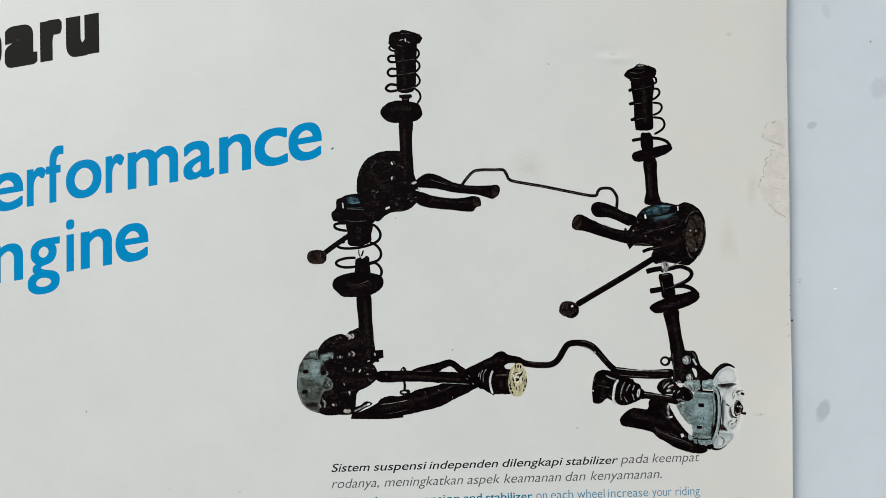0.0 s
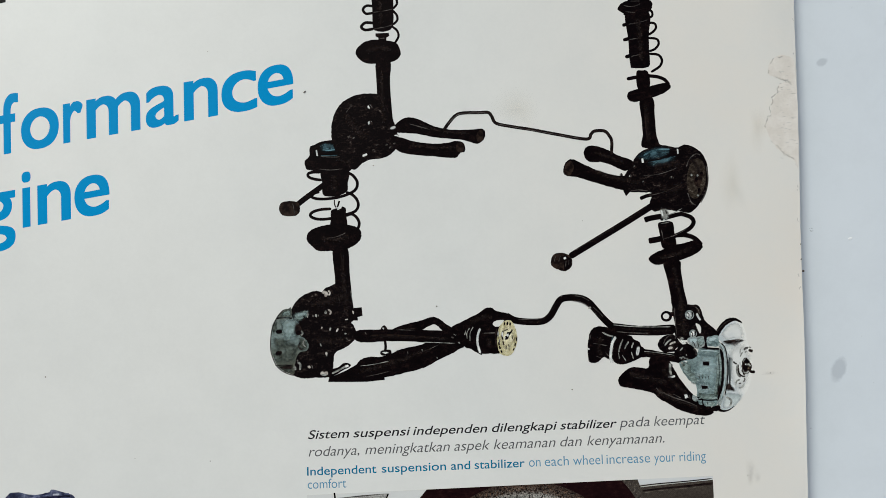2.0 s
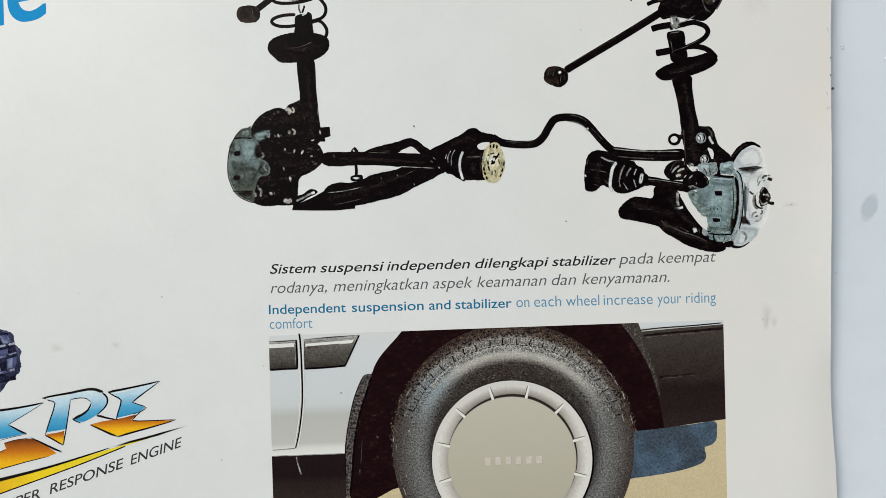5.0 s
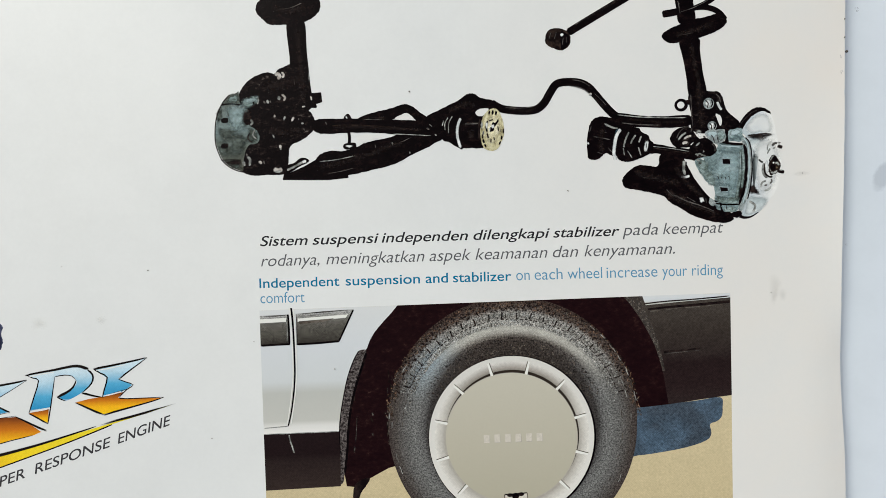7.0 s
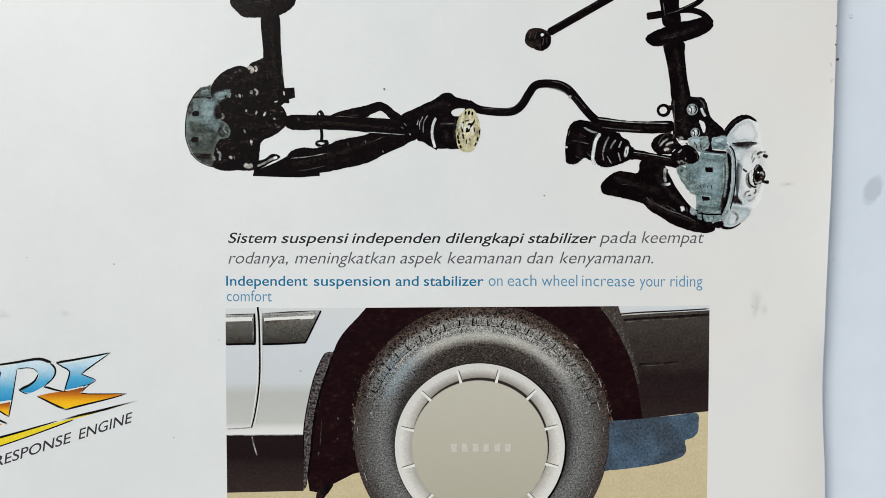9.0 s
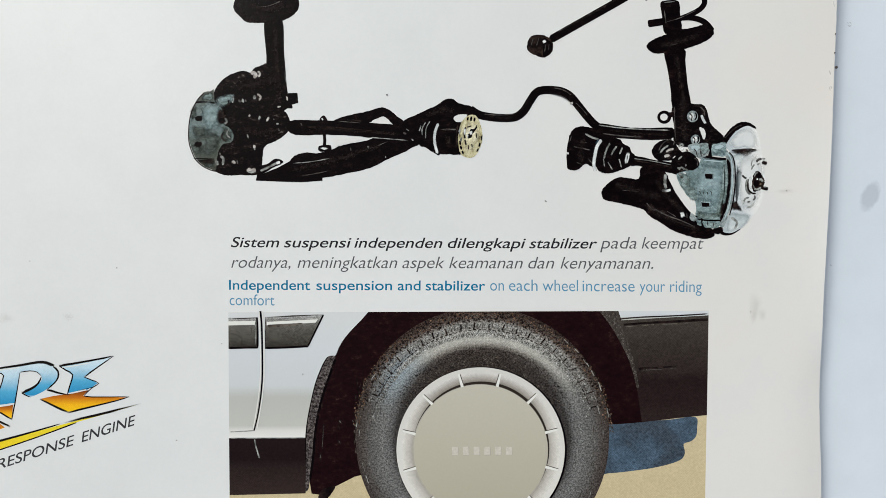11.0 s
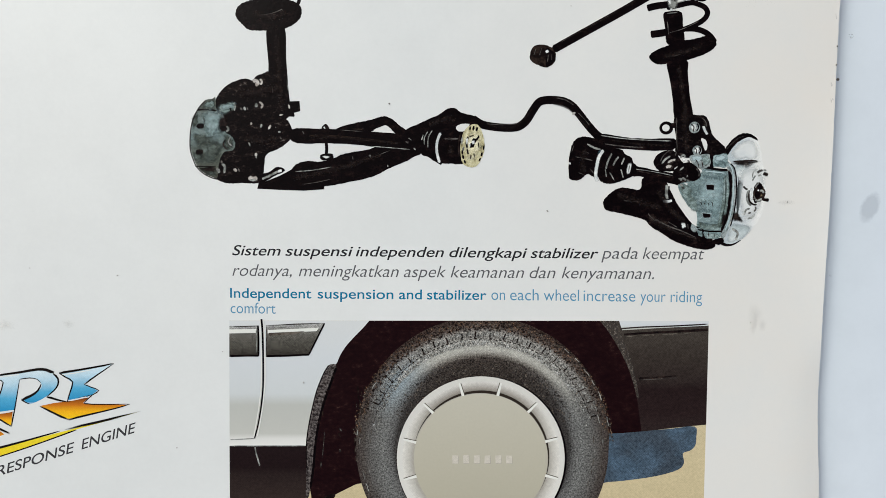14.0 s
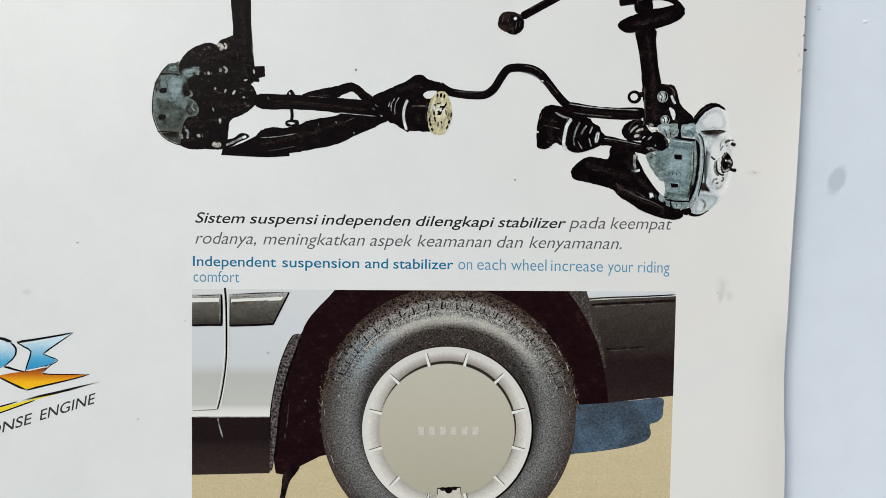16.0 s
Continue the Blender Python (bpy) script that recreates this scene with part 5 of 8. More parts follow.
    stroke("sheen", [(25.54, 55.96), (26.79, 56.52), (28.32, 56.87), (30.15, 56.81)], 0.3, M_SHEEN, hub)
    stroke("sheen", [(26.46, 55.93), (28.09, 56.17), (30.13, 56.40)], 0.24, M_SHEENDIM, hub)
    stroke("sheen", [(26.20, 54.72), (28.76, 55.04), (31.12, 55.56)], 0.18, M_SHEENDIM, hub)
    for a in ([(25.30, 52.43), (28.15, 52.63), (31.24, 53.53)], [(26.17, 48.97), (29.04, 49.57), (31.63, 50.69)], [(22.96, 49.89), (24.49, 50.04), (26.00, 49.78)]):
        stroke("glint", a, 0.12, M_DARKGREY, hub)
    stroke("glint", [(25.32, 55.46), (25.39, 54.65)], 0.34, M_PALE, hub)
    stroke("glint", [(31.47, 56.86), (31.54, 55.95)], 0.26, M_PALE, hub)
    for c in [(23.17, 52.51), (21.56, 52.77), (25.35, 51.32), (30.36, 51.95), (23.94, 54.00)]:
        nut("glint", c, 0.3, M_GREY, hub)


# ---- front right corner ----
def front_right():
    link = stroke("trailing_link", [(12.01, 39.06), (14.72, 40.56), (18.30, 42.52), (21.86, 44.48), (25.02, 46.28), (28.01, 47.99)], 1.12, M_BLACK, brochure)
    stroke("glint", [(13.12, 40.17), (16.30, 41.90), (20.27, 44.01)], 0.1, M_DARKGREY, link)
    box = blob("link_bushing", [(8.72, 38.19), (9.03, 39.22), (9.75, 39.78), (11.04, 39.70), (11.84, 39.30), (12.41, 38.58), (12.35, 37.63), (11.87, 36.92), (10.99, 36.60), (9.94, 36.92), (8.97, 37.48)], M_RUST, brochure, 2, rag=0.05)
    blob("bushing_face", [(11.04, 39.22), (11.69, 39.06), (12.26, 38.43), (12.19, 37.55), (11.63, 36.92), (10.99, 36.84)], M_BLACK, box, 2)
    stroke("glint", [(11.04, 38.98), (11.29, 38.67)], 0.4, M_PALE, box)
    for a in ([(11.37, 38.43), (11.22, 37.32)], [(11.85, 38.51), (11.78, 37.63)], [(9.59, 39.22), (9.28, 38.27)], [(10.40, 39.30), (10.09, 38.27)]):
        stroke("glint", a, 0.12, M_DARKGREY, box)
    stroke("coil_spring", [(25.21, 44.79), (26.01, 45.02), (26.96, 45.18), (28.24, 45.33)], 0.95, M_BLACK, brochure)
    stroke("coil_spring", [(27.93, 44.86), (29.83, 45.25), (31.42, 45.56), (32.46, 45.32), (33.36, 44.85), (33.70, 44.07), (33.16, 43.20), (31.98, 42.50), (30.40, 41.87), (28.65, 41.48), (27.05, 41.33), (25.77, 41.17)], 0.74, M_BLACK, brochure)
    stroke("coil_spring", [(25.77, 41.17), (27.05, 41.33), (28.49, 41.56)], 1.0, M_BLACK, brochure)
    stroke("coil_spring", [(30.56, 41.95), (31.84, 41.95), (33.12, 41.63), (34.10, 41.00), (34.85, 40.05)], 0.8, M_BLACK, brochure)
    rod = blob("damper_rod", [(27.47, 43.92), (28.26, 44.39), (30.02, 44.23), (30.31, 42.19), (30.44, 40.14), (28.21, 39.75), (27.84, 41.88)], M_BLACK, brochure, 2)
    blob("rod_lit", [(28.05, 46.43), (28.68, 46.66), (29.25, 46.43), (29.51, 45.49), (29.05, 44.55), (28.16, 45.02)], M_GREY, rod, 2, rag=0.08)
    for a, w, m in (([(28.21, 46.43), (28.40, 45.33)], 0.3, M_PALE), ([(28.93, 46.43), (29.11, 45.64)], 0.2, M_VEIL), ([(28.49, 44.78), (28.74, 44.39)], 0.3, M_PALE), ([(27.95, 44.08), (29.54, 44.23)], 0.14, M_GREY), ([(28.55, 45.33), (30.30, 45.80), (31.87, 46.58)], 0.14, M_GREY), ([(28.33, 41.40), (30.08, 41.87), (31.50, 42.50), (32.61, 43.05)], 0.1, M_DARKGREY), ([(28.05, 43.06), (28.34, 41.09)], 0.16, M_DARKGREY)):
        stroke("glint", a, w, m, rod, 3)
    seat = blob("spring_seat", [(25.60, 38.01), (26.15, 38.72), (27.26, 39.27), (28.37, 39.67), (30.12, 40.30), (31.87, 40.53), (33.30, 40.92), (34.26, 40.92), (35.01, 40.13), (34.87, 39.42), (33.69, 38.55), (32.26, 38.00), (30.67, 37.53), (28.91, 37.29), (27.47, 36.98), (26.34, 37.22)], M_BLACK, brochure, 3)
    stroke("glint", [(27.93, 38.09), (29.37, 38.24), (30.64, 38.64)], 0.12, M_DARKGREY, seat)
    blob("damper_tube", [(28.26, 37.45), (30.91, 37.61), (31.12, 35.54), (31.53, 32.36), (31.94, 29.00), (29.60, 28.84), (29.03, 32.36), (28.56, 35.07)], M_BLACK, brochure, 2)
    # knuckle, disc, caliper
    disc = blob("brake_disc", [(36.67, 24.33), (37.29, 25.29), (38.23, 26.18), (39.35, 26.74), (40.40, 26.74), (41.14, 26.42), (41.66, 25.29), (42.04, 23.52), (42.44, 21.09), (42.69, 18.65), (42.43, 16.53), (41.76, 14.90), (40.82, 13.67), (39.72, 12.44), (38.51, 11.70), (37.38, 11.54), (36.87, 12.11), (37.62, 14.16), (38.35, 17.02), (38.40, 20.68), (37.69, 22.87)], M_DISC, brochure, 3, label="pale grey steel brake disc")
    blob("disc_lobe", [(37.48, 24.49), (38.25, 25.61), (39.36, 26.34), (40.57, 26.34), (41.33, 25.45), (41.53, 24.16), (40.91, 23.52), (39.61, 23.68), (38.32, 23.52)], M_HAT, disc, 3)
    blob("disc_rim", [(36.51, 24.49), (36.81, 25.29), (37.43, 26.18), (38.21, 26.90), (39.17, 27.30), (40.22, 27.22), (40.96, 26.82), (41.30, 26.26), (40.81, 26.50), (39.99, 26.74), (39.04, 26.42), (38.09, 25.70), (37.47, 24.81), (37.00, 24.16)], M_BLACK, disc, 3, rag=0.05)
    stroke("disc_rim", [(36.89, 25.05), (37.60, 25.86), (38.46, 26.58), (39.26, 26.90)], 0.14, M_DARKGREY, disc, taper=(0.6, 0.3))
    blob("disc_shade", [(37.68, 23.22), (38.80, 23.55), (40.26, 23.56), (41.72, 23.34), (40.92, 23.01), (40.13, 22.36), (39.16, 22.36), (38.34, 22.75)], M_VEIL, disc, 3, rag=0.05)
    stroke("disc_shade", [(37.84, 23.31), (39.13, 23.40), (40.42, 23.49), (41.40, 23.33)], 0.4, M_VEIL, disc, 4, taper=(0.5, 0.4))
    blob("disc_shade", [(38.02, 22.55), (39.15, 22.87), (39.97, 22.38), (39.68, 21.41), (39.05, 20.76), (38.39, 21.09)], M_DISCLOW, disc, 3)
    blob("disc_hat", [(39.01, 22.06), (40.12, 22.87), (41.42, 22.71), (42.27, 21.41), (42.50, 19.47), (42.09, 17.19), (41.17, 15.39), (39.89, 14.74), (39.21, 15.55), (38.79, 18.65)], M_HAT, disc, 3)
    blob("disc_shade", [(38.64, 20.99), (39.06, 20.51), (39.40, 20.12), (39.02, 19.07), (38.91, 17.54), (38.81, 15.69), (38.54, 16.49), (38.55, 18.74)], M_VEIL, disc, 3)
    blob("disc_band", [(38.66, 20.28), (39.31, 20.12), (39.12, 18.49), (38.93, 16.70), (38.64, 15.55), (38.50, 17.68)], M_DISCBAND, disc, 2)
    blob("disc_shade", [(37.82, 15.92), (38.55, 16.25), (38.97, 15.77), (39.66, 14.64), (38.92, 14.72), (37.94, 14.95)], M_VEIL, disc, 3, rag=0.05)
    blob("disc_lower", [(37.78, 14.41), (39.25, 14.41), (40.72, 14.08), (40.27, 12.94), (39.00, 11.95), (37.70, 11.70), (37.20, 12.11)], M_DISCLOW, disc, 3)
    stroke("disc_rim", [(36.56, 11.62), (37.22, 11.37), (38.20, 11.46), (39.32, 12.11)], 0.44, M_BLACK, disc, taper=(1.2, 0.2))
    stroke("disc_sheen", [(37.96, 13.75), (38.80, 13.10), (38.50, 12.11)], 0.3, M_GREY, disc)
    # studs and the castle nut
    for a, w, m in (([(41.37, 21.65), (41.69, 21.98), (42.17, 22.06)], 0.3, M_DARKGREY), ([(41.47, 21.25), (41.87, 21.42)], 0.2, M_GREY), ([(42.19, 21.66), (42.60, 21.50), (42.92, 21.43)], 0.5, M_VEIL), ([(42.17, 22.14), (42.66, 22.06)], 0.2, M_GREY), ([(40.67, 21.01), (40.80, 21.81), (41.35, 22.29)], 0.16, M_GREY), ([(39.62, 15.69), (39.92, 16.42), (40.49, 16.59)], 0.24, M_GREY), ([(40.21, 15.21), (40.77, 15.30), (41.17, 15.78)], 0.24, M_GREY), ([(40.99, 16.19), (41.30, 16.51), (41.21, 16.91)], 0.22, M_DARKGREY), ([(40.18, 15.94), (40.67, 16.02)], 0.22, M_DARKGREY)):
        stroke("stud_line", a, w, m, disc, 3)
    for a, w, m in (([(39.41, 19.80), (39.74, 19.48), (40.07, 19.32)], 0.26, M_DARKGREY), ([(40.24, 19.24), (40.02, 18.43), (40.13, 17.63), (40.64, 16.99)], 0.34, M_GREY), ([(40.40, 19.24), (40.26, 18.44), (40.37, 17.71), (40.87, 17.23), (41.45, 17.16)], 0.26, M_VEIL), ([(40.68, 20.53), (40.91, 21.01), (41.14, 21.33)], 0.2, M_GREY), ([(40.63, 19.56), (40.50, 18.76), (40.69, 17.80)], 0.3, M_PALE)):
        stroke("hub_line", a, w, m, disc, 3)
    blob("hub_nut", [(40.89, 19.24), (41.18, 20.13), (41.66, 20.37), (42.16, 19.90), (42.60, 19.02), (42.47, 18.21), (41.84, 17.64), (41.19, 17.40), (40.85, 18.04)], M_RUST, disc, 3, rag=0.07)
    blob("nut_shade", [(41.27, 19.81), (41.75, 20.21), (42.18, 19.58), (41.78, 19.25)], M_BLACK, disc, 2, rag=0.04)
    blob("nut_shade", [(41.07, 18.76), (41.63, 19.01), (41.81, 18.29), (41.33, 18.04)], M_BLACK, disc, 2, rag=0.04)
    for a, w, m in (([(41.12, 19.57), (41.35, 19.97), (41.67, 20.21)], 0.18, M_GREY), ([(41.79, 19.09), (42.11, 19.17), (42.37, 18.77)], 0.3, M_GREY), ([(41.18, 17.88), (41.59, 17.72), (42.15, 18.05)], 0.28, M_GREY), ([(41.46, 19.25), (41.70, 19.17)], 0.24, M_PALE), ([(41.89, 18.45), (42.21, 18.53)], 0.26, M_BRONZE), ([(41.00, 18.44), (41.17, 17.96)], 0.16, M_GREY)):
        stroke("nut_facet", a, w, m, disc, 3)
    stroke("axle_stub", [(42.15, 18.05), (42.64, 17.89), (43.13, 17.81)], 0.5, M_SOFTBLACK, disc, 3)
    stroke("axle_stub", [(42.39, 18.13), (43.04, 18.05)], 0.14, M_GREY, disc, 2)
    hub = blob("wheel_knuckle", [(29.49, 29.80), (33.04, 29.88), (33.94, 29.55), (34.37, 28.67), (34.64, 27.55), (35.23, 26.66), (36.48, 25.54), (36.82, 24.81), (36.52, 24.08), (33.77, 24.08), (31.99, 23.84), (30.53, 24.01), (29.62, 24.65), (29.65, 26.59)], M_CAST, brochure, 3)
    blob("paper_gap", [(33.21, 26.58), (33.70, 26.50), (34.03, 26.10), (34.14, 25.21), (33.82, 24.89), (33.48, 25.78)], M_PAPERINK, hub, 2)
    stroke("glint", [(33.49, 28.35), (33.75, 27.71), (34.09, 27.15)], 0.34, M_PALE, hub)
    for c, r in (((32.24, 28.15), 0.78), ((32.69, 24.89), 0.66)):
        oval("boss", c, r, r * 1.05, M_STEELGREY, hub, 0, 22)
        blob("bolt_face", [(c[0] - r * 0.7, c[1]), (c[0] - r * 0.1, c[1] + r * 0.75), (c[0] + r * 0.4, c[1] + r * 0.3), (c[0] + r * 0.1, c[1] - r * 0.7)], M_PALE, hub, 2, rag=0.06)
        stroke("bolt_shade", [(c[0] - r * 0.6, c[1] + r * 0.6), (c[0] - r * 0.1, c[1] + r * 0.05), (c[0] - r * 0.25, c[1] - r * 0.8)], 0.16, M_VEIL, hub)
        stroke("bolt_shade", [(c[0] + r * 0.5, c[1] + r * 0.7), (c[0] + r * 0.75, c[1]), (c[0] + r * 0.4, c[1] - r * 0.7)], 0.2, M_BLACK, hub)
    stroke("glint", [(29.66, 29.56), (29.71, 27.55), (29.86, 24.81)], 0.12, M_DARKGREY, hub)
    stroke("glint", [(33.29, 29.48), (33.79, 28.99), (33.98, 28.19)], 0.12, M_DARKGREY, hub)
    ringp = oval("brake_hose_eye", (28.23, 28.08), 0.98, 0.92, M_BLACK, brochure, 0, 24)
    oval("eye_gap", (28.18, 28.08), 0.54, 0.5, M_PAPERINK, ringp, 0, 18)
    stroke("eye_neck", [(28.85, 28.40), (29.63, 28.46)], 0.7, M_BLACK, ringp)
    bush = blob("bushing", [(26.52, 23.18), (27.07, 24.29), (28.31, 24.86), (29.53, 24.72), (30.36, 23.56), (31.38, 22.56), (31.01, 21.79), (29.45, 21.94), (27.70, 21.91), (27.02, 22.29)], M_CAST, brochure, 3)
    for a, w, m in (([(27.49, 23.30), (27.87, 24.10), (28.58, 24.75), (29.38, 24.99)], 0.16, M_DARKGREY), ([(27.66, 22.98), (28.21, 23.63), (28.92, 24.11)], 0.26, M_GREY), ([(28.54, 23.15), (29.10, 23.48), (29.66, 23.56)], 0.3, M_BOLT), ([(28.32, 22.43), (28.72, 22.67), (29.04, 22.52)], 0.4, M_BOLT), ([(29.57, 24.12), (29.79, 24.76)], 0.18, M_DARKGREY)):
        stroke("glint", a, w, m, bush, 3)
    blob("paper_gap", [(29.53, 22.28), (30.01, 22.60), (30.75, 22.29), (30.75, 21.97), (30.11, 21.89)], M_PAPERINK, bush, 2)
    arm = blob("lower_arm", [(19.40, 17.36), (19.79, 18.17), (20.82, 19.13), (21.93, 19.61), (23.38, 19.45), (24.67, 19.37), (24.96, 20.81), (25.91, 21.45), (28.00, 20.97), (28.84, 19.53), (30.01, 17.37), (31.84, 14.87), (33.33, 13.34), (35.13, 12.13), (35.64, 11.24), (34.69, 10.75), (33.07, 10.83), (31.28, 11.32), (29.66, 11.97), (27.86, 13.10), (26.39, 13.98), (25.40, 14.95), (23.62, 15.51), (21.59, 16.00), (19.90, 16.40)], M_BLACK, brochure, 3)
    stroke("glint", [(26.03, 15.68), (27.18, 14.71), (28.64, 14.23)], 0.9, M_VEIL, arm)
    for a, w in (([(25.86, 15.92), (26.69, 15.03), (27.83, 14.39)], 0.14), ([(22.29, 17.77), (24.86, 17.53)], 0.1), ([(28.79, 14.71), (30.09, 13.91)], 0.12), ([(29.30, 13.58), (31.25, 12.78), (32.87, 12.29)], 0.14)):
        stroke("glint", a, w, M_DARKGREY, arm)
    stroke("arm_sheen", [(26.72, 14.96), (28.78, 13.84), (30.83, 13.05), (33.71, 11.93)], 0.9, M_GLOW, arm, 4)
    stroke("arm_sheen", [(26.88, 15.12), (28.85, 14.08), (30.82, 13.37), (33.29, 12.25)], 0.2, M_DARKGREY, arm, 4, taper=(1.2, 0.4))
    blob("arm_gap", [(29.15, 19.85), (29.79, 20.17), (30.47, 18.41), (31.63, 16.81), (32.94, 16.00), (33.05, 14.88), (31.82, 15.68), (30.50, 17.29), (29.50, 18.57)], M_PAPERINK, arm, 2, rag=0.04)
    stroke("arm_bolt", [(28.51, 20.01), (28.45, 18.73), (28.63, 17.93)], 0.4, M_GREY, arm)
    stroke("bolt_shade", [(28.83, 19.85), (28.79, 18.09)], 0.14, M_BLACK, arm)
    stroke("bolt_foot", [(28.00, 17.69), (28.64, 17.61), (29.28, 17.77)], 0.34, M_PALE, arm)
    shaft = blob("drive_shaft", [(23.32, 22.57), (24.60, 22.57), (26.70, 22.09), (28.79, 21.77), (30.24, 21.45), (30.43, 20.01), (28.82, 20.25), (26.56, 20.73), (24.63, 21.21), (23.35, 21.29)], M_BLACK, brochure, 2)
    stroke("glint", [(23.97, 22.01), (26.71, 21.53), (29.61, 20.97)], 0.2, M_VEIL, shaft)
    stroke("glint", [(23.97, 22.25), (26.70, 21.85), (29.44, 21.29)], 0.1, M_GREY, shaft)
    boot = blob("shaft_boot", [(18.95, 25.44), (19.74, 25.60), (20.87, 25.28), (21.99, 24.96), (22.41, 24.40), (23.29, 23.93), (23.63, 23.21), (24.12, 22.57), (23.66, 21.45), (23.03, 20.97), (21.76, 20.49), (20.48, 20.17), (19.35, 20.33), (18.70, 20.97), (18.43, 22.57)], M_BLACK, brochure, 3)
    for a, w in (([(20.56, 24.48), (20.02, 23.37), (19.72, 22.25)], 0.16), ([(21.53, 24.01), (21.06, 23.37), (20.75, 22.73)], 0.16), ([(22.34, 23.85), (21.95, 22.89)], 0.14), ([(19.64, 22.25), (19.82, 21.13)], 0.1), ([(20.29, 21.77), (20.95, 20.65)], 0.1), ([(21.88, 22.25), (22.23, 20.97)], 0.12)):
        stroke("boot_rib", a, w * 1.5, M_GREY, boot)
    blob("boot_collar", [(22.83, 22.89), (23.31, 23.13), (23.40, 22.73), (23.18, 21.77), (22.70, 21.61)], M_PALE, boot, 2)
    stroke("collar_line", [(23.15, 22.89), (22.94, 21.77)], 0.12, M_VEIL, boot, 2)
    cup = blob("joint_cup", [(15.57, 26.63), (16.52, 26.87), (17.65, 26.71), (18.77, 26.31), (19.58, 25.76), (19.12, 24.48), (18.67, 22.57), (18.54, 20.97), (17.89, 21.21), (17.08, 21.53), (16.45, 21.05), (15.73, 20.65), (14.84, 20.73), (14.44, 21.21), (14.41, 23.21), (14.63, 24.80), (14.94, 25.92)], M_BLACK, brochure, 3)
    stroke("clamp_ring", [(19.35, 24.96), (18.73, 24.01), (18.43, 22.73), (18.29, 21.45), (18.54, 20.49)], 0.44, M_PALE, cup)
    for a, w, m in (([(17.02, 25.84), (17.99, 25.28), (18.95, 25.04)], 0.26, M_GREY), ([(18.48, 24.33), (18.95, 24.96)], 0.24, M_SHEENDIM), ([(15.36, 24.01), (16.57, 23.77), (17.86, 23.45)], 0.14, M_DARKGREY), ([(16.39, 24.80), (17.36, 24.48)], 0.1, M_DARKGREY), ([(14.49, 23.21), (14.66, 22.89)], 0.26, M_PALE), ([(15.10, 25.60), (14.79, 24.64)], 0.12, M_DARKGREY), ([(15.79, 21.77), (16.60, 21.45)], 0.12, M_DARKGREY), ([(17.39, 22.41), (18.04, 21.61)], 0.14, M_DARKGREY)):
        stroke("glint", a, w, m, cup, 3)
    # caliper in front of everything
    pivot = blob("link_pivot", [(29.29, 21.26), (29.91, 22.55), (31.35, 23.20), (32.66, 22.71), (33.03, 21.09), (32.08, 20.12), (30.62, 20.28)], M_CAST, brochure, 3)
    for a in ([(30.25, 22.07), (30.88, 22.55)], [(31.25, 21.09), (31.88, 21.74)], [(30.11, 20.93), (30.77, 20.77)]):
        stroke("glint", a, 0.24, M_GREY, pivot, 3)
    cal = blob("brake_caliper", [(33.81, 22.31), (35.44, 22.06), (37.15, 21.90), (37.37, 19.87), (37.20, 17.43), (36.87, 14.98), (36.34, 13.43), (34.55, 13.43), (32.99, 13.67), (32.95, 15.23), (32.68, 16.29), (31.85, 16.70), (31.01, 17.84), (30.24, 19.14), (30.14, 20.04), (30.94, 20.36), (31.91, 20.52), (32.88, 20.77), (33.34, 21.66)], M_STEEL, brochure, 2, label="grey-green brake caliper with dark windows")
    blob("caliper_sheen", [(34.15, 21.90), (36.75, 21.58), (36.97, 19.87), (36.79, 17.43), (36.29, 15.23), (34.83, 14.98), (33.50, 16.04), (32.47, 17.84), (32.91, 19.87), (33.53, 20.77)], M_STEELLIT, cal, 3, rag=0.15)
    blob("caliper_shade", [(30.30, 19.95), (31.44, 20.12), (32.11, 19.30), (31.99, 17.68), (31.34, 17.51), (30.67, 18.49)], M_STEELDIM, cal, 3, rag=0.12)
    blob("caliper_shade", [(31.16, 18.16), (32.30, 18.33), (32.98, 17.19), (33.01, 16.04), (32.02, 16.53)], M_STEELDIM, cal, 3, rag=0.12)
    blob("caliper_shade", [(33.04, 14.74), (34.68, 14.41), (36.48, 14.41), (36.34, 13.43), (34.55, 13.43), (33.07, 13.67)], M_STEELDIM, cal, 3, rag=0.1)
    # rounded dark flank, then the lip behind it
    stroke("caliper_shade", [(37.09, 21.30), (37.07, 19.14), (36.82, 16.72), (36.26, 13.89)], 0.9, M_STEELDIM, cal, 5)
    stroke("caliper_shade", [(37.34, 20.98), (37.25, 18.74), (37.00, 16.32), (36.58, 14.14)], 0.5, M_VEIL, cal, 5)
    blob("caliper_flank", [(36.83, 21.74), (37.41, 21.41), (37.54, 19.71), (37.29, 17.02), (36.87, 14.74), (36.42, 13.43), (36.09, 13.75), (36.61, 15.39), (36.96, 17.43), (37.05, 19.87)], M_STEELDIM, cal, 2, rag=0.05)
    blob("caliper_flank", [(37.15, 21.98), (37.64, 21.66), (37.86, 19.87), (37.70, 17.02), (37.28, 14.90), (36.68, 13.18), (36.34, 13.43), (36.94, 15.23), (37.29, 17.19), (37.46, 19.79)], M_BLACK, cal, 2, rag=0.05)
    blob("caliper_lip", [(36.78, 23.52), (37.44, 23.03), (38.03, 22.30), (38.33, 20.44), (38.32, 18.00), (38.06, 15.88), (37.55, 14.08), (37.02, 12.61), (36.54, 12.28), (36.44, 12.93), (37.12, 14.57), (37.63, 16.70), (37.86, 19.79), (37.64, 21.66), (37.05, 22.39)], M_STEELGREY, cal, 2, rag=0.05)
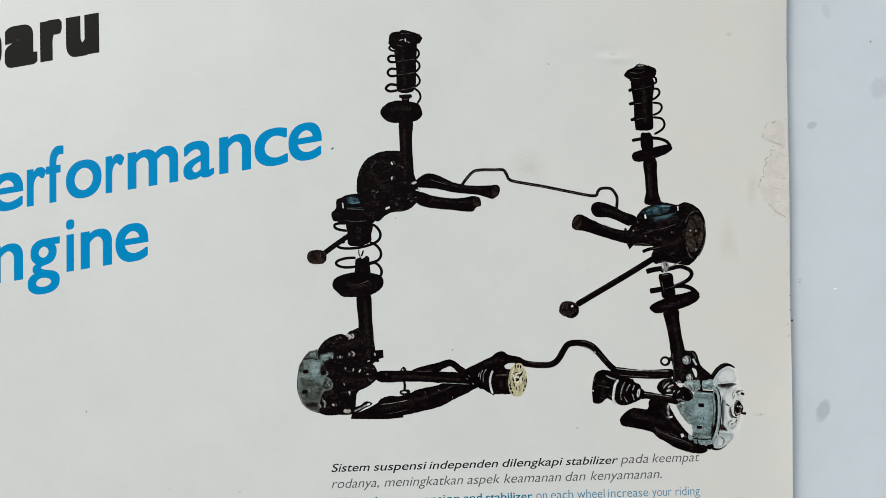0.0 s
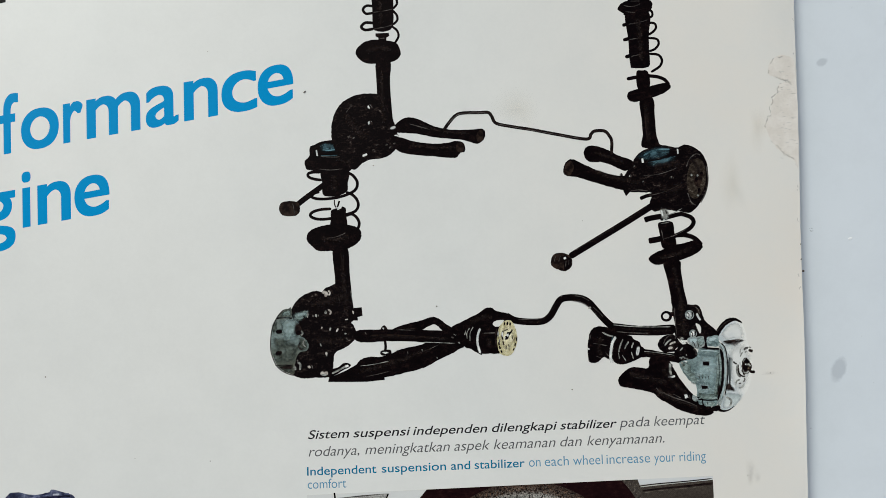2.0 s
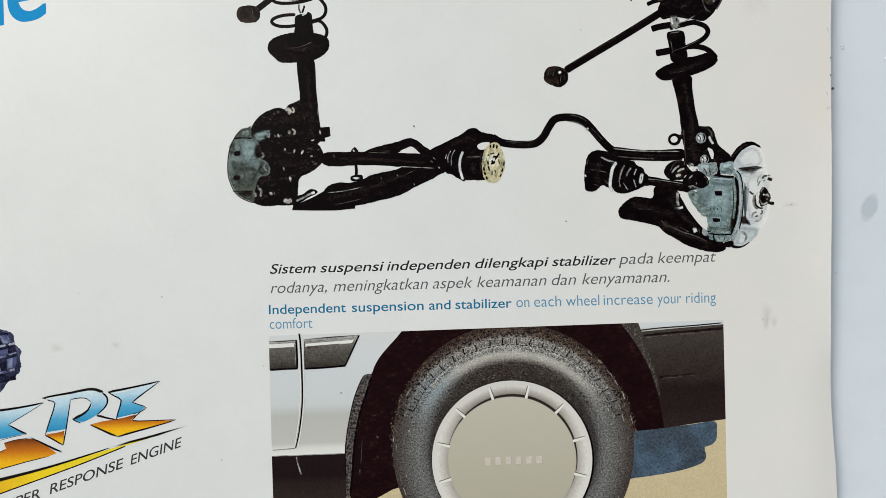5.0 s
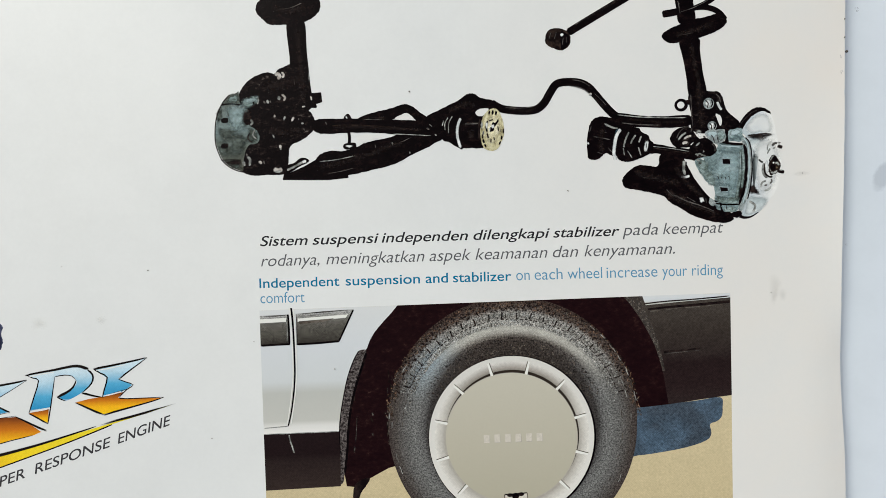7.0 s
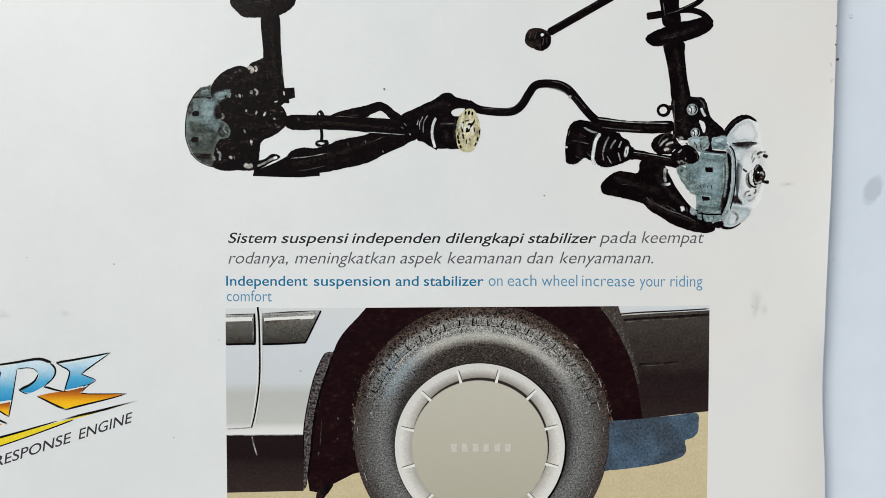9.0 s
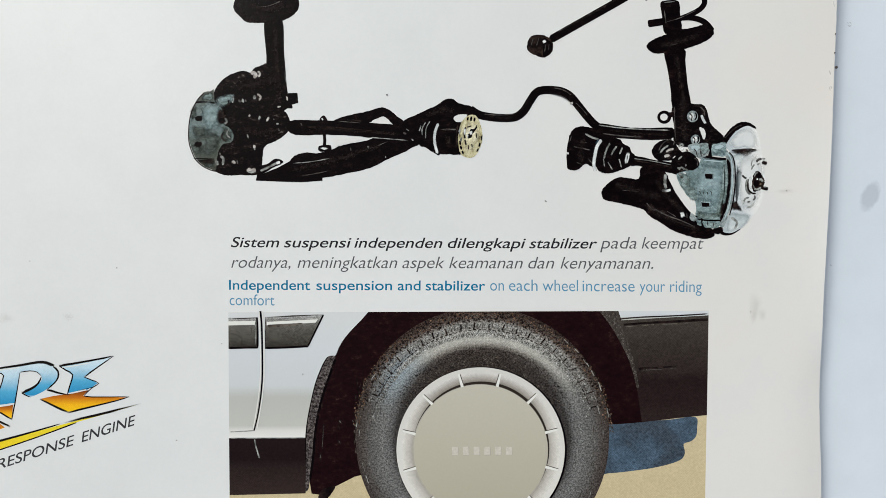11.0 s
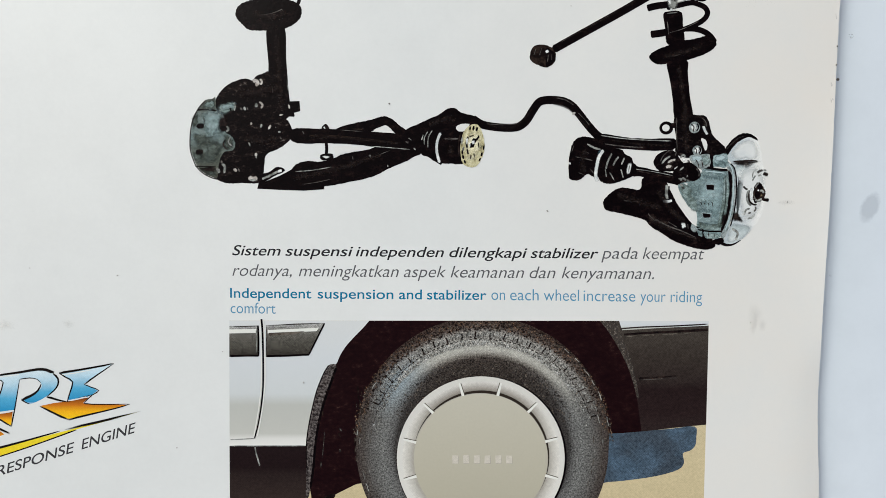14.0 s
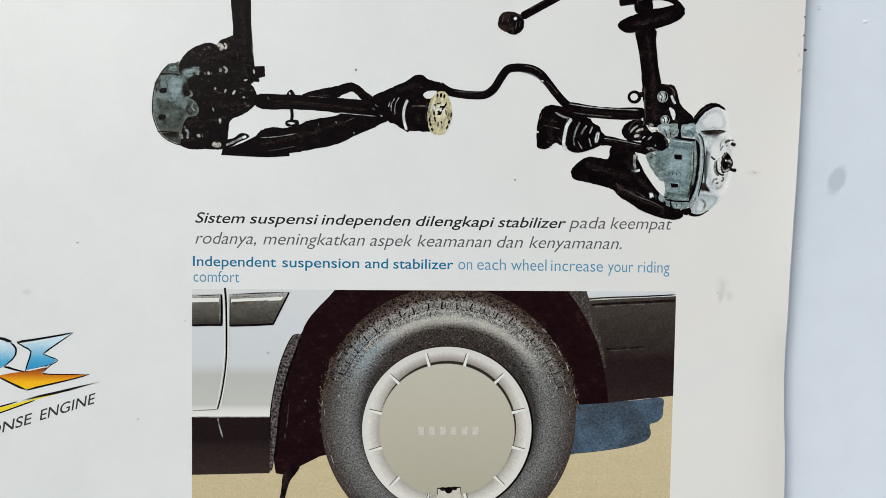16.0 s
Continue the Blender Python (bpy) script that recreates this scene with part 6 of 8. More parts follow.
    stroke("caliper_lip_lit", [(37.20, 23.03), (37.79, 22.06), (38.02, 19.95), (37.93, 17.51), (37.59, 15.39), (36.99, 13.43)], 0.16, M_STEELPALE, cal)
    stroke("caliper_lip_edge", [(37.52, 23.03), (38.11, 22.22), (38.41, 20.44), (38.40, 18.00), (38.15, 15.80), (37.71, 14.08)], 0.18, M_BLACK, cal)
    stroke("caliper_edge", [(33.33, 22.31), (34.13, 22.47), (35.44, 22.22), (37.14, 22.06)], 0.36, M_BLACK, cal)
    stroke("caliper_edge_lit", [(33.90, 21.98), (35.45, 21.82), (36.75, 21.66)], 0.16, M_STEELPALE, cal)
    stroke("caliper_edge", [(33.18, 21.74), (32.80, 20.93), (31.91, 20.60)], 0.2, M_VEIL, cal)
    for a in ([(34.12, 20.04), (35.18, 19.99), (35.24, 19.30), (34.18, 19.30)], [(33.66, 15.96), (34.80, 15.88), (34.82, 15.31), (33.84, 15.27)]):
        c = (sum(p[0] for p in a) / 4, sum(p[1] for p in a) / 4)
        blob("window_rim", [(c[0] + (p[0] - c[0]) * 1.35, c[1] + (p[1] - c[1]) * 1.5) for p in a], M_STEELPALE, cal, 1, rag=0.03)
        blob("window", a, M_BLACK, cal, 1, rag=0.04)
    # raised foundry marks: unreadable, as short bars
    rnd = random.Random(21)
    for x0, x1, y, n, m in ((33.46, 36.05, 21.12, 7, M_DARKSTEEL), (33.1, 35.3, 17.76, 4, M_STEELDIM), (33.1, 35.2, 17.3, 4, M_VEIL), (33.0, 35.0, 16.35, 6, M_DARKSTEEL), (33.5, 34.8, 14.35, 4, M_DARKSTEEL)):
        for k in range(n):
            x = x0 + (x1 - x0) * (k + 0.5) / n
            q = y - 0.1 * (x - x0)
            h = rnd.uniform(0.2, 0.34)
            stroke("cast_mark", [(x - 0.1, q + h), (x + 0.12, q + h * rnd.uniform(0.2, 1)), (x + 0.08, q - h * 0.8)], 0.12, m, cal, 2)
            if rnd.random() < 0.6:
                stroke("cast_mark", [(x - 0.16, q + h * 0.9), (x - 0.18, q - h)], 0.11, m, cal, 1)
        stroke("cast_mark_lit", [(x0, y + 0.5), (x1, y + 0.5 - 0.1 * (x1 - x0))], 0.12, M_STEELPALE, cal, 1)
    # bridge pieces over the disc
    top = blob("caliper_bridge", [(31.74, 24.09), (33.27, 24.33), (34.49, 24.33), (34.76, 23.36), (34.13, 22.55), (33.49, 22.14), (32.83, 22.55), (31.93, 23.20)], M_STEELGREY, cal, 2, label="pale grey caliper bridge", rag=0.07)
    blob("bridge_lit", [(31.99, 24.00), (33.12, 24.17), (33.61, 23.68), (32.98, 23.28), (32.08, 23.44)], M_STEELPALE, top, 3, rag=0.08)
    blob("bridge_shade", [(33.44, 24.17), (34.25, 24.25), (34.60, 23.36), (33.97, 22.55), (33.47, 23.20)], M_STEELDIM, top, 3, rag=0.08)
    for a in ([(32.81, 23.28), (33.00, 22.39)], [(33.38, 23.52), (33.57, 22.39)], [(32.48, 23.68), (32.82, 23.12)]):
        stroke("bridge_line", a, 0.18, M_VEIL, top, 2)
    blob("bridge_gap", [(34.49, 24.33), (34.97, 24.33), (35.16, 23.52), (35.03, 22.47), (34.54, 22.47), (34.68, 23.36)], M_BLACK, cal, 2, rag=0.05)
    top = blob("caliper_bridge", [(35.06, 24.08), (36.03, 24.33), (36.91, 24.41), (37.10, 23.52), (36.89, 22.55), (35.75, 22.55), (35.02, 22.79)], M_STEEL, cal, 2, label="pale grey caliper bridge", rag=0.06)
    blob("bridge_lit", [(35.31, 24.00), (36.51, 24.24), (36.85, 23.76), (36.05, 23.44), (35.32, 23.52)], M_STEELPALE, top, 3, rag=0.08)
    stroke("bridge_line", [(35.89, 23.36), (36.54, 23.19), (36.80, 22.63)], 0.2, M_DARKSTEEL, top)
    stroke("bridge_line", [(35.25, 23.03), (35.91, 22.79)], 0.16, M_DARKSTEEL, top)
    # guide pin boot and the bolts beside it
    blob("slide_pin", [(31.39, 22.06), (31.78, 22.55), (32.51, 22.55), (33.09, 22.06), (33.27, 21.25), (32.88, 20.77), (32.24, 20.52), (31.58, 21.01)], M_BLACK, cal, 3)
    stroke("glint", [(32.60, 22.31), (33.02, 21.82), (33.03, 21.17)], 0.14, M_DARKGREY, cal)
    for a, w, m in (([(30.29, 23.84), (30.68, 24.25), (31.09, 24.01)], 0.3, M_GREY), ([(30.62, 23.52), (31.02, 23.60)], 0.4, M_PALE), ([(31.35, 23.52), (31.68, 23.20)], 0.24, M_DARKGREY), ([(30.37, 20.60), (30.77, 20.93), (31.26, 20.60)], 0.26, M_GREY), ([(30.30, 20.12), (30.79, 19.87)], 0.3, M_GREY), ([(30.95, 20.28), (31.44, 20.04)], 0.24, M_PALE), ([(30.56, 19.63), (31.05, 19.47)], 0.2, M_DARKGREY), ([(31.26, 20.77), (31.75, 20.44)], 0.22, M_GREY)):
        stroke("glint", a, w, m, cal, 3)
    # lower bolt, sleeve and foot
    blob("sleeve", [(30.52, 14.49), (31.09, 14.73), (32.07, 14.41), (33.23, 13.92), (34.06, 13.42), (35.24, 12.11), (34.60, 11.62), (33.11, 12.28), (31.78, 13.10), (30.78, 13.75)], M_BLACK, cal, 3)
    blob("bolt_head", [(30.68, 14.49), (31.17, 14.57), (31.35, 14.00), (30.86, 13.83)], M_PALE, cal, 2, rag=0.06)
    blob("sleeve_lit", [(32.08, 14.33), (32.82, 14.08), (33.00, 13.34), (32.26, 13.42)], M_STEELGREY, cal, 2, rag=0.08)
    blob("sleeve_lit", [(33.07, 13.75), (33.64, 13.67), (33.75, 12.60), (33.18, 12.77)], M_STEEL, cal, 2, rag=0.08)
    stroke("glint", [(31.58, 14.41), (31.68, 13.67)], 0.2, M_DARKGREY, cal)
    stroke("glint", [(33.72, 13.67), (33.84, 12.60)], 0.2, M_BLACK, cal)
    blob("caliper_foot", [(34.06, 13.42), (36.18, 13.34), (36.36, 12.77), (35.89, 12.28), (34.41, 12.36), (33.99, 12.77)], M_STEEL, cal, 2, rag=0.06)
    blob("foot_shade", [(34.23, 12.93), (36.03, 12.93), (35.89, 12.28), (34.41, 12.36)], M_STEELDIM, cal, 2, rag=0.06)
    for a in ([(34.55, 13.34), (34.66, 12.44)], [(35.37, 13.26), (35.47, 12.36)]):
        stroke("foot_line", a, 0.14, M_VEIL, cal, 2)
    stroke("caliper_edge", [(33.07, 13.59), (34.71, 13.34), (36.43, 13.34)], 0.22, M_BLACK, cal)
    blob("foot_edge", [(33.76, 12.36), (35.24, 12.11), (36.37, 12.44), (36.87, 12.03), (36.40, 11.46), (35.09, 11.54)], M_BLACK, cal, 2, rag=0.06)


M_PAPERINK = blotch_mat("bare_paper", (216, 216, 211), (221, 220, 214), 300.0, 0.42, 0.3, 0.02)
rear_left()
rear_bar()
front_left()
front_axle()
rear_right()
front_right()
broad_lights()



# ---- the wheel photograph ----
def wheel_photo():
    Ink.start()
    low, TOP = -46.0, 0.32

    def left(y):
        return -34.74 + 0.0176 * y

    photo = fill("wheel_photograph", [(left(low), low), (34.9, low), (35.0, TOP), (left(0), TOP)], M_SAND, brochure, "printed colour photograph of a car wheel")
    photo["label"] = "printed photograph of a silver car's front wheel"
    arch_edge = spline([(-14.10, 0.54), (-15.27, -0.80), (-16.52, -2.07), (-17.78, -3.50), (-18.63, -4.85), (-19.23, -6.12), (-20.31, -6.46), (-21.08, -7.65), (-22.11, -10.20), (-22.90, -13.27), (-23.35, -15.84), (-23.64, -18.25)], False, 4)
    arch_edge[0].y = TOP - 0.008
    sill_y = -18.36
    fill("body_panel", [(left(sill_y), sill_y), (-23.64, -18.33), *reversed(arch_edge), (left(0), TOP - 0.008)], M_BODY, photo, "silver-grey painted car body panel")
    blob("bonnet_sliver", [(21.4, TOP - 0.008), (34.98, TOP - 0.008), (34.98, -0.45), (22.5, -1.12)], M_BODY, photo, 1)
    fill("ground_shadow", spline([(19.18, -16.34), (25.38, -15.99), (29.93, -15.64), (33.32, -15.29), (33.61, -16.80), (33.48, -18.15), (32.75, -18.91), (31.68, -19.34), (31.89, -20.69), (31.08, -21.79), (28.03, -22.73), (24.30, -23.33), (20.81, -23.68), (18.48, -23.43)], True, 3), M_BLUESHADE, photo, "blue-grey shadow on sandy ground")
    fill("side_cladding", [(18.5, TOP - 0.008), (22.0, TOP - 0.008), (22.45, -1.05), (27.92, -0.72), (35.0, -0.36), (35.0, -15.03), (30.75, -15.47), (25.63, -16.07), (24.12, -14.98), (22.29, -6.65)], M_CLAD, photo, "dark textured plastic side cladding")
    fill("cladding_lip", [(19.0, TOP - 0.01), (21.5, TOP - 0.01), (21.95, -1.0), (22.6, -2.4), (23.4, -4.2), (24.1, -6.2), (24.7, -8.6), (25.1, -11.0), (24.6, -11.0), (23.4, -7.0), (21.6, -2.6)], M_ARCHLIP, photo)
    stroke("cladding_groove", [(22.10, -0.87), (25.04, -0.61), (29.96, -0.42), (34.88, -0.15)], 0.2, M_VEIL, photo)
    stroke("cladding_groove", [(22.77, -1.69), (26.29, -1.43), (30.39, -1.24), (34.90, -0.97)], 0.36, M_SOFTBLACK, photo, taper=(0.8, 1.1))
    stroke("cladding_edge", [(22.86, -2.02), (26.30, -1.76), (30.40, -1.57), (34.91, -1.30)], 0.2, M_TREADMID, photo, taper=(1.3, 0.5))
    stroke("cladding_line", [(24.96, -8.14), (27.27, -8.04), (30.56, -7.78)], 0.34, M_VEIL, photo, taper=(1.0, 0.5))
    stroke("cladding_line", [(24.97, -8.39), (27.27, -8.29), (31.06, -8.03)], 0.2, M_TYREDIM, photo, taper=(1.0, 0.4))
    fill("wheel_arch", [*[(p.x, p.y - 0.004) for p in arch_edge], (-23.67, -20.83), (-23.45, -23.60), (-23.02, -26.73), (-20.88, -27.06), (-19.55, -25.70), (-16.58, -24.18), (-13.77, -23.50), (-5.53, -22.63), (10.93, -16.70), (22.49, -16.33), (25.55, -16.07), *spline([(25.26, -14.14), (24.68, -10.64), (23.62, -7.06), (22.24, -4.17), (20.54, -1.38), (19.2, TOP - 0.008)], False, 4)], M_ARCH, photo, "maroon-black wheel arch")
    blob("sill", [(left(sill_y), sill_y), (-28.94, -18.35), (-23.64, -18.33), (-23.69, -22.56), (-23.64, -24.5), (-23.92, -26.73), (left(-27.0), -27.00)], M_SILL, photo, 1, "dark plastic sill")
    stroke("sill_edge", [(left(sill_y) + 0.1, sill_y), (-28.94, -18.35), (-23.72, -18.33)], 0.12, M_GREY, photo)
    rnd = random.Random(4)
    for k in range(46):
        p = (left(-21.5) + 0.2 + (11.0) * k / 46, -21.75 + 0.0085 * k + rnd.uniform(-0.1, 0.1))
        stroke("sill_fleck", [p, (p[0] + rnd.uniform(0.1, 0.34), p[1] + rnd.uniform(-0.12, 0.12))], rnd.uniform(0.12, 0.26), M_TREADMID if rnd.random() < 0.5 else M_TYREDIM, photo, 1)
    stroke("sill_seam", [(-31.30, -18.53), (-31.15, -19.56), (-30.84, -20.68), (-30.68, -21.37)], 0.2, M_GREY, photo)
    blob("splash_flap", [(-21.78, -26.55), (-19.55, -25.53), (-20.05, -26.72), (-20.97, -27.91), (-21.64, -30.12), (-22.24, -32.41), (-22.98, -32.41), (-22.30, -29.78)], M_SOFTBLACK, photo, 2)
    fill("mud_flap", spline([(-19.89, -6.12), (-19.31, -6.12), (-19.23, -6.63), (-19.83, -8.32), (-20.78, -10.71), (-21.56, -13.27), (-22.18, -16.09), (-22.55, -18.76), (-22.84, -21.69), (-23.21, -24.47), (-23.48, -26.03), (-23.91, -26.21), (-23.79, -23.43), (-23.75, -20.49), (-23.72, -18.25), (-23.35, -15.84), (-22.90, -13.27), (-22.11, -10.20), (-21.08, -7.65), (-20.40, -6.38)], True, 3), M_FLAP, photo, "grey rubber mud flap")
    stroke("flap_edge", [(-20.31, -6.29), (-21.08, -7.56), (-22.11, -10.11), (-22.90, -13.19), (-23.44, -15.84), (-23.72, -18.25), (-23.77, -21.70)], 0.16, M_BLACK, photo)
    stroke("flap_edge", [(-19.23, -6.63), (-19.83, -8.41), (-20.69, -10.71), (-21.48, -13.27), (-22.10, -16.09), (-22.47, -18.76), (-22.75, -21.69), (-23.21, -24.64)], 0.34, M_BLACK, photo)
    for a, w, m in (([(-21.22, -13.10), (-21.31, -13.78)], 0.2, M_RUST), ([(-21.01, -16.18), (-21.20, -18.24), (-21.39, -20.14)], 0.14, M_TYREDIM), ([(-21.56, -20.65), (-21.66, -21.69)], 0.26, M_TYREDIM), ([(-18.82, -15.66), (-18.49, -16.17)], 0.3, M_TYREDIM), ([(-18.99, -16.34), (-18.66, -17.03)], 0.2, M_RUST), ([(-19.40, -6.46), (-19.73, -6.80)], 0.2, M_TYREDIM), ([(-18.85, -18.75), (-18.68, -19.27)], 0.3, M_TYREDIM)):
        stroke("arch_glint", a, w, m, photo, 3)
    rnd = random.Random(8)
    for k in range(46):
        y = rnd.uniform(695, 815)
        x = 648 - (y - 700) * 0.05 + rnd.uniform(-7, 7)
        p = (-15.9 + (x - 645) / 12.2, -8.9 - (y - 692) / 12.2)
        stroke("arch_glint", [p, (p[0] + rnd.uniform(-0.1, 0.1), p[1] - rnd.uniform(0.2, 0.9))], rnd.uniform(0.08, 0.2), rnd.choice((M_RUST, M_RUST, M_TYREDIM)), photo, 2)
    # door seam and side trim
    ty = [p[1] for p in [(-34.47, -0.50), (-34.48, -1.00), (-34.49, -1.59), (-34.56, -5.05)]]
    fill("side_trim", [(left(0), ty[0]), (-30.47, -0.41), (-30.47, -4.87), (left(-5), ty[3])], M_TRIM, photo, "grey side moulding")
    fill("side_trim", [(-29.39, -0.40), (-25.31, -0.23), (-20.83, -0.06), (-21.34, -1.07), (-23.21, -4.86), (-26.38, -4.95), (-29.47, -5.04)], M_TRIM, photo, "grey side moulding")
    fill("trim_glint", [(left(-1), ty[1]), (-30.81, -0.91), (-30.83, -1.50), (left(-1), ty[2])], M_WHITE, photo)
    fill("trim_glint", [(-29.15, -1.08), (-25.32, -0.90), (-21.66, -0.73), (-22.00, -1.23), (-25.33, -1.41), (-29.16, -1.58)], M_WHITE, photo)
    fill("trim_shade", [(-28.99, -1.50), (-25.33, -1.32), (-23.67, -1.24), (-25.34, -1.74), (-29.00, -1.92)], M_TREADMID, photo)
    stroke("trim_top", [(left(0) + 0.1, ty[0]), (-32.39, -0.58), (-30.47, -0.49)], 0.18, M_DARKGREY, photo, 1)
    stroke("trim_top", [(-29.39, -0.40), (-25.31, -0.23), (-20.83, -0.06)], 0.2, M_DARKGREY, photo, 1)
    stroke("trim_top", [(-29.15, -0.82), (-25.32, -0.57), (-21.49, -0.48)], 0.12, M_GREY, photo, 1)
    stroke("trim_end", [(-30.56, -0.41), (-30.51, -2.26), (-30.55, -4.87)], 0.26, M_BLACK, photo)
    stroke("trim_end", [(-30.82, -1.08), (-30.77, -2.93), (-30.88, -4.45)], 0.14, M_GREY, photo)
    stroke("trim_end", [(-20.83, -0.06), (-21.68, -1.74), (-23.21, -4.77)], 0.24, M_BLACK, photo)
    stroke("trim_end", [(-29.31, -0.57), (-29.38, -4.79)], 0.14, M_DARKGREY, photo)
    stroke("trim_foot", [(left(-5) + 0.1, ty[3] + 0.1), (-32.47, -4.87), (-30.47, -4.87)], 0.3, M_BLACK, photo)
    stroke("trim_foot", [(-29.47, -4.95), (-26.21, -4.86), (-23.21, -4.69)], 0.3, M_BLACK, photo)
    for dx in (-0.26, 0.28):
        stroke("seam_light", [(p[0] + dx, p[1]) for p in [(-29.96, 0.27), (-29.88, -4.62), (-29.95, -8.85), (-30.26, -11.84), (-30.64, -14.14), (-31.19, -16.89)]], 0.16, M_WHITE, photo)
    stroke("door_seam", [(-30.04, 0.52), (-29.91, -1.25), (-29.88, -4.62), (-29.95, -8.85), (-30.17, -11.41), (-30.54, -13.80), (-30.91, -15.60), (-31.36, -17.23)], 0.24, M_BLACK, photo, taper=(1.1, 0.7))
    stroke("panel_crease", [(left(-17) + 0.1, -17.42), (-33.13, -17.33), (-31.36, -17.23)], 0.14, M_GREY, photo)
    # tyre: the far shoulder of the tread rises a little higher than a circle
    c = (2.21, -18.91)
    rim = []
    for k in range(140):
        a = 2 * math.pi * k / 140
        r = 18.55 + 1.3 * max(0.0, math.sin(a))
        rim.append((c[0] + r * math.cos(a), min(c[1] + r * math.sin(a), TOP - 0.03)))
    fill("tyre", rim, M_TYRE, photo, "black rubber tyre with worn tread", c)
    return photo, c


def tyre_marks(photo, c):
    """Tread blocks on the shoulder and moulded ribs on the sidewall, as many short marks (distances in mm from the hub)."""
    rnd = random.Random(7)

    def at(r, a):
        return Vector((c[0] + r * math.cos(a), c[1] + r * math.sin(a)))

    def ring(name, mat, r0, r1, count, a0, a1, w, length, lean=0.3, around=False):
        z = Ink.z()
        verts, faces, depth = [], [], []
        for i in range(count):
            a = radians(a0 + (a1 - a0) * (i + rnd.uniform(-0.4, 0.4)) / count)
            p = at(rnd.uniform(r0, r1), a)
            d, t = Vector((math.cos(a), math.sin(a))), Vector((-math.sin(a), math.cos(a)))
            if around:
                d, t = t, d
            ln, half = length * rnd.uniform(0.5, 1.4), w * rnd.uniform(0.5, 1.4) / 2
            q = p + d * ln + t * rnd.uniform(-lean, lean) * ln
            mid = (p + q) / 2
            u, v = (q - p) * 0.8, t * half * 1.6
            pts = [mid + u * math.cos(e) + v * math.sin(e) for e in (0.3, 1.35, 2.4, 3.44, 4.5, 5.5)]
            if max(g.y for g in pts) > 0.28:
                continue
            k = len(verts)
            verts += [(g.x * MM, g.y * MM, z + (i % 7) * 0.00004 * MM) for g in pts + [mid]]
            depth += [0.0] * 6 + [1.0]
            faces += [(k + (e + 1) % 6, k + e, k + 6) if not around else (k + e, k + (e + 1) % 6, k + 6) for e in range(6)]
        ob = link_mesh(name, verts, faces, mat, photo, "", (0, 0, z), depth)
        tagged(ob, kind="stuff")

    # mottled inner wall
    ring("sidewall_grain", M_TYREDARK, 11.0, 13.8, 420, 25, 155, 0.2, 0.22, 0.4)
    ring("sidewall_grain", M_TREADMID, 11.0, 13.9, 420, 20, 160, 0.18, 0.24, 0.4)
    # pale worn blocks in a staggered row, parted by slanting cuts
    for k in range(74):
        a = radians(22 + k * 1.85 + rnd.uniform(-0.3, 0.3))
        s = rnd.uniform(0.4, 1.4)
        pts = [at(15.66, a - 0.006 * s), at(15.98, a + 0.007 * s), at(16.06, a - 0.002 * s), at(16.4, a + 0.008 * s)][:4 if rnd.random() < 0.6 else 3]
        stroke("tread_sipe", pts, rnd.uniform(0.1, 0.17), M_TYREDIM if rnd.random() < 0.85 else M_VEIL, photo, 2)
    ring("tread_block", M_TREADPALE, 15.55, 15.7, 120, 36, 146, 0.34, 0.3, 0.4)
    ring("tread_block", M_TREADPALE, 16.0, 16.15, 120, 42, 140, 0.32, 0.3, 0.4)
    ring("tread_block", M_TREADLIGHT, 15.5, 16.3, 220, 14, 170, 0.3, 0.3, 0.4)
    ring("tread_sipe", M_TYREDIM, 15.6, 16.3, 130, 20, 165, 0.12, 0.3, 0.5)
    for k in range(58):
        a = radians(20 + k * 2.45)
        stroke("tread_sipe", [at(16.56 + rnd.uniform(-0.05, 0.05), a + 0.001 * e) for e in (-16, 0, 17)], rnd.uniform(0.1, 0.18), M_VEIL, photo, 2)
    # shoulder blocks: a dark upright cut standing on a dash, with a lighter face beside it
    ring("tread_lug", M_TREADLIGHT, 16.8, 17.6, 130, 22, 160, 0.34, 0.32, 0.15)
    for step in range(62):
        deg = 18 + step * 2.3 + rnd.uniform(-0.5, 0.5)
        a = radians(deg)
        d, t = Vector((math.cos(a), math.sin(a))), Vector((-math.sin(a), math.cos(a)))
        p = at(16.78 + rnd.uniform(-0.1, 0.1), a)
        long = step % 3 == 0
        q = p + d * (rnd.uniform(0.7, 1.1) if long else rnd.uniform(0.3, 0.7)) - t * rnd.uniform(-0.05, 0.2)
        dark = M_SOFTBLACK if long and 50 < deg < 128 else M_VEIL if long or rnd.random() < 0.4 else M_TYREDIM
        if q.y < 0.25:
            stroke("tread_notch", [p, (p + q) / 2 + t * rnd.uniform(-0.07, 0.07), q], rnd.uniform(0.15, 0.22) if long else 0.12, dark, photo, 3)
        if long:
            stroke("tread_notch", [p - t * rnd.uniform(0.1, 0.4), p - d * 0.03, p + t * rnd.uniform(0.0, 0.25)], 0.11, M_VEIL, photo, 2)
        stroke("tread_block_edge", [p + t * 0.22 + d * 0.15, p + t * 0.24 + d * rnd.uniform(0.4, 0.8)], 0.18, M_TREADLIGHT, photo, 2)
    # brown worn outer edge
    ring("tread_lug", M_LUGBROWN, 17.9, 19.3, 420, 8, 172, 0.26, 0.24, 0.5)
    ring("tread_lug", M_TREADMID, 17.6, 19.1, 380, 4, 176, 0.24, 0.26, 0.5)
    ring("tread_groove", M_VEIL, 17.7, 19.3, 330, 15, 165, 0.22, 0.28, 0.5)
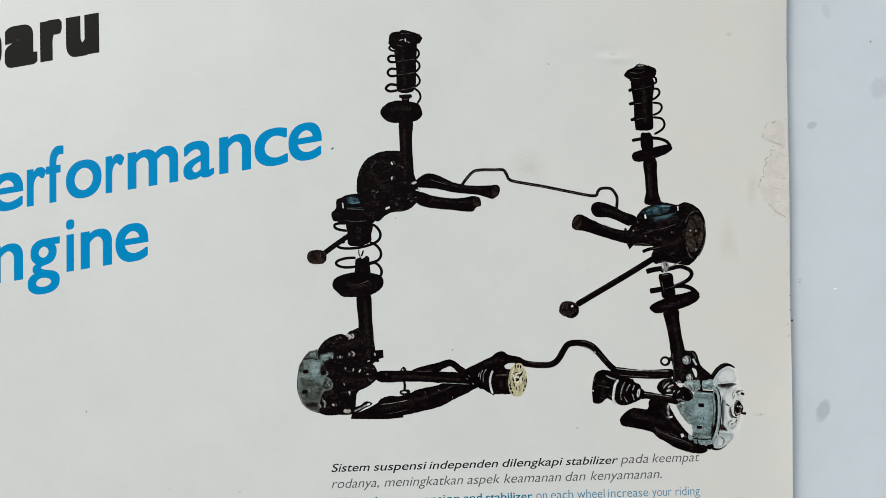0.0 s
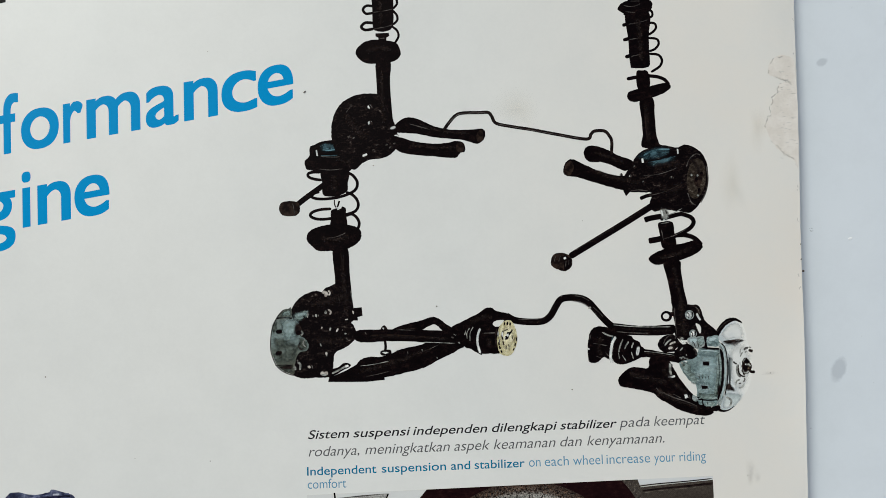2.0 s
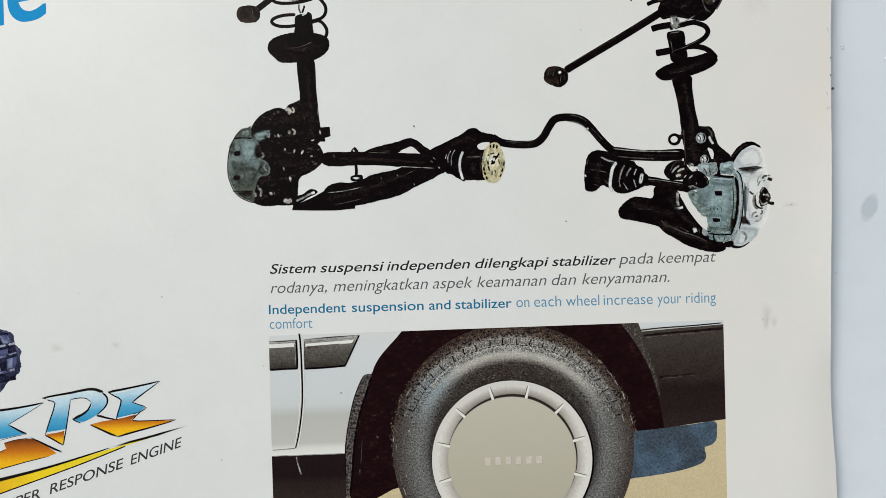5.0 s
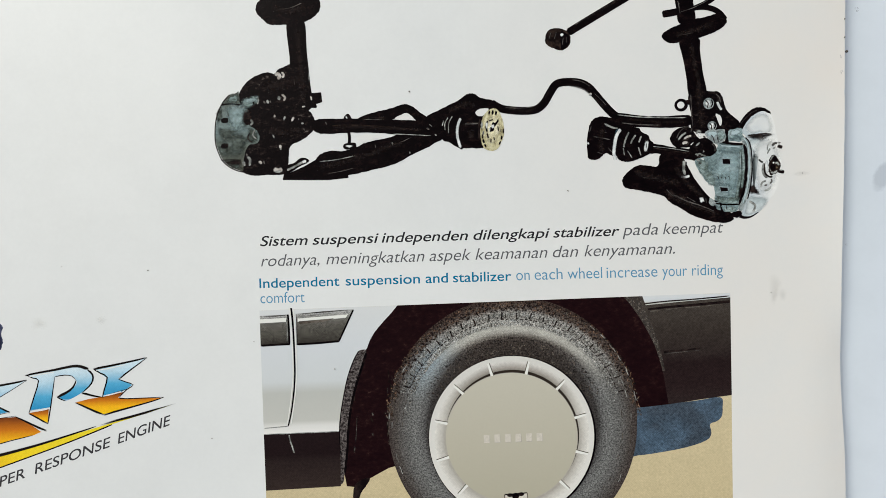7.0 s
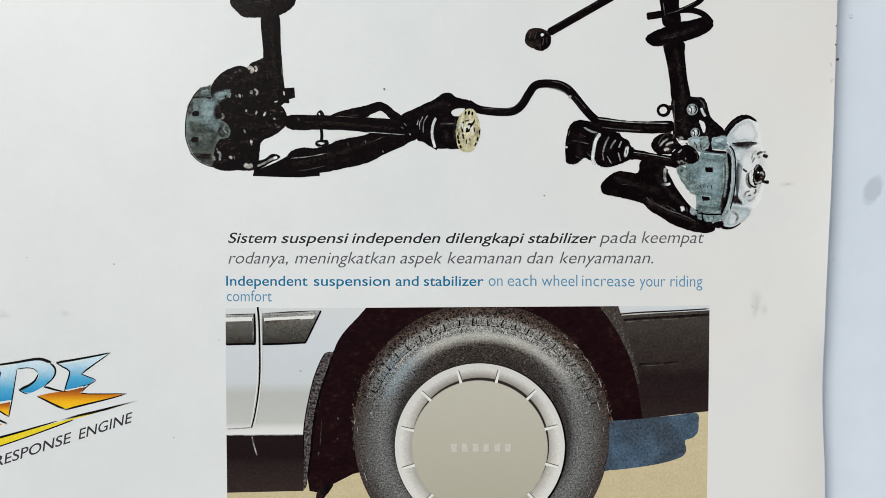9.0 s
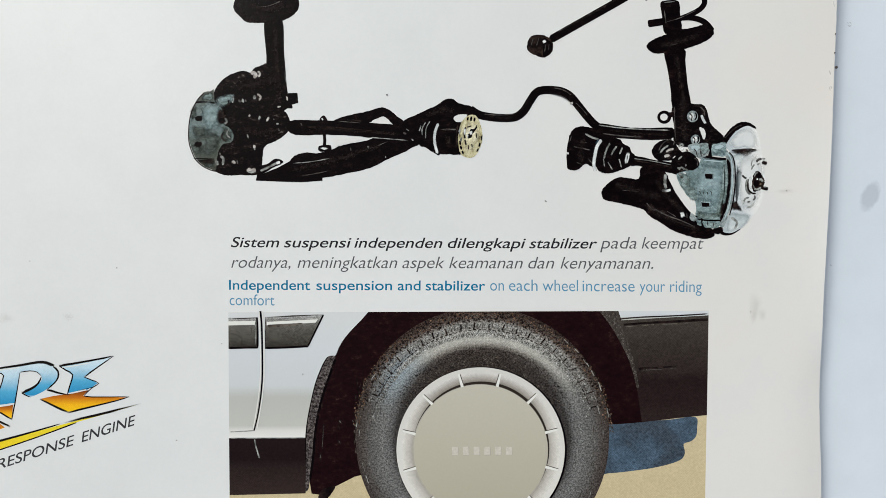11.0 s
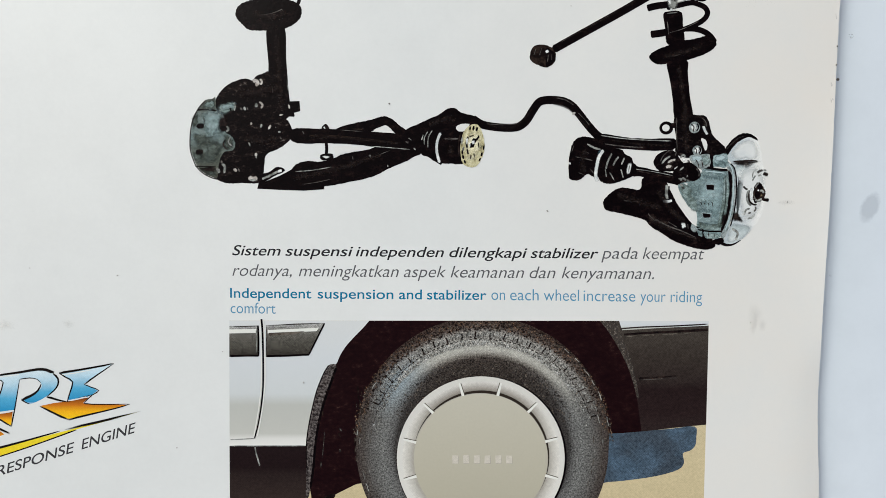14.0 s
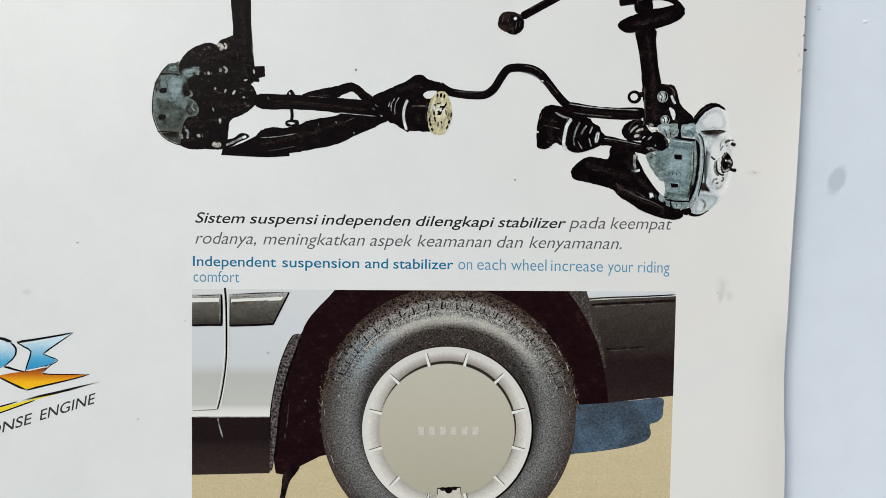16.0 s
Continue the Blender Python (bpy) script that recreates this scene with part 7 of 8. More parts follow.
    # broken moulding lines round the flanks
    for r, a0, a1, w in ((17.5, 140, 196, 0.13), (18.6, 140, 190, 0.13), (18.1, 150, 185, 0.1), (16.5, 150, 186, 0.09), (19.3, 52, 8, 0.14), (16.4, 8, -40, 0.14), (17.7, 24, -40, 0.13), (14.6, 165, 195, 0.1), (16.9, 190, 225, 0.12), (17.9, 190, 225, 0.12)):
        n = int(abs(a1 - a0) / 1.5)
        pts = [at(r - (0.5 * k / n if r > 19 else 0.0) + rnd.uniform(-0.08, 0.08), radians(a0 + (a1 - a0) * k / n)) for k in range(n + 1)]
        for k in range(0, n - 3, 4):
            if rnd.random() < 0.85:
                stroke("sidewall_line", pts[k:k + rnd.randint(3, 4)], w, M_TREADMID if rnd.random() < 0.55 else M_TREADLIGHT, photo, 3)
    # moulded size marks, unreadable
    for k in range(9):
        b = radians(-50 - k * 2.2)
        stroke("sidewall_letter", [at(14.1 + 0.2 * (k % 2), b), at(15.4, b + 0.02), at(15.2, b + 0.03)], 0.2, M_TREADLIGHT, photo, 2)


def hub_cap(photo):
    c = (1.97, -20.21)
    R, r = 12.35, 9.85
    oval("cap_shadow", (c[0] + 0.1, c[1] - 0.05), R + 0.16, R + 0.16, M_BLACK, photo, 0, 96)
    oval("wheel_trim_ring", c, R, R, M_CAPRING, photo, 0, 96, "pale silver slotted wheel trim")
    oval("trim_slope", (c[0] + 0.05, c[1] - 0.02), R - 0.75, R - 0.75, M_CAPSLOPE, photo, 0, 96)
    oval("trim_shade", (c[0] + 0.08, c[1] + 0.26), r + 0.16, r + 0.16, M_CAPSHADE, photo, 0, 96)
    oval("trim_groove", (c[0] - 0.05, c[1] - 0.08), r + 0.1, r + 0.1, M_CAPGROOVE, photo, 0, 96)
    for k in range(12):
        a = radians(15.5 + 30 * k)
        d, t = Vector((math.cos(a), math.sin(a))), Vector((-math.sin(a), math.cos(a)))
        p, q = Vector(c) + d * (r - 0.2), Vector(c) + d * (R - 0.6)
        s = 1 if math.cos(a) > 0 else -1
        stroke("rib_shade", [p + t * 0.27 * s, q + t * 0.2 * s], 0.2, M_CAPDARK, photo, 1)
        stroke("rib", [p, q], 0.36, M_WHITE, photo, 1, taper=(1.2, 0.75))
    oval("hub_cap", c, r - 0.02, r - 0.05, M_CAP, photo, 0, 96, "smooth warm-grey hub cap")
    # six plain marks stand for the moulded lettering
    x0, x1 = -2.57, 6.92
    for k in range(6):
        x = x0 + (x1 - x0) * (k + 0.5) / 6
        y = c[1] - 0.05
        w, h = 0.42, 0.6
        for name, dx, dy, m in (("moulded_shade", 0.08, -0.08, M_CAPGROOVE), ("moulded_mark", 0, 0, M_CAPLIGHT)):
            blob(name, [(x - w + dx, y - h + dy), (x + w + dx, y - h + dy), (x + w + dx, y + h + dy), (x - w + dx, y + h + dy)], m, photo, 1)
    # valve cut-out at the bottom
    blob("valve_cutout", [(0.62, -28.89), (4.02, -28.72), (4.30, -31.96), (0.47, -31.96)], M_CAPLIGHT, photo, 1)
    stroke("valve_edge", [(0.62, -28.89), (4.02, -28.72)], 0.3, M_BLACK, photo, 1)
    for a in ([(0.62, -28.89), (0.63, -29.91)], [(4.02, -28.72), (4.12, -29.91)], [(-0.45, -29.58), (-0.53, -31.11)], [(4.94, -29.57), (5.12, -31.10)]):
        stroke("valve_edge", a, 0.22, M_CAPDARK, photo, 1)
    oval("valve", (2.28, -29.15), 0.55, 0.5, M_BLACK, photo, 0, 16)
    for p in [(1.45, -28.98), (3.11, -28.89)]:
        oval("valve_clip", p, 0.45, 0.3, M_SOFTBLACK, photo, 0, 12)


M_SAND = fade_mat("sand_ink", [(0.0, (190, 174, 134)), (0.55, (198, 183, 146)), (1.0, (203, 190, 157))], grain=0.12)
M_BODY = fade_mat("silver_body_ink", [(0.0, (224, 223, 217)), (0.06, (214, 213, 207)), (0.1, (188, 188, 180)), (0.33, (182, 183, 176)), (0.42, (200, 204, 203)), (0.7, (203, 207, 208)), (1.0, (208, 210, 208))], grain=0.015)
M_FLAP = blotch_mat("rubber_ink", (44, 38, 37), (104, 97, 94), 2600.0, grain=0.5)
M_BLUESHADE = blotch_mat("blue_shadow_ink", (62, 72, 82), (74, 92, 108), 160.0, grain=0.5)
M_CLAD = fade_mat("cladding_ink", [(0.0, (46, 37, 35)), (0.2, (40, 29, 28)), (0.42, (36, 26, 25)), (0.5, (46, 38, 35)), (0.7, (54, 47, 42)), (1.0, (68, 62, 56))], grain=0.35, wobble=0.07)
M_ARCHLIP = feather(blotch_mat("arch_lip_ink", (58, 51, 46), (96, 90, 83), 2400.0, grain=0.4), 1.0, 0.8, 0.6)
M_ARCH = cast_mat("maroon_black_ink", [(0.5, (18, 5, 7)), (0.8, (28, 11, 12)), (0.92, (38, 20, 19)), (1.0, (62, 44, 38))], 1100.0)
M_SILL = fade_mat("sill_ink", [(0.0, (52, 42, 38)), (0.5, (40, 31, 29)), (0.62, (30, 20, 20)), (1.0, (32, 22, 22))], grain=0.25)
M_TRIM = fade_mat("trim_ink", [(0.0, (44, 40, 36)), (0.3, (76, 73, 66)), (0.6, (92, 89, 82)), (0.75, (104, 102, 96)), (0.88, (150, 149, 144)), (1.0, (170, 170, 166))], grain=0.5)
M_WHITE = ink_mat("white_ink", (222, 222, 214), grain=0.04)
M_TYRE = tyre_mat("tyre_ink", [(0.55, (54, 47, 42)), (0.66, (58, 51, 46)), (0.69, (68, 61, 56)), (0.715, (120, 115, 107)), (0.735, (162, 159, 150)), (0.76, (178, 176, 166)), (0.785, (160, 158, 150)), (0.82, (166, 164, 157)), (0.845, (118, 115, 109)), (0.865, (146, 144, 138)), (0.89, (120, 115, 109)), (0.915, (84, 74, 68)), (0.96, (56, 45, 40))],
                  [(0.55, (48, 43, 40)), (0.64, (58, 55, 53)), (0.67, (92, 91, 89)), (0.73, (110, 110, 107)), (0.79, (98, 97, 94)), (0.82, (92, 90, 87)), (0.87, (76, 71, 67)), (0.92, (66, 58, 54)), (0.96, (48, 40, 36))], (128, 143, 150))
M_LUGBROWN = feather(blotch_mat("brown_lug_ink", (84, 62, 48), (128, 104, 86), 900.0), 0.95)
M_TREADPALE = feather(blotch_mat("tread_pale_ink", (164, 163, 156), (206, 205, 198), 900.0), 0.95)
M_TYREDIM = feather(blotch_mat("tyre_dim_ink", (48, 42, 38), (86, 81, 76), 900.0), 0.95)
M_TYREDARK = feather(blotch_mat("tyre_dark_ink", (34, 28, 26), (60, 52, 48), 900.0), 0.95)
M_TREADMID = feather(blotch_mat("tread_mid_ink", (66, 58, 51), (104, 97, 88), 900.0), 0.95)
M_TREADLIGHT = feather(blotch_mat("tread_light_ink", (112, 110, 104), (172, 172, 166), 900.0), 0.95)
M_CAPRING = fade_mat("trim_ring_ink", [(0.0, (216, 213, 204)), (0.5, (212, 210, 202)), (1.0, (206, 204, 196))], grain=0.03)
M_CAPSLOPE = radial_mat("trim_slope_ink", [(0.86, (108, 102, 93)), (0.90, (138, 132, 122)), (0.95, (174, 169, 160)), (1.0, (206, 203, 195))], [(0.85, (150, 144, 134)), (0.92, (188, 184, 174)), (1.0, (214, 211, 202))], 0.0116, 1.0, 0.12, 0.02)
M_CAPGROOVE = ink_mat("trim_groove_ink", (168, 163, 152))
M_CAPSHADE = ink_mat("cap_gap_ink", (48, 41, 35))
M_CAPDARK = ink_mat("cap_shade_ink", (84, 76, 66))
M_CAP = fade_mat("hub_cap_ink", [(0.0, (172, 167, 147)), (0.5, (181, 176, 158)), (1.0, (188, 184, 168))], grain=0.02)
M_CAPLIGHT = ink_mat("cap_light_ink", (199, 193, 180))
photo, tyre_centre = wheel_photo()
tyre_marks(photo, tyre_centre)
hub_cap(photo)


# ---- the printed emblem and engine piece ----
M_CHROMEBLUE = fade_mat("emblem_blue_ink", [(0.0, (214, 228, 232)), (0.1, (44, 140, 186)), (0.4, (84, 166, 202)), (0.75, (182, 210, 222)), (1.0, (206, 222, 228))], wobble=0.08)
M_AMBER = fade_mat("emblem_amber_ink", [(0.0, (244, 200, 30)), (0.4, (238, 176, 30)), (0.7, (196, 112, 28)), (1.0, (120, 60, 26))], wobble=0.1)
M_YELLOW = fade_mat("emblem_yellow_ink", [(0.0, (222, 150, 40)), (0.35, (236, 206, 40)), (1.0, (214, 206, 60))], axis="X")
M_ENGINE = cast_mat("engine_ink", [(0.5, (18, 19, 30)), (0.7, (42, 46, 68)), (0.82, (80, 86, 112)), (0.96, (150, 156, 174))], 420.0, (1.4, 0.8, 1.0))
M_OUTLINE = feather(ink_mat("dark_outline_ink", (26, 21, 19)), 0.45, 1.0, 0.3)
M_ENGINEDARK = blotch_mat("engine_dark_ink", (16, 16, 30), (44, 46, 70), 900.0)
M_ENGINELIGHT = feather(blotch_mat("engine_light_ink", (116, 120, 144), (182, 186, 200), 700.0), 0.5)
M_ENGINESHEEN = feather(blotch_mat("engine_sheen_ink", (70, 76, 108), (130, 138, 168), 700.0), 0.5)
M_ENGINEBLUE = fade_mat("engine_blue_ink", [(0.0, (52, 52, 84)), (0.5, (84, 90, 126)), (1.0, (60, 64, 96))])


def emblem():
    Ink.start()
    e = fill("emblem", [(-83.99, -21.90), (-78.57, -20.83), (-69.56, -18.90), (-60.10, -16.36), (-48.41, -13.29), (-52.46, -14.48), (-57.86, -15.99), (-65.10, -18.60), (-75.97, -22.17), (-84.14, -24.86)], M_YELLOW, brochure, "chrome-blue and amber printed emblem")
    stroke("emblem_line", [(-83.99, -21.99), (-78.57, -20.83), (-69.56, -18.81), (-60.09, -16.19)], 0.5, M_OUTLINE, e, taper=(1.4, 0.3))
    blob("emblem_line", [(-59.46, -16.03), (-57.11, -15.22), (-52.44, -14.13), (-48.32, -13.20), (-52.28, -14.49), (-56.50, -15.50)], M_OUTLINE, e, 2)
    stroke("emblem_line", [(-84.15, -24.95), (-75.97, -22.26), (-65.10, -18.69), (-57.68, -16.00)], 0.2, M_RUST, e)
    fill("emblem_blue", [(-79.80, -10.07), (-78.01, -9.86), (-75.32, -9.60), (-72.64, -9.25), (-70.22, -8.88), (-72.70, -10.49), (-75.62, -12.00), (-74.24, -12.85), (-73.12, -13.51), (-75.55, -13.96), (-77.52, -14.34), (-79.98, -13.63)], M_CHROMEBLUE, e)
    fill("emblem_amber", [(-76.48, -14.82), (-74.68, -14.44), (-71.82, -14.27), (-70.27, -15.30), (-69.07, -16.15), (-68.38, -16.71), (-69.65, -17.20), (-73.07, -17.80), (-78.49, -19.22), (-81.20, -19.85), (-81.08, -17.53), (-78.36, -16.72), (-76.17, -15.73)], M_AMBER, e)
    for a, w, t in (([(-79.80, -10.07), (-78.01, -9.86), (-75.32, -9.60), (-72.64, -9.25), (-69.95, -8.81)], 0.44, (1.0, 0.5)), ([(-69.95, -8.81), (-72.70, -10.40), (-75.62, -12.00)], 0.14, (0.6, 0.8)), ([(-75.62, -12.00), (-74.24, -12.85), (-72.86, -13.61)], 0.3, (0.6, 1.0)), ([(-79.07, -13.13), (-77.86, -13.88), (-77.17, -14.44)], 0.4, (1.0, 0.6)), ([(-77.17, -14.44), (-75.19, -13.97), (-73.03, -13.60)], 0.14, (0.6, 0.6)), ([(-76.48, -14.91), (-74.68, -14.44), (-72.00, -14.17)], 0.14, (0.8, 0.6)), ([(-72.17, -14.17), (-70.09, -15.31), (-67.58, -16.64)], 0.36, (0.5, 1.0)), ([(-81.08, -17.53), (-78.36, -16.72), (-76.36, -15.90)], 0.2, (1.0, 0.6)), ([(-81.20, -19.85), (-78.49, -19.22), (-73.07, -17.89), (-69.65, -17.20)], 0.18, (1.0, 0.6))):
        stroke("emblem_outline", a, w, M_OUTLINE, e, 2, taper=t)
    # the second letter: stem, bowl and amber foot
    fill("emblem_blue", [(-69.95, -8.08), (-68.17, -7.74), (-65.88, -7.39), (-65.68, -8.41), (-66.17, -10.21), (-66.72, -13.12), (-69.78, -13.55), (-69.18, -11.49), (-68.22, -8.93)], M_CHROMEBLUE, e)
    fill("emblem_blue", spline([(-65.97, -7.48), (-64.37, -7.22), (-62.93, -7.05), (-61.76, -7.13), (-60.77, -7.64), (-60.21, -8.40), (-60.24, -9.26), (-60.87, -10.11), (-61.91, -10.97), (-62.94, -11.57), (-64.15, -12.08), (-64.65, -12.08)], False, 3) + spline([(-65.47, -11.40), (-64.27, -10.97), (-63.23, -10.29), (-62.61, -9.60), (-62.67, -8.92), (-63.32, -8.41), (-64.49, -8.24), (-65.68, -8.41)], False, 3), M_CHROMEBLUE, e)
    fill("emblem_amber", [(-70.04, -13.81), (-66.98, -13.20), (-67.32, -15.35)], M_AMBER, e)
    # the third letter over the long amber tail
    fill("emblem_blue", [(-59.76, -7.47), (-58.07, -7.21), (-55.03, -6.69), (-52.08, -6.18), (-54.23, -7.71), (-56.29, -9.08), (-54.31, -10.10), (-55.17, -10.69), (-56.02, -11.12), (-58.91, -11.73), (-58.52, -10.45), (-58.05, -8.91)], M_CHROMEBLUE, e)
    fill("emblem_amber", [(-62.89, -12.42), (-60.94, -11.99), (-58.91, -11.73), (-55.69, -11.12), (-56.56, -11.98), (-55.39, -12.15), (-50.00, -12.22), (-51.70, -12.65), (-55.27, -13.52), (-58.84, -14.38)], M_AMBER, e)
    for a, w, t in (([(-70.20, -8.08), (-68.17, -7.74), (-65.63, -7.39), (-63.09, -6.96), (-61.75, -7.05), (-60.68, -7.55)], 0.46, (0.5, 1.0)), ([(-60.77, -7.55), (-60.12, -8.32), (-60.16, -9.26), (-60.78, -10.11), (-61.83, -10.97)], 0.3, (1.0, 0.5)), ([(-70.03, -8.00), (-69.04, -8.51), (-68.22, -8.93), (-68.99, -11.15), (-70.04, -13.81)], 0.24, (0.6, 0.8)), ([(-70.04, -13.81), (-68.64, -14.66), (-67.33, -15.52)], 0.28, (0.8, 0.8)), ([(-67.33, -15.52), (-66.71, -13.03), (-66.18, -10.46), (-65.76, -8.41)], 0.18, (1.2, 0.6)), ([(-65.76, -8.41), (-64.32, -8.24), (-63.24, -8.41), (-62.67, -9.00)], 0.16, (1.0, 0.6)), ([(-62.59, -9.09), (-63.14, -10.11), (-64.18, -10.88), (-65.64, -11.49)], 0.42, (0.4, 1.0)), ([(-65.64, -11.49), (-64.98, -11.91), (-64.32, -12.17)], 0.22, (1.0, 0.4)),
                    ([(-59.92, -7.47), (-58.07, -7.21), (-55.03, -6.69), (-51.82, -6.09)], 0.44, (0.8, 0.5)), ([(-59.92, -7.47), (-58.94, -8.15), (-57.96, -8.82), (-58.44, -10.45), (-58.91, -11.81)], 0.26, (0.8, 0.7)), ([(-51.82, -6.09), (-54.23, -7.71), (-56.29, -9.16)], 0.3, (0.4, 0.8)), ([(-56.29, -9.16), (-55.30, -9.59), (-54.14, -10.10), (-55.17, -10.78), (-56.48, -11.98)], 0.18, (0.8, 0.8)), ([(-61.91, -10.97), (-60.41, -11.47), (-58.91, -11.81)], 0.36, (1.0, 0.5)), ([(-58.91, -11.81), (-57.04, -11.21), (-55.00, -10.69)], 0.16, (0.8, 0.6)), ([(-62.98, -12.42), (-61.00, -13.45), (-58.93, -14.47)], 0.34, (0.6, 1.0)), ([(-58.93, -14.47), (-55.27, -13.60), (-51.70, -12.74), (-49.67, -12.14)], 0.3, (1.0, 0.4)), ([(-56.39, -11.98), (-55.22, -12.15), (-49.67, -12.14)], 0.22, (0.8, 0.6))):
        stroke("emblem_outline", a, w, M_OUTLINE, e, 2, taper=t)
    for a, w in (([(-69.78, -13.55), (-68.25, -13.38), (-66.80, -13.12)], 0.3), ([(-69.71, -8.34), (-68.01, -7.99), (-65.82, -7.73)], 0.16), ([(-59.51, -7.72), (-57.91, -7.55), (-55.21, -7.03)], 0.14), ([(-58.74, -11.64), (-57.38, -11.38), (-56.02, -11.04)], 0.2)):
        stroke("emblem_bevel", a, w, M_PAPERINK, e, 2)
    for piece in (("SUPER", -0.4167, -0.0792), ("RESPONSE", -0.0042, 0.5542), ("ENGINE", 0.6167, 1.0000)):
        boxed("emblem_word", [piece], (-69.70, -23.09), (-49.13, -16.42), (-69.44, -21.49), M_EMBLEMTEXT, e, 0.006, "E", label="slanted black capital letters")


def engine_piece():
    Ink.start()
    e = blob("engine_print", [(-86.08, 1.95), (-80.63, 2.56), (-78.63, 2.85), (-77.61, 3.35), (-76.10, 2.84), (-74.23, 2.14), (-73.86, 0.40), (-73.00, -0.54), (-73.25, -1.98), (-73.12, -3.08), (-73.81, -4.32), (-75.22, -5.36), (-76.94, -7.29), (-78.79, -8.13), (-81.23, -10.04), (-86.85, -13.74)], M_ENGINE, brochure, 2, "printed dark blue engine block", rag=0.08)
    blob("engine_side", [(-86.45, -5.57), (-81.02, -5.50), (-78.74, -5.22), (-76.88, -6.02), (-76.56, -6.94), (-78.60, -7.95), (-81.23, -10.04), (-86.83, -13.29)], M_ENGINEBLUE, e, 2)
    rnd = random.Random(5)
    fins = ([(-82.47, 1.90), (-78.83, 2.40), (-74.76, 2.52)], [(-82.58, -0.45), (-78.04, -0.08), (-73.85, 0.58)], [(-82.71, -2.99), (-79.05, -2.31), (-76.76, -1.67), (-73.56, -0.79)], [(-82.80, -4.98), (-78.24, -4.24), (-73.86, -3.41)])
    rows = [spline(f, False, 12) for f in fins]
    for k, row in enumerate(rows):
        low = rows[k + 1] if k < 3 else [p + Vector((0, -1.7)) for p in row]
        # cylinders and gaps between two fins
        u = 0.0
        while u < 0.97:
            v = min(u + rnd.uniform(0.08, 0.2), 0.99)
            a, b = row[int(u * (len(row) - 1))], row[int(v * (len(row) - 1))]
            c, d = low[int(v * (len(low) - 1))], low[int(u * (len(low) - 1))]
            m = rnd.choice((M_ENGINEDARK, M_ENGINEDARK, M_ENGINEBLUE, M_ENGINESHEEN))
            drop = Vector((0, -0.35))
            blob("engine_cell", [a + drop, b + drop, c - drop * 0.4, d - drop * 0.4], m, e, 1, rag=0.1)
            u = v + rnd.uniform(0.0, 0.03)
        stroke("engine_fin_shade", [(p[0], p[1] - 0.42) for p in row[::4]], 0.34, M_ENGINEDARK, e)
        n = len(row)
        for q in range(0, n - 4, 5):
            stroke("engine_fin", row[q:q + rnd.randint(4, 6)], rnd.uniform(0.2, 0.36), M_ENGINELIGHT if rnd.random() < 0.7 else M_ENGINESHEEN, e, 2)


emblem()
engine_piece()


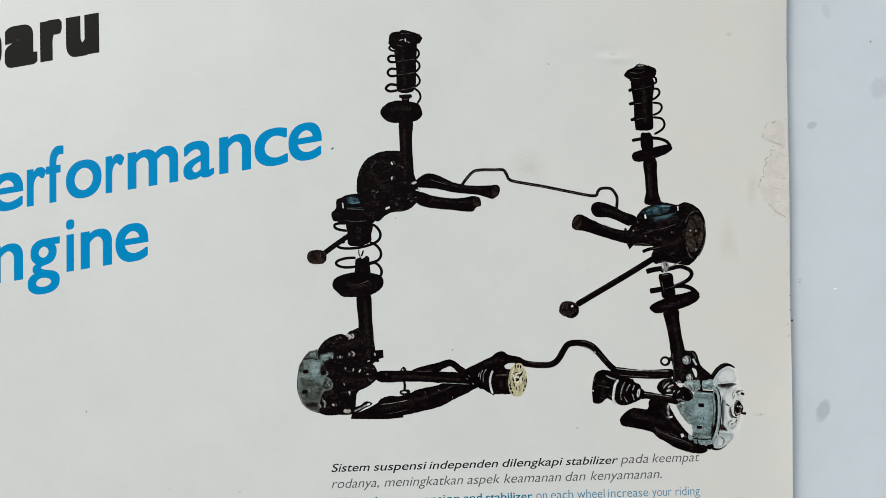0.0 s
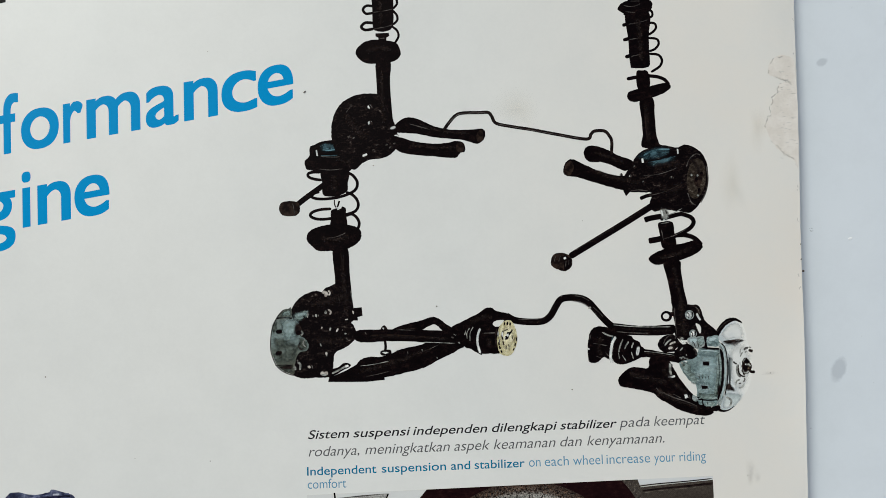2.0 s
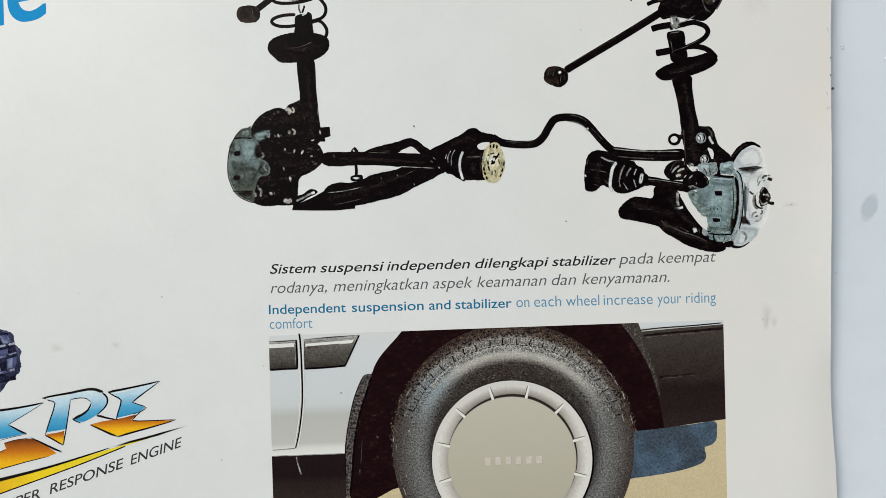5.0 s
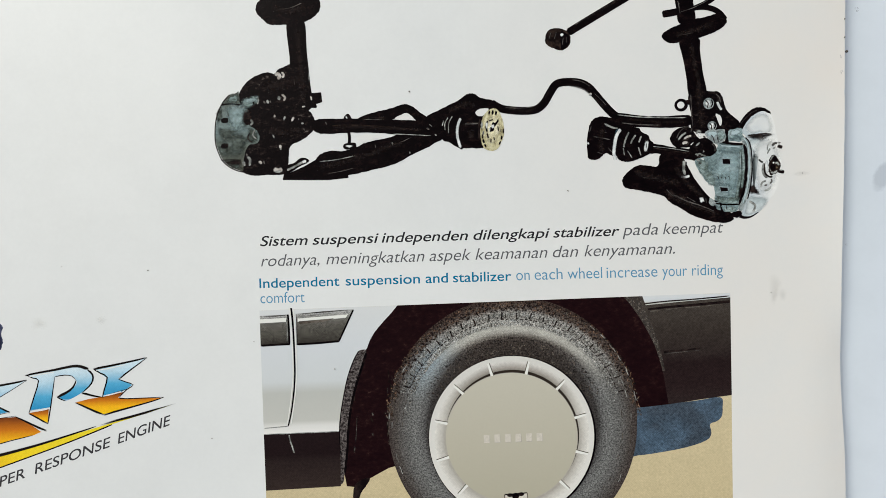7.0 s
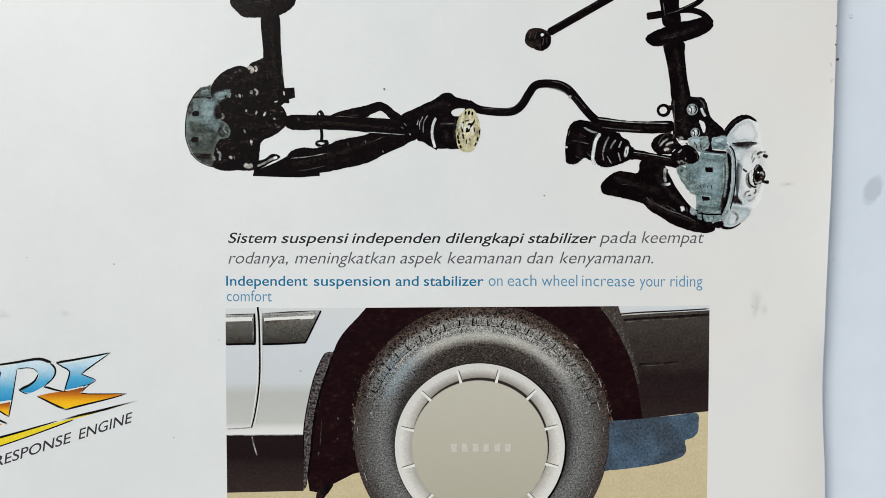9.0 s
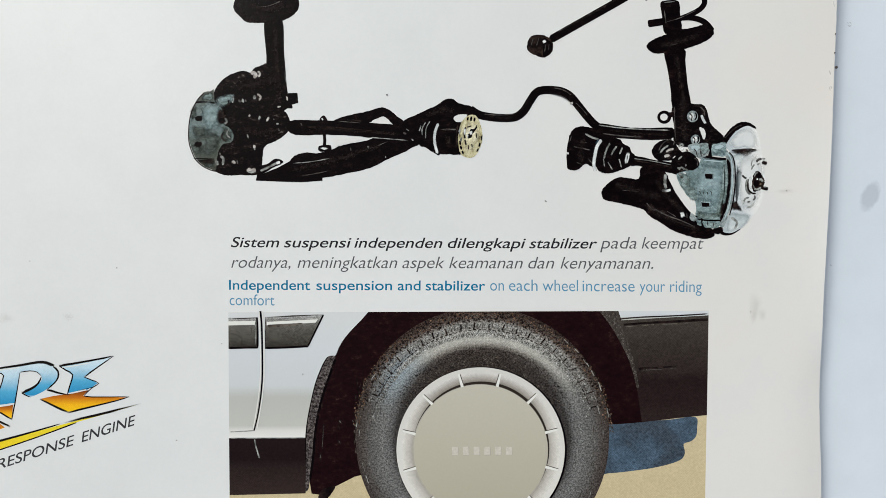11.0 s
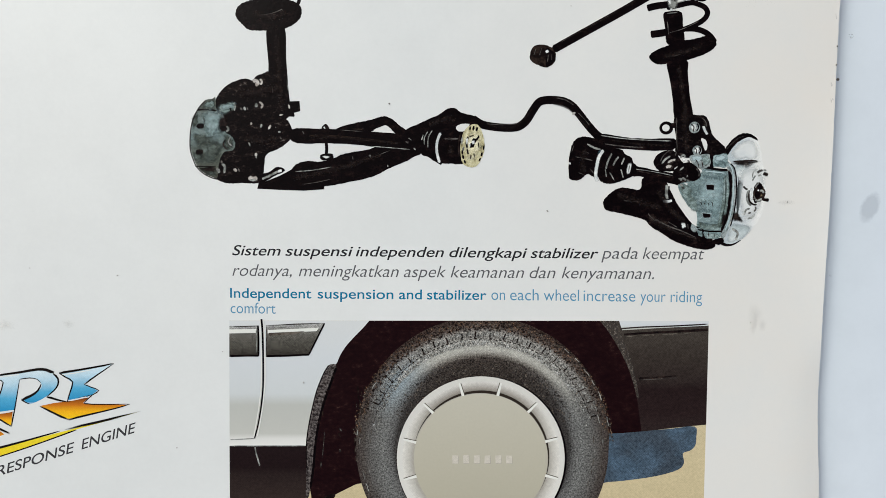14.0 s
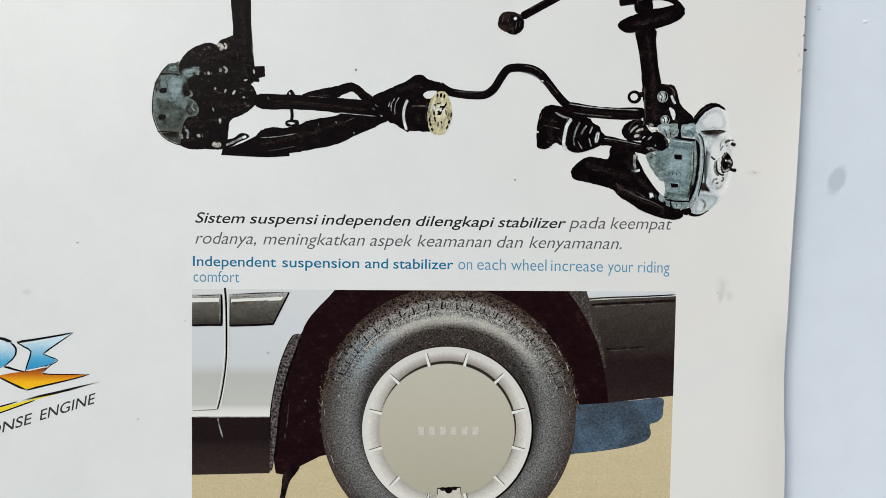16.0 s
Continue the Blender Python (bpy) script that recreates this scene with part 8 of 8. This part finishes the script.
# ---- wear along the outer edge ----
def wear():
    Ink.start()
    rnd = random.Random(3)
    a = blob("torn_patch", [(48.24, 71.27), (49.33, 72.09), (51.05, 72.26), (52.6, 70.5), (52.5, 62.0), (51.96, 67.16), (50.27, 68.05), (48.80, 68.72), (47.85, 69.17), (47.88, 70.22)], M_TORN, brochure, 3, "patch of torn paper surface", rag=0.08)
    b = blob("torn_patch", [(49.60, 67.22), (51.11, 67.60), (52.6, 66.0), (52.4, 53.5), (51.54, 54.27), (50.07, 55.15), (48.82, 56.24), (47.80, 57.75), (47.11, 59.67), (47.04, 60.94), (47.94, 62.19), (48.22, 64.29), (49.12, 65.54)], M_TORN, brochure, 3, "patch of torn paper surface", rag=0.08)
    lines = ([(48.37, 68.94), (47.86, 69.59), (48.00, 70.64), (48.89, 71.68), (50.41, 72.17)], [(49.60, 67.01), (48.91, 65.54), (48.23, 64.51), (47.95, 62.40)], [(47.94, 62.19), (47.16, 61.15), (46.90, 59.68), (47.19, 58.83)], [(47.40, 58.61), (48.20, 57.11), (49.45, 56.02), (50.27, 54.94), (51.54, 54.27)], [(49.22, 68.50), (50.70, 67.93), (51.96, 67.16)])
    for k, l in enumerate(lines):
        pts = [(p[0] + rnd.uniform(-0.22, 0.22), p[1] + rnd.uniform(-0.22, 0.22)) for p in spline(l, False, 5)]
        q = 0
        while q < len(pts) - 2:
            n = rnd.randint(2, 4)
            if rnd.random() < 0.72:
                stroke("tear_edge", pts[q:q + n], rnd.uniform(0.1, 0.26) * (1 if k < 4 else 0.7), M_TEAR, a if k == 0 else b, 2)
            q += n - 1
    # fibres torn across the bare patch
    for k in range(60):
        y = rnd.uniform(54.5, 71.0)
        x = rnd.uniform(48.6 if y < 67 else 49.5, 52.0)
        if x < 47.8 + 1.6 * abs(y - 60) / 8:
            continue
        stroke("fibre", [(x, y), (x + rnd.uniform(0.2, 0.9), y + rnd.uniform(-0.12, 0.12))], rnd.uniform(0.06, 0.14), M_FIBRE if rnd.random() < 0.6 else M_TORNLIT, b if y < 67 else a, 2)
    for k in range(14):
        y = rnd.uniform(20, 92)
        x = edge_x(y) - rnd.uniform(0.4, 0.7)
        stroke("edge_nick", [(x, y), (x + 0.12, y - rnd.uniform(0.3, 0.9))], rnd.uniform(0.1, 0.22), M_FIBRE if rnd.random() < 0.5 else M_TORNLIT, b, 2)
    # old yellow stains
    for (px, py), w, h in (((-67.58, -0.36), 1.5, 0.9), ((-58.35, -0.15), 1.2, 0.8), ((4.32, 64.40), 5.0, 4.0), ((40.92, 49.71), 2.6, 6.0), ((45.52, 60.14), 2.0, 5.0)):
        blob("stain", [(px + w * math.cos(q) * rnd.uniform(0.6, 1.3), py + h * math.sin(q) * rnd.uniform(0.6, 1.3)) for q in (0, 0.8, 1.6, 2.4, 3.2, 4.0, 4.8, 5.6)], M_STAIN, brochure, 2)
    # grey scuffs rubbed into the margin
    spots = (((41.67, 1.47), 0.9, 2.2), ((42.69, -0.38), 0.6, 1.3), ((45.66, 17.46), 1.6, 0.5), ((20.26, 85.34), 1.6, 0.5), ((42.16, 88.55), 0.9, 0.8), ((41.45, -0.36), 0.7, 1.6))
    for (px, py), w, h in spots:
        blob("scuff", [(px + w * math.cos(a) * rnd.uniform(0.6, 1.3), py + h * math.sin(a) * rnd.uniform(0.6, 1.3)) for a in (0, 0.9, 1.8, 2.7, 3.6, 4.5, 5.4)], M_SCUFF, brochure, 2)


M_FIBRE = feather(blotch_mat("grey_fibre", (170, 164, 156), (196, 191, 183), 900.0, 0.8, 0.1, 0.03), 0.9, 0.35, 0.4)
M_TORNLIT = feather(blotch_mat("pale_fibre", (226, 223, 217), (234, 232, 227), 900.0, 0.8, 0.1, 0.02), 0.7, 0.8, 0.4)
M_STAIN = feather(blotch_mat("yellow_stain", (214, 202, 178), (218, 210, 192), 200.0, 0.45, 0.25, 0.02), 1.4, 0.16, 0.3)
M_SCUFF = feather(blotch_mat("scuff_grey", (176, 171, 163), (200, 196, 188), 900.0, 0.7, 0.1, 0.02), 1.2, 0.14, 0.3)
wear()


# ---- dust on the page and the floor ----
def crumb(name, x, y, z, rx, ry, h, turn, mat, label, group):
    bm = bmesh.new()
    bmesh.ops.create_icosphere(bm, subdivisions=2, radius=1.0)
    for v in bm.verts:
        v.co *= 1 + 0.3 * noise.noise(v.co * 1.6 + Vector((x, y, 0)))
        v.co = Vector((v.co.x * rx, v.co.y * ry, v.co.z * h)) * MM
    zlow = min(v.co.z for v in bm.verts)
    for v in bm.verts:
        v.co.z -= zlow
    me = bpy.data.meshes.new(name)
    bm.to_mesh(me)
    bm.free()
    me.materials.append(mat)
    ob = new(name, me)
    ob.location, ob.rotation_euler = (x * MM, y * MM, z * MM), (0, 0, radians(turn))
    tagged(ob, label, "dust", group)


PAGE_SPECKS = [((-32.26, 69.23), 0.34, 0.13, 38, 1), ((8.18, 83.82), 0.1, 0.22, 5, 1), ((-11.23, 31.54), 0.15, 0.15, 0, 1), ((15.06, 30.14), 0.3, 0.24, 20, 0), ((-78.15, 22.48), 0.16, 0.13, 0, 1), ((14.47, 45.14), 0.09, 0.09, 0, 0), ((-21.02, 56.12), 0.18, 0.12, 30, 0), ((11.47, 16.24), 0.1, 0.1, 0, 1), ((-63.57, 7.98), 0.1, 0.1, 0, 0)]
PAGE_SPECKS += [((-50.86, 6.93), 0.12, 0.1, 0, 1), ((11.38, 16.29), 0.12, 0.1, 0, 1), ((-42.86, -18.64), 0.16, 0.1, 20, 0), ((-35.78, -4.27), 0.1, 0.1, 0, 0), ((41.00, 0.13), 0.12, 0.1, 0, 1), ((45.76, 17.55), 0.1, 0.1, 0, 1), ((-48.51, 76.81), 0.1, 0.1, 0, 0), ((-24.02, -8.84), 0.12, 0.16, 0, 0)]
for p, rx, ry, turn, dark in PAGE_SPECKS:
    crumb("dust_speck", p[0], p[1], 0.05, rx * 0.8, ry * 0.8, 0.05, turn, M_SPECK if dark else M_SPECKPALE, "tiny dark dust speck lying on the page" if dark else "tiny grey dust speck lying on the page", "dust on the page")
FLOOR_SPECKS = [((56.57, 41.98), 0.42, 0.3, -25, 0), ((54.85, 6.49), 0.3, 0.16, -35, 0), ((72.09, 88.07), 0.13, 0.13, 0, 1), ((72.52, 37.43), 0.2, 0.12, -20, 0), ((66.61, 14.15), 0.12, 0.12, 0, 0), ((64.77, 22.54), 0.13, 0.1, 0, 0), ((63.08, -30.91), 0.18, 0.1, 60, 0), ((65.84, 81.71), 0.12, 0.1, 0, 0)]
for p, rx, ry, turn, dark in FLOOR_SPECKS:
    crumb("dust_speck", p[0], p[1], -PAGE_GAP, rx, ry, 0.1, turn, M_SPECK if dark else M_GRAIN, "tiny dust speck lying on the white floor", "dust on the floor")
q = (63.60, 40.10)
crumb("paint_chip", q[0], q[1], -PAGE_GAP, 0.42, 0.2, 0.07, 20, M_CHIP, "small white chip lying on the floor", "dust on the floor")
for x, y, r in ((52.3, 34.85, 0.22), (52.1, 39.5, 0.11), (52.08, 36.9, 0.12)):
    crumb("dust_crumb", x, y, -0.05, r, r * 0.9, r * 0.6, 30, M_CRUMB, "dark crumb stuck to the page's worn edge", "dust on the page")
